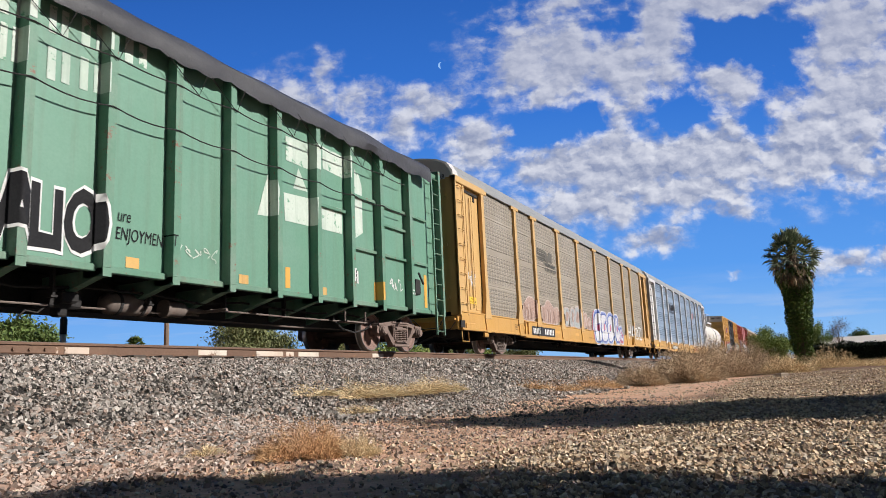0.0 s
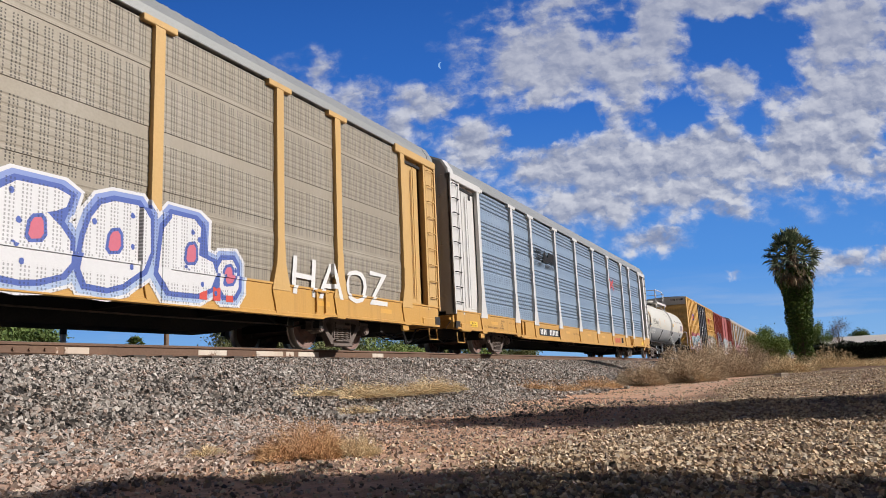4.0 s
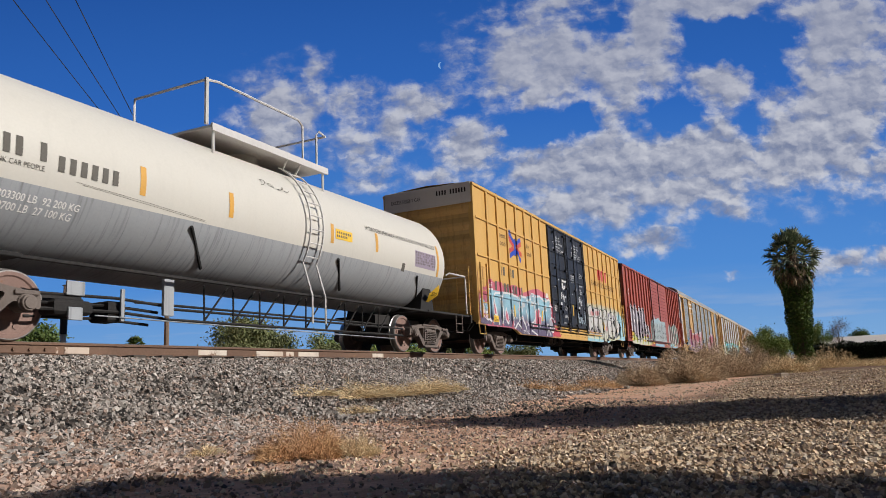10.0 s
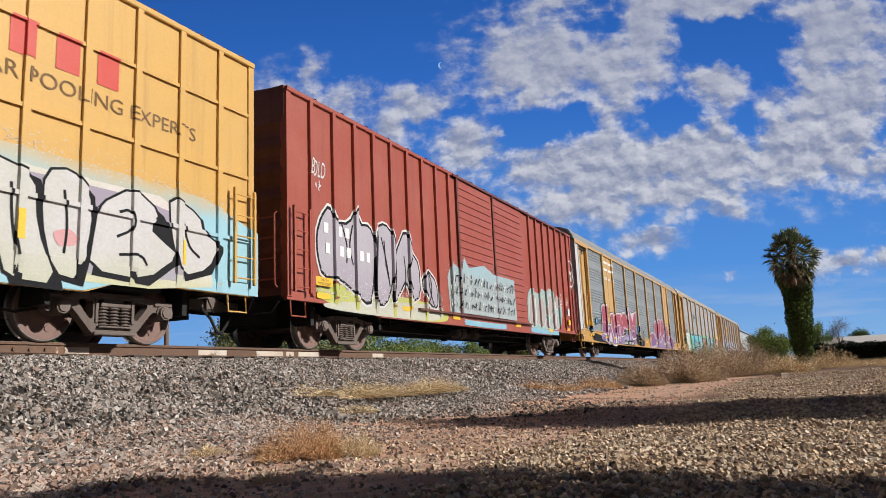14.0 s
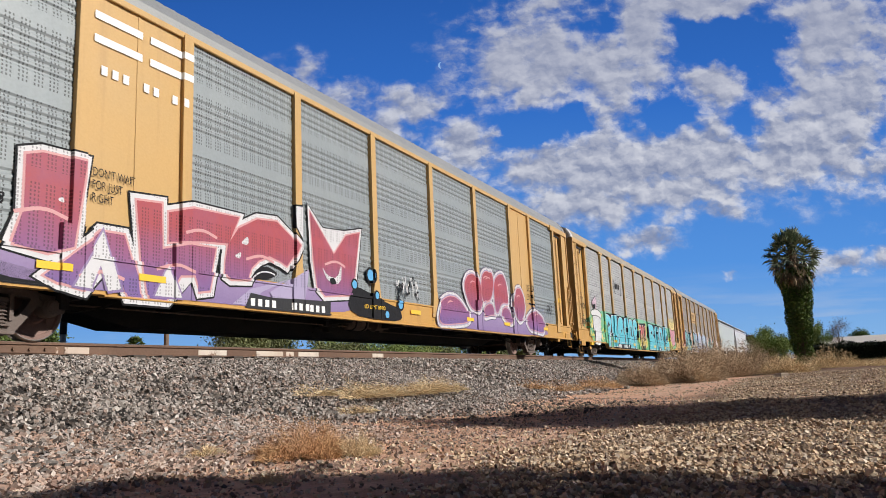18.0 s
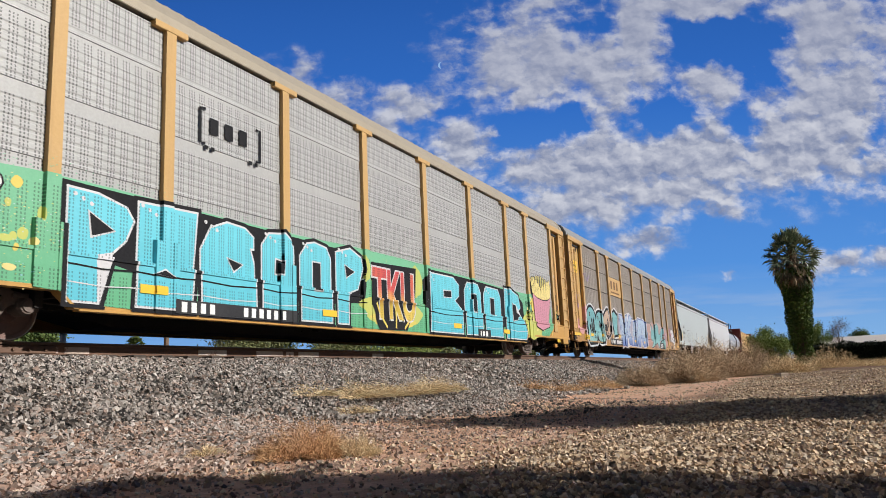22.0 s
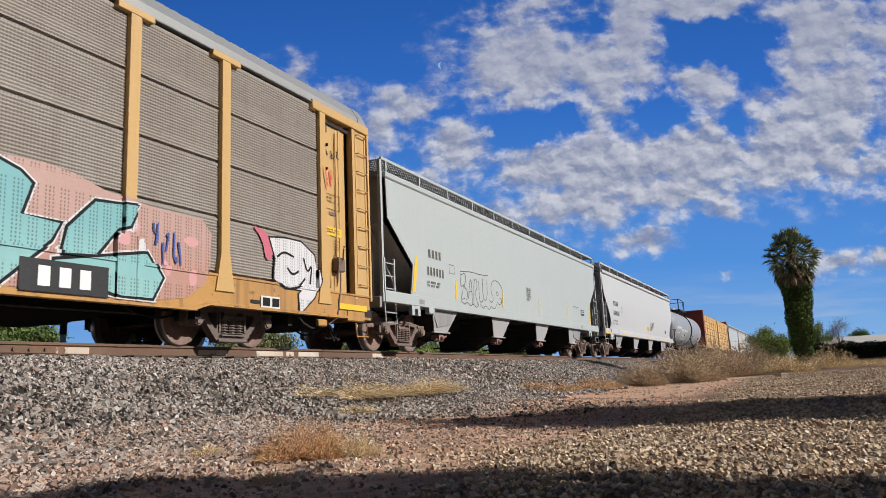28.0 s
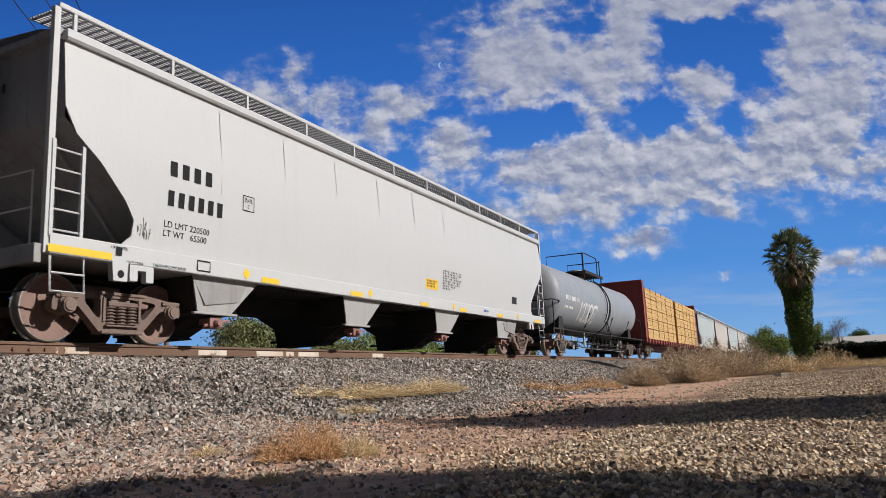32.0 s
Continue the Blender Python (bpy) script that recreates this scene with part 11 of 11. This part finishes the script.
part("lever", Solid().tube([(26.75, -1.64, 1.8), (26.72, -1.68, 2.02), (26.78, -1.66, 2.1)], 0.02, 5).tube([(26.56, -1.62, 1.3), (26.6, -1.64, 1.7), (26.7, -1.64, 1.75)], 0.018, 5), RUST_STEEL, brake)
part("chain_link_run", Solid().tube([(26.72, -1.6, 1.56), (26.7, -1.6, 1.2), (26.6, -1.58, 0.6), (26.38, -1.5, 0.45)], 0.016, 5), RUST_STEEL, brake, "rusty brake chain")
part("slack_chain", Solid().tube([(25.4, -1.45, 0.6), (25.6, -1.46, 0.45), (25.86, -1.46, 0.36), (26.15, -1.46, 0.4), (26.4, -1.46, 0.52)], 0.02, 6), UNDER_BLACK, brake, "slack chain under the sill")
plate_mark(rack_e, "sill_slot", 23.94, 24.25, 0.71, 0.77, UNDER_BLACK, 0.012)
for x, z, w in ((0.03, 0.82, 0.95), (26.65, 0.78, 1.05), (2.6, 0.86, 0.5), (4.5, 0.9, 0.4), (8.0, 0.95, 0.4), (11.8, 0.8, 0.4), (14.4, 0.8, 0.4)):
    plate_mark(rack_e, "reflector", x, x + w, z, z + 0.12, REFLECT_YELLOW, 0.03)
blob(rack_e, splat(1.2, 1.25, 0.55, 0.35, 9, 6), SP_PALE_PINK, 0.03, label="pink overspray")

# ---- hoppers ----
bars(hop_a, "xxxx", 2.32, 2.4, 0.22, FADED_BLACK, w=0.2)
bars(hop_a, "xxxxxx", 2.22, 1.93, 0.22, FADED_BLACK, w=0.172)
bars(hop_a, "xx xxxx xxx|xx xxx xxx", 2.2, 1.72, 0.06, FADED_BLACK, w=0.07)
line_mark(hop_a, [(3.55, 2.12), (3.88, 2.12), (3.88, 2.36), (3.55, 2.36), (3.55, 2.12)], 0.008, FADED_BLACK, 0.004, "label", curve=0)
for pts in ([(4.3, 2.2), (4.24, 1.75), (4.5, 1.95), (4.3, 1.55), (4.24, 1.44), (4.5, 1.5)], [(4.3, 2.15), (4.6, 2.25), (4.62, 2.0), (4.45, 1.85), (4.75, 1.7), (4.6, 1.45)], [(4.75, 1.5), (4.9, 2.05), (5.02, 2.1), (5.02, 1.35)], [(4.82, 1.7), (5.02, 1.75)], [(5.12, 1.4), (5.2, 2.1), (5.4, 2.15), (5.42, 1.85), (5.2, 1.75), (5.45, 1.35)],
            [(5.55, 2.1), (5.55, 1.45), (5.8, 1.5), (5.85, 1.65)], [(5.85, 2.2), (5.82, 1.65), (6.05, 1.5), (6.2, 1.8), (6.2, 2.2)], [(6.3, 1.6), (6.5, 1.5), (6.7, 1.65), (6.45, 1.9), (6.6, 2.2), (6.95, 2.25), (7.2, 2.2), (7.45, 2.05), (7.5, 1.8), (7.42, 1.6), (7.15, 1.48), (6.95, 1.58)], [(6.9, 1.85), (7.05, 1.92), (7.1, 1.8), (6.98, 1.76), (6.9, 1.85)],
            [(7.15, 1.68), (7.3, 1.72), (7.35, 1.6), (7.2, 1.56)], [(4.25, 1.42), (4.45, 1.3), (4.65, 1.42), (4.85, 1.28), (5.05, 1.4), (5.3, 1.26), (5.5, 1.42)], [(5.6, 1.42), (5.8, 1.26), (6.0, 1.42), (6.25, 1.25), (6.45, 1.44), (6.7, 1.3), (6.9, 1.5)], [(4.25, 2.25), (5.0, 2.32), (5.7, 2.3), (6.3, 2.34)]):
    line_mark(hop_a, pts, 0.011, FADED_BLACK, 0.006, "tag", "thin black outline tag", 2)
for x0, x1 in ((1.42, 1.66),):
    blob(hop_a, [(1.36, 1.42), (1.52, 1.42), (1.72, 2.34), (1.58, 2.34)], REFLECT_YELLOW, 0.006, "reflector", smooth=0)
    blob(hop_a, [(17.98, 1.44), (18.12, 1.44), (18.26, 2.34), (18.12, 2.34)], REFLECT_YELLOW, 0.006, "reflector", smooth=0)
for x in (3.85, 7.4, 11.0, 14.5):
    blob(hop_a, [(x, 1.44), (x + 0.1, 1.44), (x + 0.16, 1.95), (x + 0.06, 1.95)], REFLECT_YELLOW, 0.006, "reflector", smooth=0)
bars(hop_a, "xxxx xxx|xxxxxxxx|xxx xxxx|xxxxxxx|xx xxxxx|xxxx xxx|xxxxx", 9.78, 2.25, 0.045, FADED_BLACK, w=0.058)
plate_mark(hop_a, "label", 16.6, 17.13, 1.7, 1.95, BLACK_PAINT)
bars(hop_a, "xxx x|x xxx", 16.66, 1.86, 0.05, WHITE_PAINT, 0.008, 0.09)
bars(hop_a, "xxxxx xxxxx xxxxx|xxxx xx xx", 15.5, 2.0, 0.04, FADED_BLACK, w=0.05)
for x in (1.7, 16.5):
    plate_mark(hop_a, "label", x, x + 0.28, 1.14, 1.26, HOP_END)
part("jack_pad", Solid().box(2.2, 2.5, -1.58, -1.45, 0.92, 1.1, 0.02), HOP_GREY, hop_a)
bars(hop_b, "xxxx", 2.0, 2.55, 0.24, SP_BLACK, w=0.25)
bars(hop_b, "xxxxxx", 1.98, 2.08, 0.24, SP_BLACK, w=0.212)
lettering(hop_b, "LD LMT 220500\nLT WT   65500", 1.94, 1.6, 0.95, 0.24, SP_BLACK)
line_mark(hop_b, [(3.66, 2.32), (3.94, 2.32), (3.94, 2.58), (3.66, 2.58), (3.66, 2.32)], 0.01, SP_BLACK, 0.004, "label", curve=0)
lettering(hop_b, "PLATE\nC", 3.71, 2.36, 0.18, 0.18, SP_BLACK, align="CENTER")
lettering(hop_b, "LIFT HERE", 0.98, 1.27, 0.28, 0.04, SP_BLACK)
lettering(hop_b, "JACK HERE", 1.24, 1.09, 0.3, 0.04, SP_BLACK)
lettering(hop_b, "2 INCH HP COMP SHOES", 1.72, 1.1, 0.66, 0.045, SP_BLACK)
s = Solid()
s.prism([(1.0, 1.1), (1.28, 1.1), (1.26, 0.82), (1.03, 0.82)], -1.575, -1.48)
jp = part("jack_pad", s, HOP_WHITE, hop_b)
part("jack_hole", Solid().lathe(((-1.582, 0.055), (-1.576, 0.055)), 14, "y", (1.15, 0, 0.92)), SP_BLACK, jp)
plate_mark(hop_b, "lift_slot", 1.06, 1.16, 1.18, 1.3, SP_BLACK, 0.012)
for x, w in ((0.02, 0.98), (4.18, 0.48), (7.05, 0.48), (10.24, 0.42), (12.57, 0.45), (15.4, 0.42), (18.9, 0.6)):
    plate_mark(hop_b, "reflector", x, x + w, 1.1, 1.2, REFLECT_YELLOW, 0.006)
for x in (3.78, 7.85, 12.2, 17.2):
    blob(hop_b, [(x - 0.1, 1.21), (x, 1.31), (x + 0.1, 1.21), (x, 1.11)], REFLECT_YELLOW, 0.006, "marking", smooth=0)
line_mark(hop_b, [(2.62, 1.14), (2.9, 1.14), (2.9, 1.3), (2.62, 1.3), (2.62, 1.14)], 0.012, SP_BLACK, 0.006, "label", curve=0)
plate_mark(hop_b, "warning_sign", 10.62, 11.32, 1.58, 1.84, REFLECT_YELLOW)
bars(hop_b, "xxxxxxx|xxxxxx|xxxxxx", 10.68, 1.77, 0.045, BROWN_PAINT, 0.01, 0.08)
bars(hop_b, "xxxx xxxx xx|xx xxxxx xxx|xxxx xxxx|xxx xx xxxxx|xxxxx xx xx|xx xxxx xxx|xxxx xxx|xxxxx", 11.6, 2.12, 0.045, FADED_BLACK, w=0.1)
plate_mark(hop_b, "label", 16.8, 17.25, 1.62, 1.85, BLACK_PAINT)
bars(hop_b, "xxxxx xxxx", 14.3, 1.2, 0.06, BLUE_PAINT)
scribble(hop_b, 1.44, 1.7, 1.46, 1.82, FADED_BLACK, 61, 0.004, 6, 0.006)
bars(hop_b, "xxxx|xxxxxx", 0.35, 3.75, 0.14, BLACK_PAINT, end=0.14, w=0.12)
bars(hop_b, "xx xx|xxx xx|xx xxx|xxx|xxxx x", 0.5, 2.9, 0.05, BLACK_PAINT, end=0.14, w=0.09)

# ---- grey tank ----
bars(grey_tank, "xxxx xxxx xx", 2.1, 2.3, 0.18, WHITE_PAINT, w=0.17)
bars(grey_tank, "xxx xxxx", 2.1, 1.95, 0.1, WHITE_PAINT, w=0.15)
for i, g in enumerate((0, 5, 4, 3)):
    x = 4.4 + i * 0.7
    blob(grey_tank, [(x + u * 0.72, 1.5 + v * 0.85) for u, v in GLYPHS[g]], SP_WHITE, 0.008, label="white sprayed letter shape", smooth=1)
    blob(grey_tank, [(x + 0.1 + u * 0.5, 1.62 + v * 0.6) for u, v in GLYPHS[g]], TANK_STEEL, 0.012, smooth=1)

# ---- what moves ----
def motions():
    """The train rolls by at an even speed, its wheels turn with it, and the clouds drift."""
    steps = (0.0, 8.0, 16.0, 24.0, 32.0)
    for car, s0 in CARS:
        walk(car, [(t, pose(s0 - VEL * t, TRACK_Y, RAIL_Z)) for t in steps])
    first = {}
    for w, r in WHEELSETS:
        if r not in first:
            turn = math.degrees(VEL / r)
            walk(w, [(k / 15, pose(0, 0, 0, 0, -turn * k / 15, 0)) for k in range(481)])
            first[r] = w
        else:
            keys = w.animation_data_create()
            w.rotation_mode = "QUATERNION"
            keys.action = first[r].animation_data.action
            keys.action_slot = first[r].animation_data.action_slot
    side = Vector((math.sin(_yaw), -math.cos(_yaw), 0.0))
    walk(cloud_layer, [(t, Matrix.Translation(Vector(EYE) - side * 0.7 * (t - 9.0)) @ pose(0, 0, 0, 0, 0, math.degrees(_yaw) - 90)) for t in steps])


motions()
